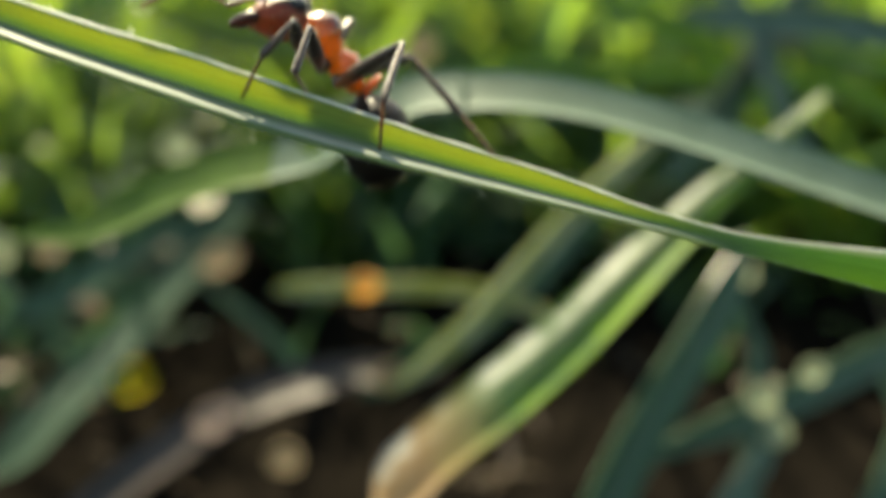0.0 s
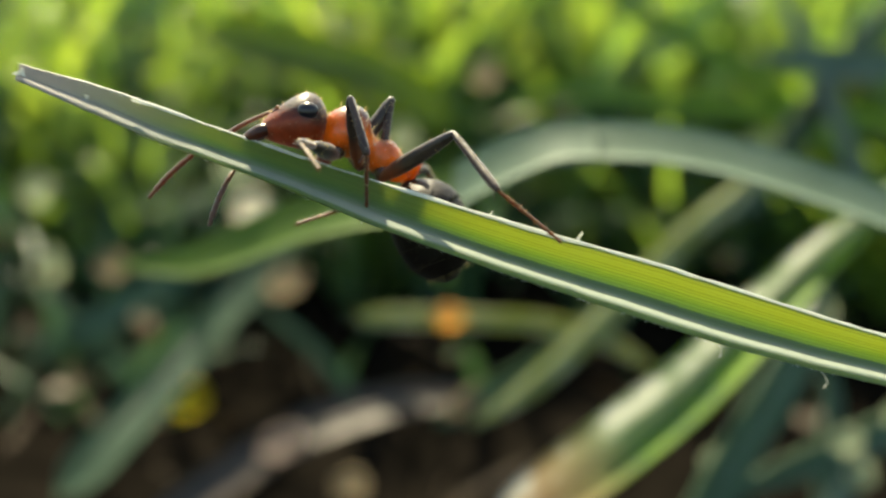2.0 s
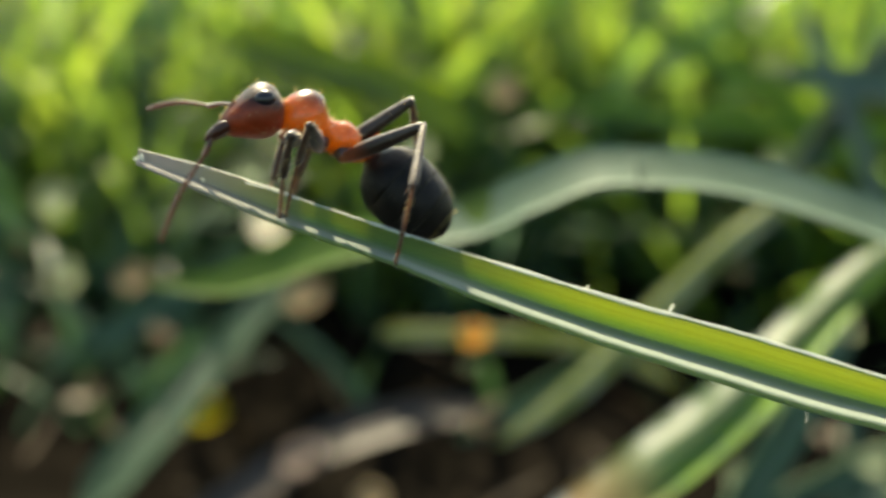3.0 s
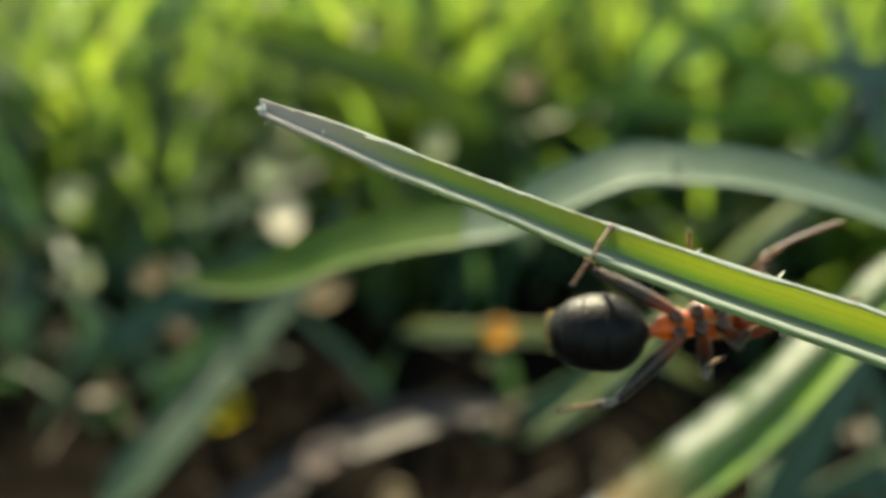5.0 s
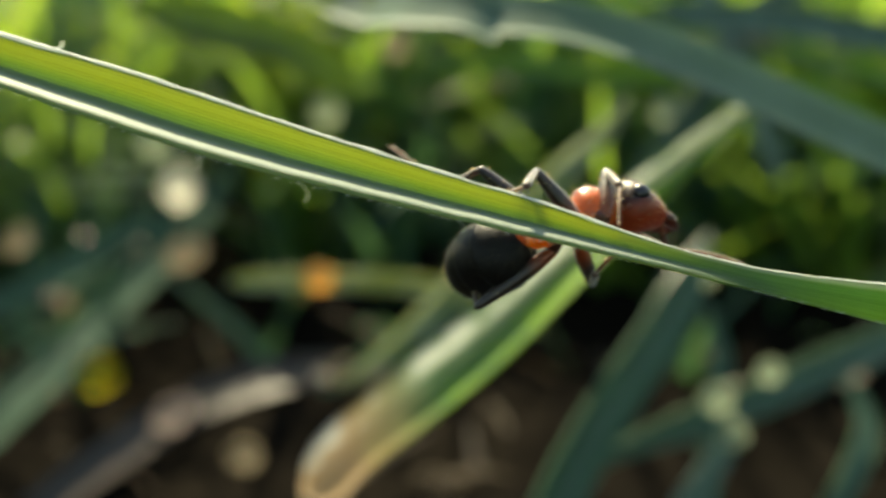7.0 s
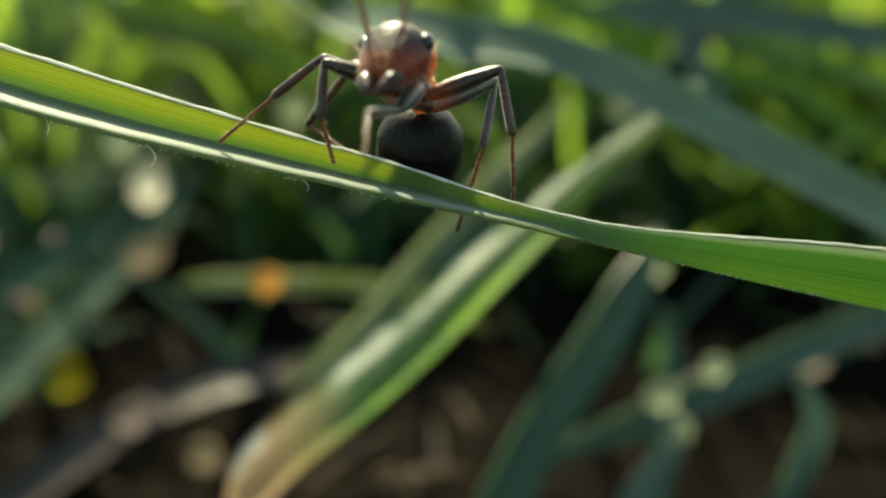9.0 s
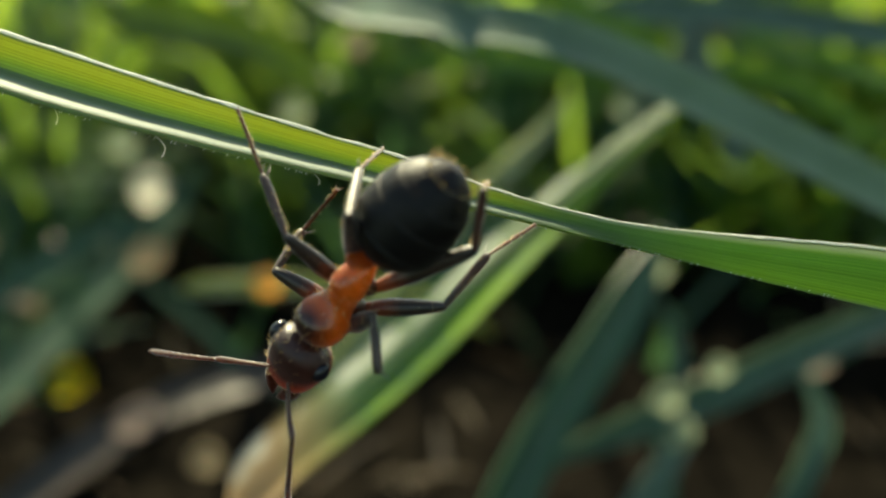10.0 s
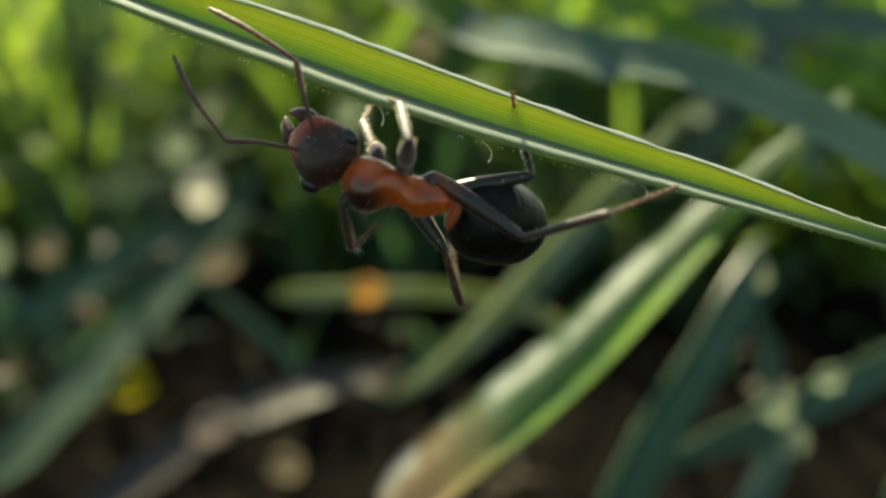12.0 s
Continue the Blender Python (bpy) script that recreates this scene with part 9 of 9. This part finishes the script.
    walk(ANT["al_funiculus"], jointed([
        (0, 2.81, 1.19, -0.31, 0, 10, 53), (0.15, 2.66, 1.46, -0.23, 0, 32, 53), (0.3, 2.48, 1.67, -0.18, -1, 53, 52), (0.4, 2.67, 1.59, 0.5, -16, 34, 30), (0.5, 2.64, 1.4, 1.1, -22, 13, 17),
        (0.67, 2.94, 1.24, 0.35, -29, 27, -3), (0.84, 2.99, 0.88, -0.22, -9, 36, 32), (1, 2.81, 0.44, -0.7, 13, 33, 70), (1.16, 2.76, 1.03, -0.55, -2, 44, 47), (1.33, 2.55, 1.55, -0.29, -24, 48, 17),
        (1.5, 2.28, 1.91, 0.2, -3, 33, 47), (1.62, 2.51, 1.59, -0.29, -1, 37, 51), (1.75, 2.62, 1.1, -0.7, 2, 40, 56), (1.88, 2.55, 0.5, -0.98, 5, 42, 61), (2, 2.33, -0.13, -1.07, 9, 44, 67),
        (2.25, 2.47, 0.07, -1.02, -14, 48, 35), (2.5, 2.58, 0.28, -0.96, -39, 45, 2), (2.75, 2.57, 0.24, -0.96, -27, 40, 19), (3, 2.49, 0.3, -1.04, -38, 53, 4), (3.07, 2.84, 1.06, -0.39, -35, 44, 8),
        (3.13, 2.73, 1.53, 0.47, -32, 36, 13), (3.32, 2.35, 1.86, 0.17, -10, 34, 49), (3.5, 1.88, 2.03, -0.11, 6, 23, 82), (3.85, 2.17, 1.96, 0.59, -9, 28, 49), (4.2, 2.27, 1.66, 1.22, -24, 26, 17),
        (4.7, 2.27, 1.66, 1.22, -24, 26, 17), (4.9, 2.76, 0.91, 1.35, -28, 12, 5), (5.1, 2.86, -0.05, 1.27, -29, 0, -6), (5.3, 2.5, -0.87, 0.99, -28, -12, -18), (5.5, 2.5, -0.87, 0.99, -28, -12, -18),
        (6, 2.56, -0.86, 0.91, -28, -20, -18), (6.13, 3.07, -0.02, 0.75, -32, -9, 0), (6.25, 3.05, 0.97, 0.52, -34, 2, 16), (6.38, 2.48, 1.78, 0.35, -31, 13, 33), (6.5, 2.35, 1.51, -0.62, -30, -3, 46),
        (6.67, 2, 1.9, -0.34, -33, 14, 17), (6.83, 1.62, 2.1, -0.05, -46, 29, -17), (7, 1.19, 2.16, 0.32, -70, 34, -61), (7.2, 1.19, 2.16, 0.32, -70, 34, -61), (7.35, 1.65, 2.14, 0.5, -52, 32, -30),
        (7.5, 2.11, 1.97, 0.71, -40, 25, -4), (7.8, 2.27, 1.66, 1.22, -31, 26, 17), (8.3, 2.27, 1.66, 1.22, -31, 26, 17), (8.8, 2.27, 1.66, 1.22, -31, 26, 17), (8.9, 2.51, 1.46, 1.21, -30, -4, 21),
        (9, 2.74, 1.24, 1.12, -32, -31, 25), (9.2, 2.31, 1.54, 1.34, -37, -16, 39), (9.35, 1.78, 1.8, 1.37, -33, 0, 11), (9.5, 1.23, 1.91, 1.28, -38, 18, -22), (10, 1.71, 1.69, 1.54, -22, 30, 17),
        (10.25, 2.27, 1.66, 1.22, -22, 26, 17), (10.38, 2.74, 1.5, 0.59, -20, 17, 21), (10.5, 2.96, 1.05, -0.12, -19, 8, 25), (10.75, 2.9, 1.12, 0.93, -19, 17, 27), (11, 2.31, 0.88, 1.8, -18, 27, 30),
        (11.25, 2.6, 0.31, 1.66, -12, 37, 41), (11.5, 2.74, -0.24, 1.35, -3, 47, 54), (11.75, 2.89, 0.56, 1.29, -30, 32, 14), (12, 2.72, 1.33, 1.05, -40, 9, -13),
    ]))
    walk(ANT["ar_scape"], jointed([
        (0, 1.36, -0.37, 0.36, 0, -28, -55), (0.3, 1.36, -0.37, 0.36, 12, -13, -87), (0.5, 1.36, -0.37, 0.36, 19, -28, -107), (0.67, 1.36, -0.37, 0.36, 5, -17, -72), (0.78, 1.36, -0.37, 0.36, -3, -14, -45),
        (0.89, 1.36, -0.37, 0.36, -7, -7, -19), (1, 1.36, -0.37, 0.36, -9, 0, 5), (1.5, 1.36, -0.37, 0.36, -14, 16, -29), (2, 1.36, -0.37, 0.36, -1, 27, 5), (2.25, 1.36, -0.37, 0.36, -2, 7, 2),
        (2.5, 1.36, -0.37, 0.36, -2, -15, -1), (2.75, 1.36, -0.37, 0.36, -2, -17, 0), (2.88, 1.36, -0.37, 0.36, 7, -14, -34), (3, 1.36, -0.37, 0.36, 14, -8, -68), (3.1, 1.36, -0.37, 0.36, 12, -19, -62),
        (3.2, 1.36, -0.37, 0.36, 10, -28, -55), (3.3, 1.36, -0.37, 0.36, 10, -28, -55), (3.4, 1.36, -0.37, 0.36, 22, -23, -82), (3.5, 1.36, -0.37, 0.36, 30, -15, -108), (3.6, 1.36, -0.37, 0.36, 23, -27, -88),
        (3.7, 1.36, -0.37, 0.36, 11, -38, -66), (4.2, 1.36, -0.37, 0.36, 5, -28, -55), (4.7, 1.36, -0.37, 0.36, 5, -28, -55), (5.3, 1.36, -0.37, 0.36, 5, -28, -55), (5.5, 1.36, -0.37, 0.36, 5, -28, -55),
        (5.75, 1.36, -0.37, 0.36, 5, -28, -55), (6, 1.36, -0.37, 0.36, 5, -28, -55), (6.25, 1.36, -0.37, 0.36, 5, -28, -55), (6.38, 1.36, -0.37, 0.36, 7, -9, -60), (6.5, 1.36, -0.37, 0.36, 7, 10, -65),
        (6.67, 1.36, -0.37, 0.36, 14, 34, -48), (6.83, 1.36, -0.37, 0.36, 36, 54, -17), (7, 1.36, -0.37, 0.36, 83, 58, 38), (7.1, 1.36, -0.37, 0.36, 37, 65, -12), (7.2, 1.36, -0.37, 0.36, -2, 54, -57),
        (7.4, 1.36, -0.37, 0.36, 0, 24, -55), (7.6, 1.36, -0.37, 0.36, 0, -3, -54), (7.8, 1.36, -0.37, 0.36, 0, -28, -55), (8.3, 1.36, -0.37, 0.36, 0, -28, -55), (8.55, 1.36, -0.37, 0.36, -22, -39, -17),
        (8.8, 1.36, -0.37, 0.36, -49, -39, 25), (9, 1.36, -0.37, 0.36, -49, -39, 25), (9.2, 1.36, -0.37, 0.36, -22, -39, -17), (9.3, 1.36, -0.37, 0.36, -30, -62, -7), (9.4, 1.36, -0.37, 0.36, -83, -81, 48),
        (9.5, 1.36, -0.37, 0.36, -170, -68, 137), (9.59, 1.36, -0.37, 0.36, 24, -84, -57), (9.68, 1.36, -0.37, 0.36, 16, -56, -49), (9.76, 1.36, -0.37, 0.36, 16, -26, -48), (9.85, 1.36, -0.37, 0.36, 16, 5, -50),
        (10, 1.36, -0.37, 0.36, 16, 6, -51), (10.25, 1.36, -0.37, 0.36, 17, -28, -55), (10.38, 1.36, -0.37, 0.36, 15, -26, -50), (10.5, 1.36, -0.37, 0.36, 13, -26, -45), (10.75, 1.36, -0.37, 0.36, 0, -28, -18),
        (11, 1.36, -0.37, 0.36, -12, -24, 8), (11.25, 1.36, -0.37, 0.36, -9, -4, -3), (11.5, 1.36, -0.37, 0.36, -10, 15, -14), (12, 1.36, -0.37, 0.36, -11, -11, -37),
    ]))
    walk(ANT["ar_funiculus"], jointed([
        (0, 2.27, -1.66, 1.22, 0, 26, -17), (0.3, 1.44, -2.12, 0.75, 14, 18, 20), (0.5, 0.89, -1.88, 1.21, 14, -4, 17), (0.67, 1.9, -2, 0.89, 14, 6, 0), (0.78, 2.6, -1.61, 0.79, 13, 8, -6),
        (0.89, 3.04, -0.96, 0.59, 12, 10, -12), (1, 3.15, -0.2, 0.35, 11, 12, -19), (1.5, 2.87, -1.2, -0.15, 21, 29, 10), (2, 2.95, -0.24, -0.47, 17, 41, 4), (2.25, 3.15, -0.31, 0.15, 9, 32, -10),
        (2.5, 3.1, -0.4, 0.81, 4, 20, -22), (2.75, 3.08, -0.37, 0.89, 2, -8, -38), (2.88, 2.8, -1.36, 0.79, 2, -8, -42), (3, 2.03, -2.02, 0.62, 3, -9, -46), (3.1, 2.16, -1.87, 0.94, 3, 8, -33),
        (3.2, 2.27, -1.66, 1.22, 7, 26, -17), (3.3, 2.27, -1.66, 1.22, 7, 26, -17), (3.4, 1.58, -2.01, 1.08, 18, 31, 6), (3.5, 0.83, -2.03, 0.83, 34, 33, 36), (3.6, 1.42, -1.98, 1.17, 26, 33, 21),
        (3.7, 1.94, -1.67, 1.46, 21, 31, 11), (4.2, 2.27, -1.66, 1.22, 8, 26, -17), (4.7, 2.27, -1.66, 1.22, 8, 26, -17), (5.3, 2.27, -1.66, 1.22, 8, 26, -17), (5.5, 2.27, -1.66, 1.22, 8, 26, -17),
        (5.75, 2.27, -1.66, 1.22, 8, 26, -17), (6, 2.27, -1.66, 1.22, 8, 26, -17), (6.25, 2.27, -1.66, 1.22, 8, 26, -17), (6.38, 2.25, -1.91, 0.65, -6, 36, -43), (6.5, 2.11, -1.97, 0.05, -23, 39, -71),
        (6.67, 2.36, -1.48, -0.64, -20, 35, -65), (6.83, 2.37, -0.67, -1.1, -18, 28, -61), (7, 2.11, 0.22, -1.16, -16, 21, -57), (7.1, 2.11, -0.53, -1.27, -19, 23, -64), (7.2, 1.93, -1.26, -1.09, -22, 24, -71),
        (7.4, 2.3, -1.71, -0.38, -13, 29, -53), (7.6, 2.41, -1.83, 0.47, -4, 29, -35), (7.8, 2.27, -1.66, 1.22, 4, 26, -17), (8.3, 2.27, -1.66, 1.22, 4, 26, -17), (8.55, 2.7, -0.79, 1.49, 7, -4, 0),
        (8.8, 2.62, 0.23, 1.49, 1, -32, 19), (9, 2.62, 0.23, 1.49, 1, -32, 19), (9.2, 2.7, -0.79, 1.49, 7, -4, 0), (9.3, 2.19, -0.47, 1.95, 8, -2, -14), (9.4, 1.55, -0.16, 2.14, 8, 0, -29),
        (9.5, 0.88, 0.08, 2.03, 7, 4, -48), (9.59, 1.46, -0.52, 2.15, 7, -3, -42), (9.68, 2.02, -1.12, 1.85, 7, -6, -36), (9.76, 2.43, -1.57, 1.16, 6, -7, -31), (9.85, 2.52, -1.74, 0.2, 5, -12, -25),
        (10, 2.5, -1.75, 0.17, 5, 14, -49), (10.25, 2.27, -1.66, 1.22, 16, 26, -17), (10.38, 2.39, -1.61, 1.16, 24, 18, 5), (10.5, 2.49, -1.52, 1.16, 29, 7, 25), (10.75, 2.87, -0.87, 1.19, 29, 6, 22),
        (11, 2.99, -0.13, 1.09, 28, 4, 20), (11.25, 3.15, -0.46, 0.49, 27, 12, 9), (11.5, 3.05, -0.79, -0.11, 24, 22, -2), (12, 2.78, -1.43, 0.7, 27, 3, 12),
    ]))


motions()
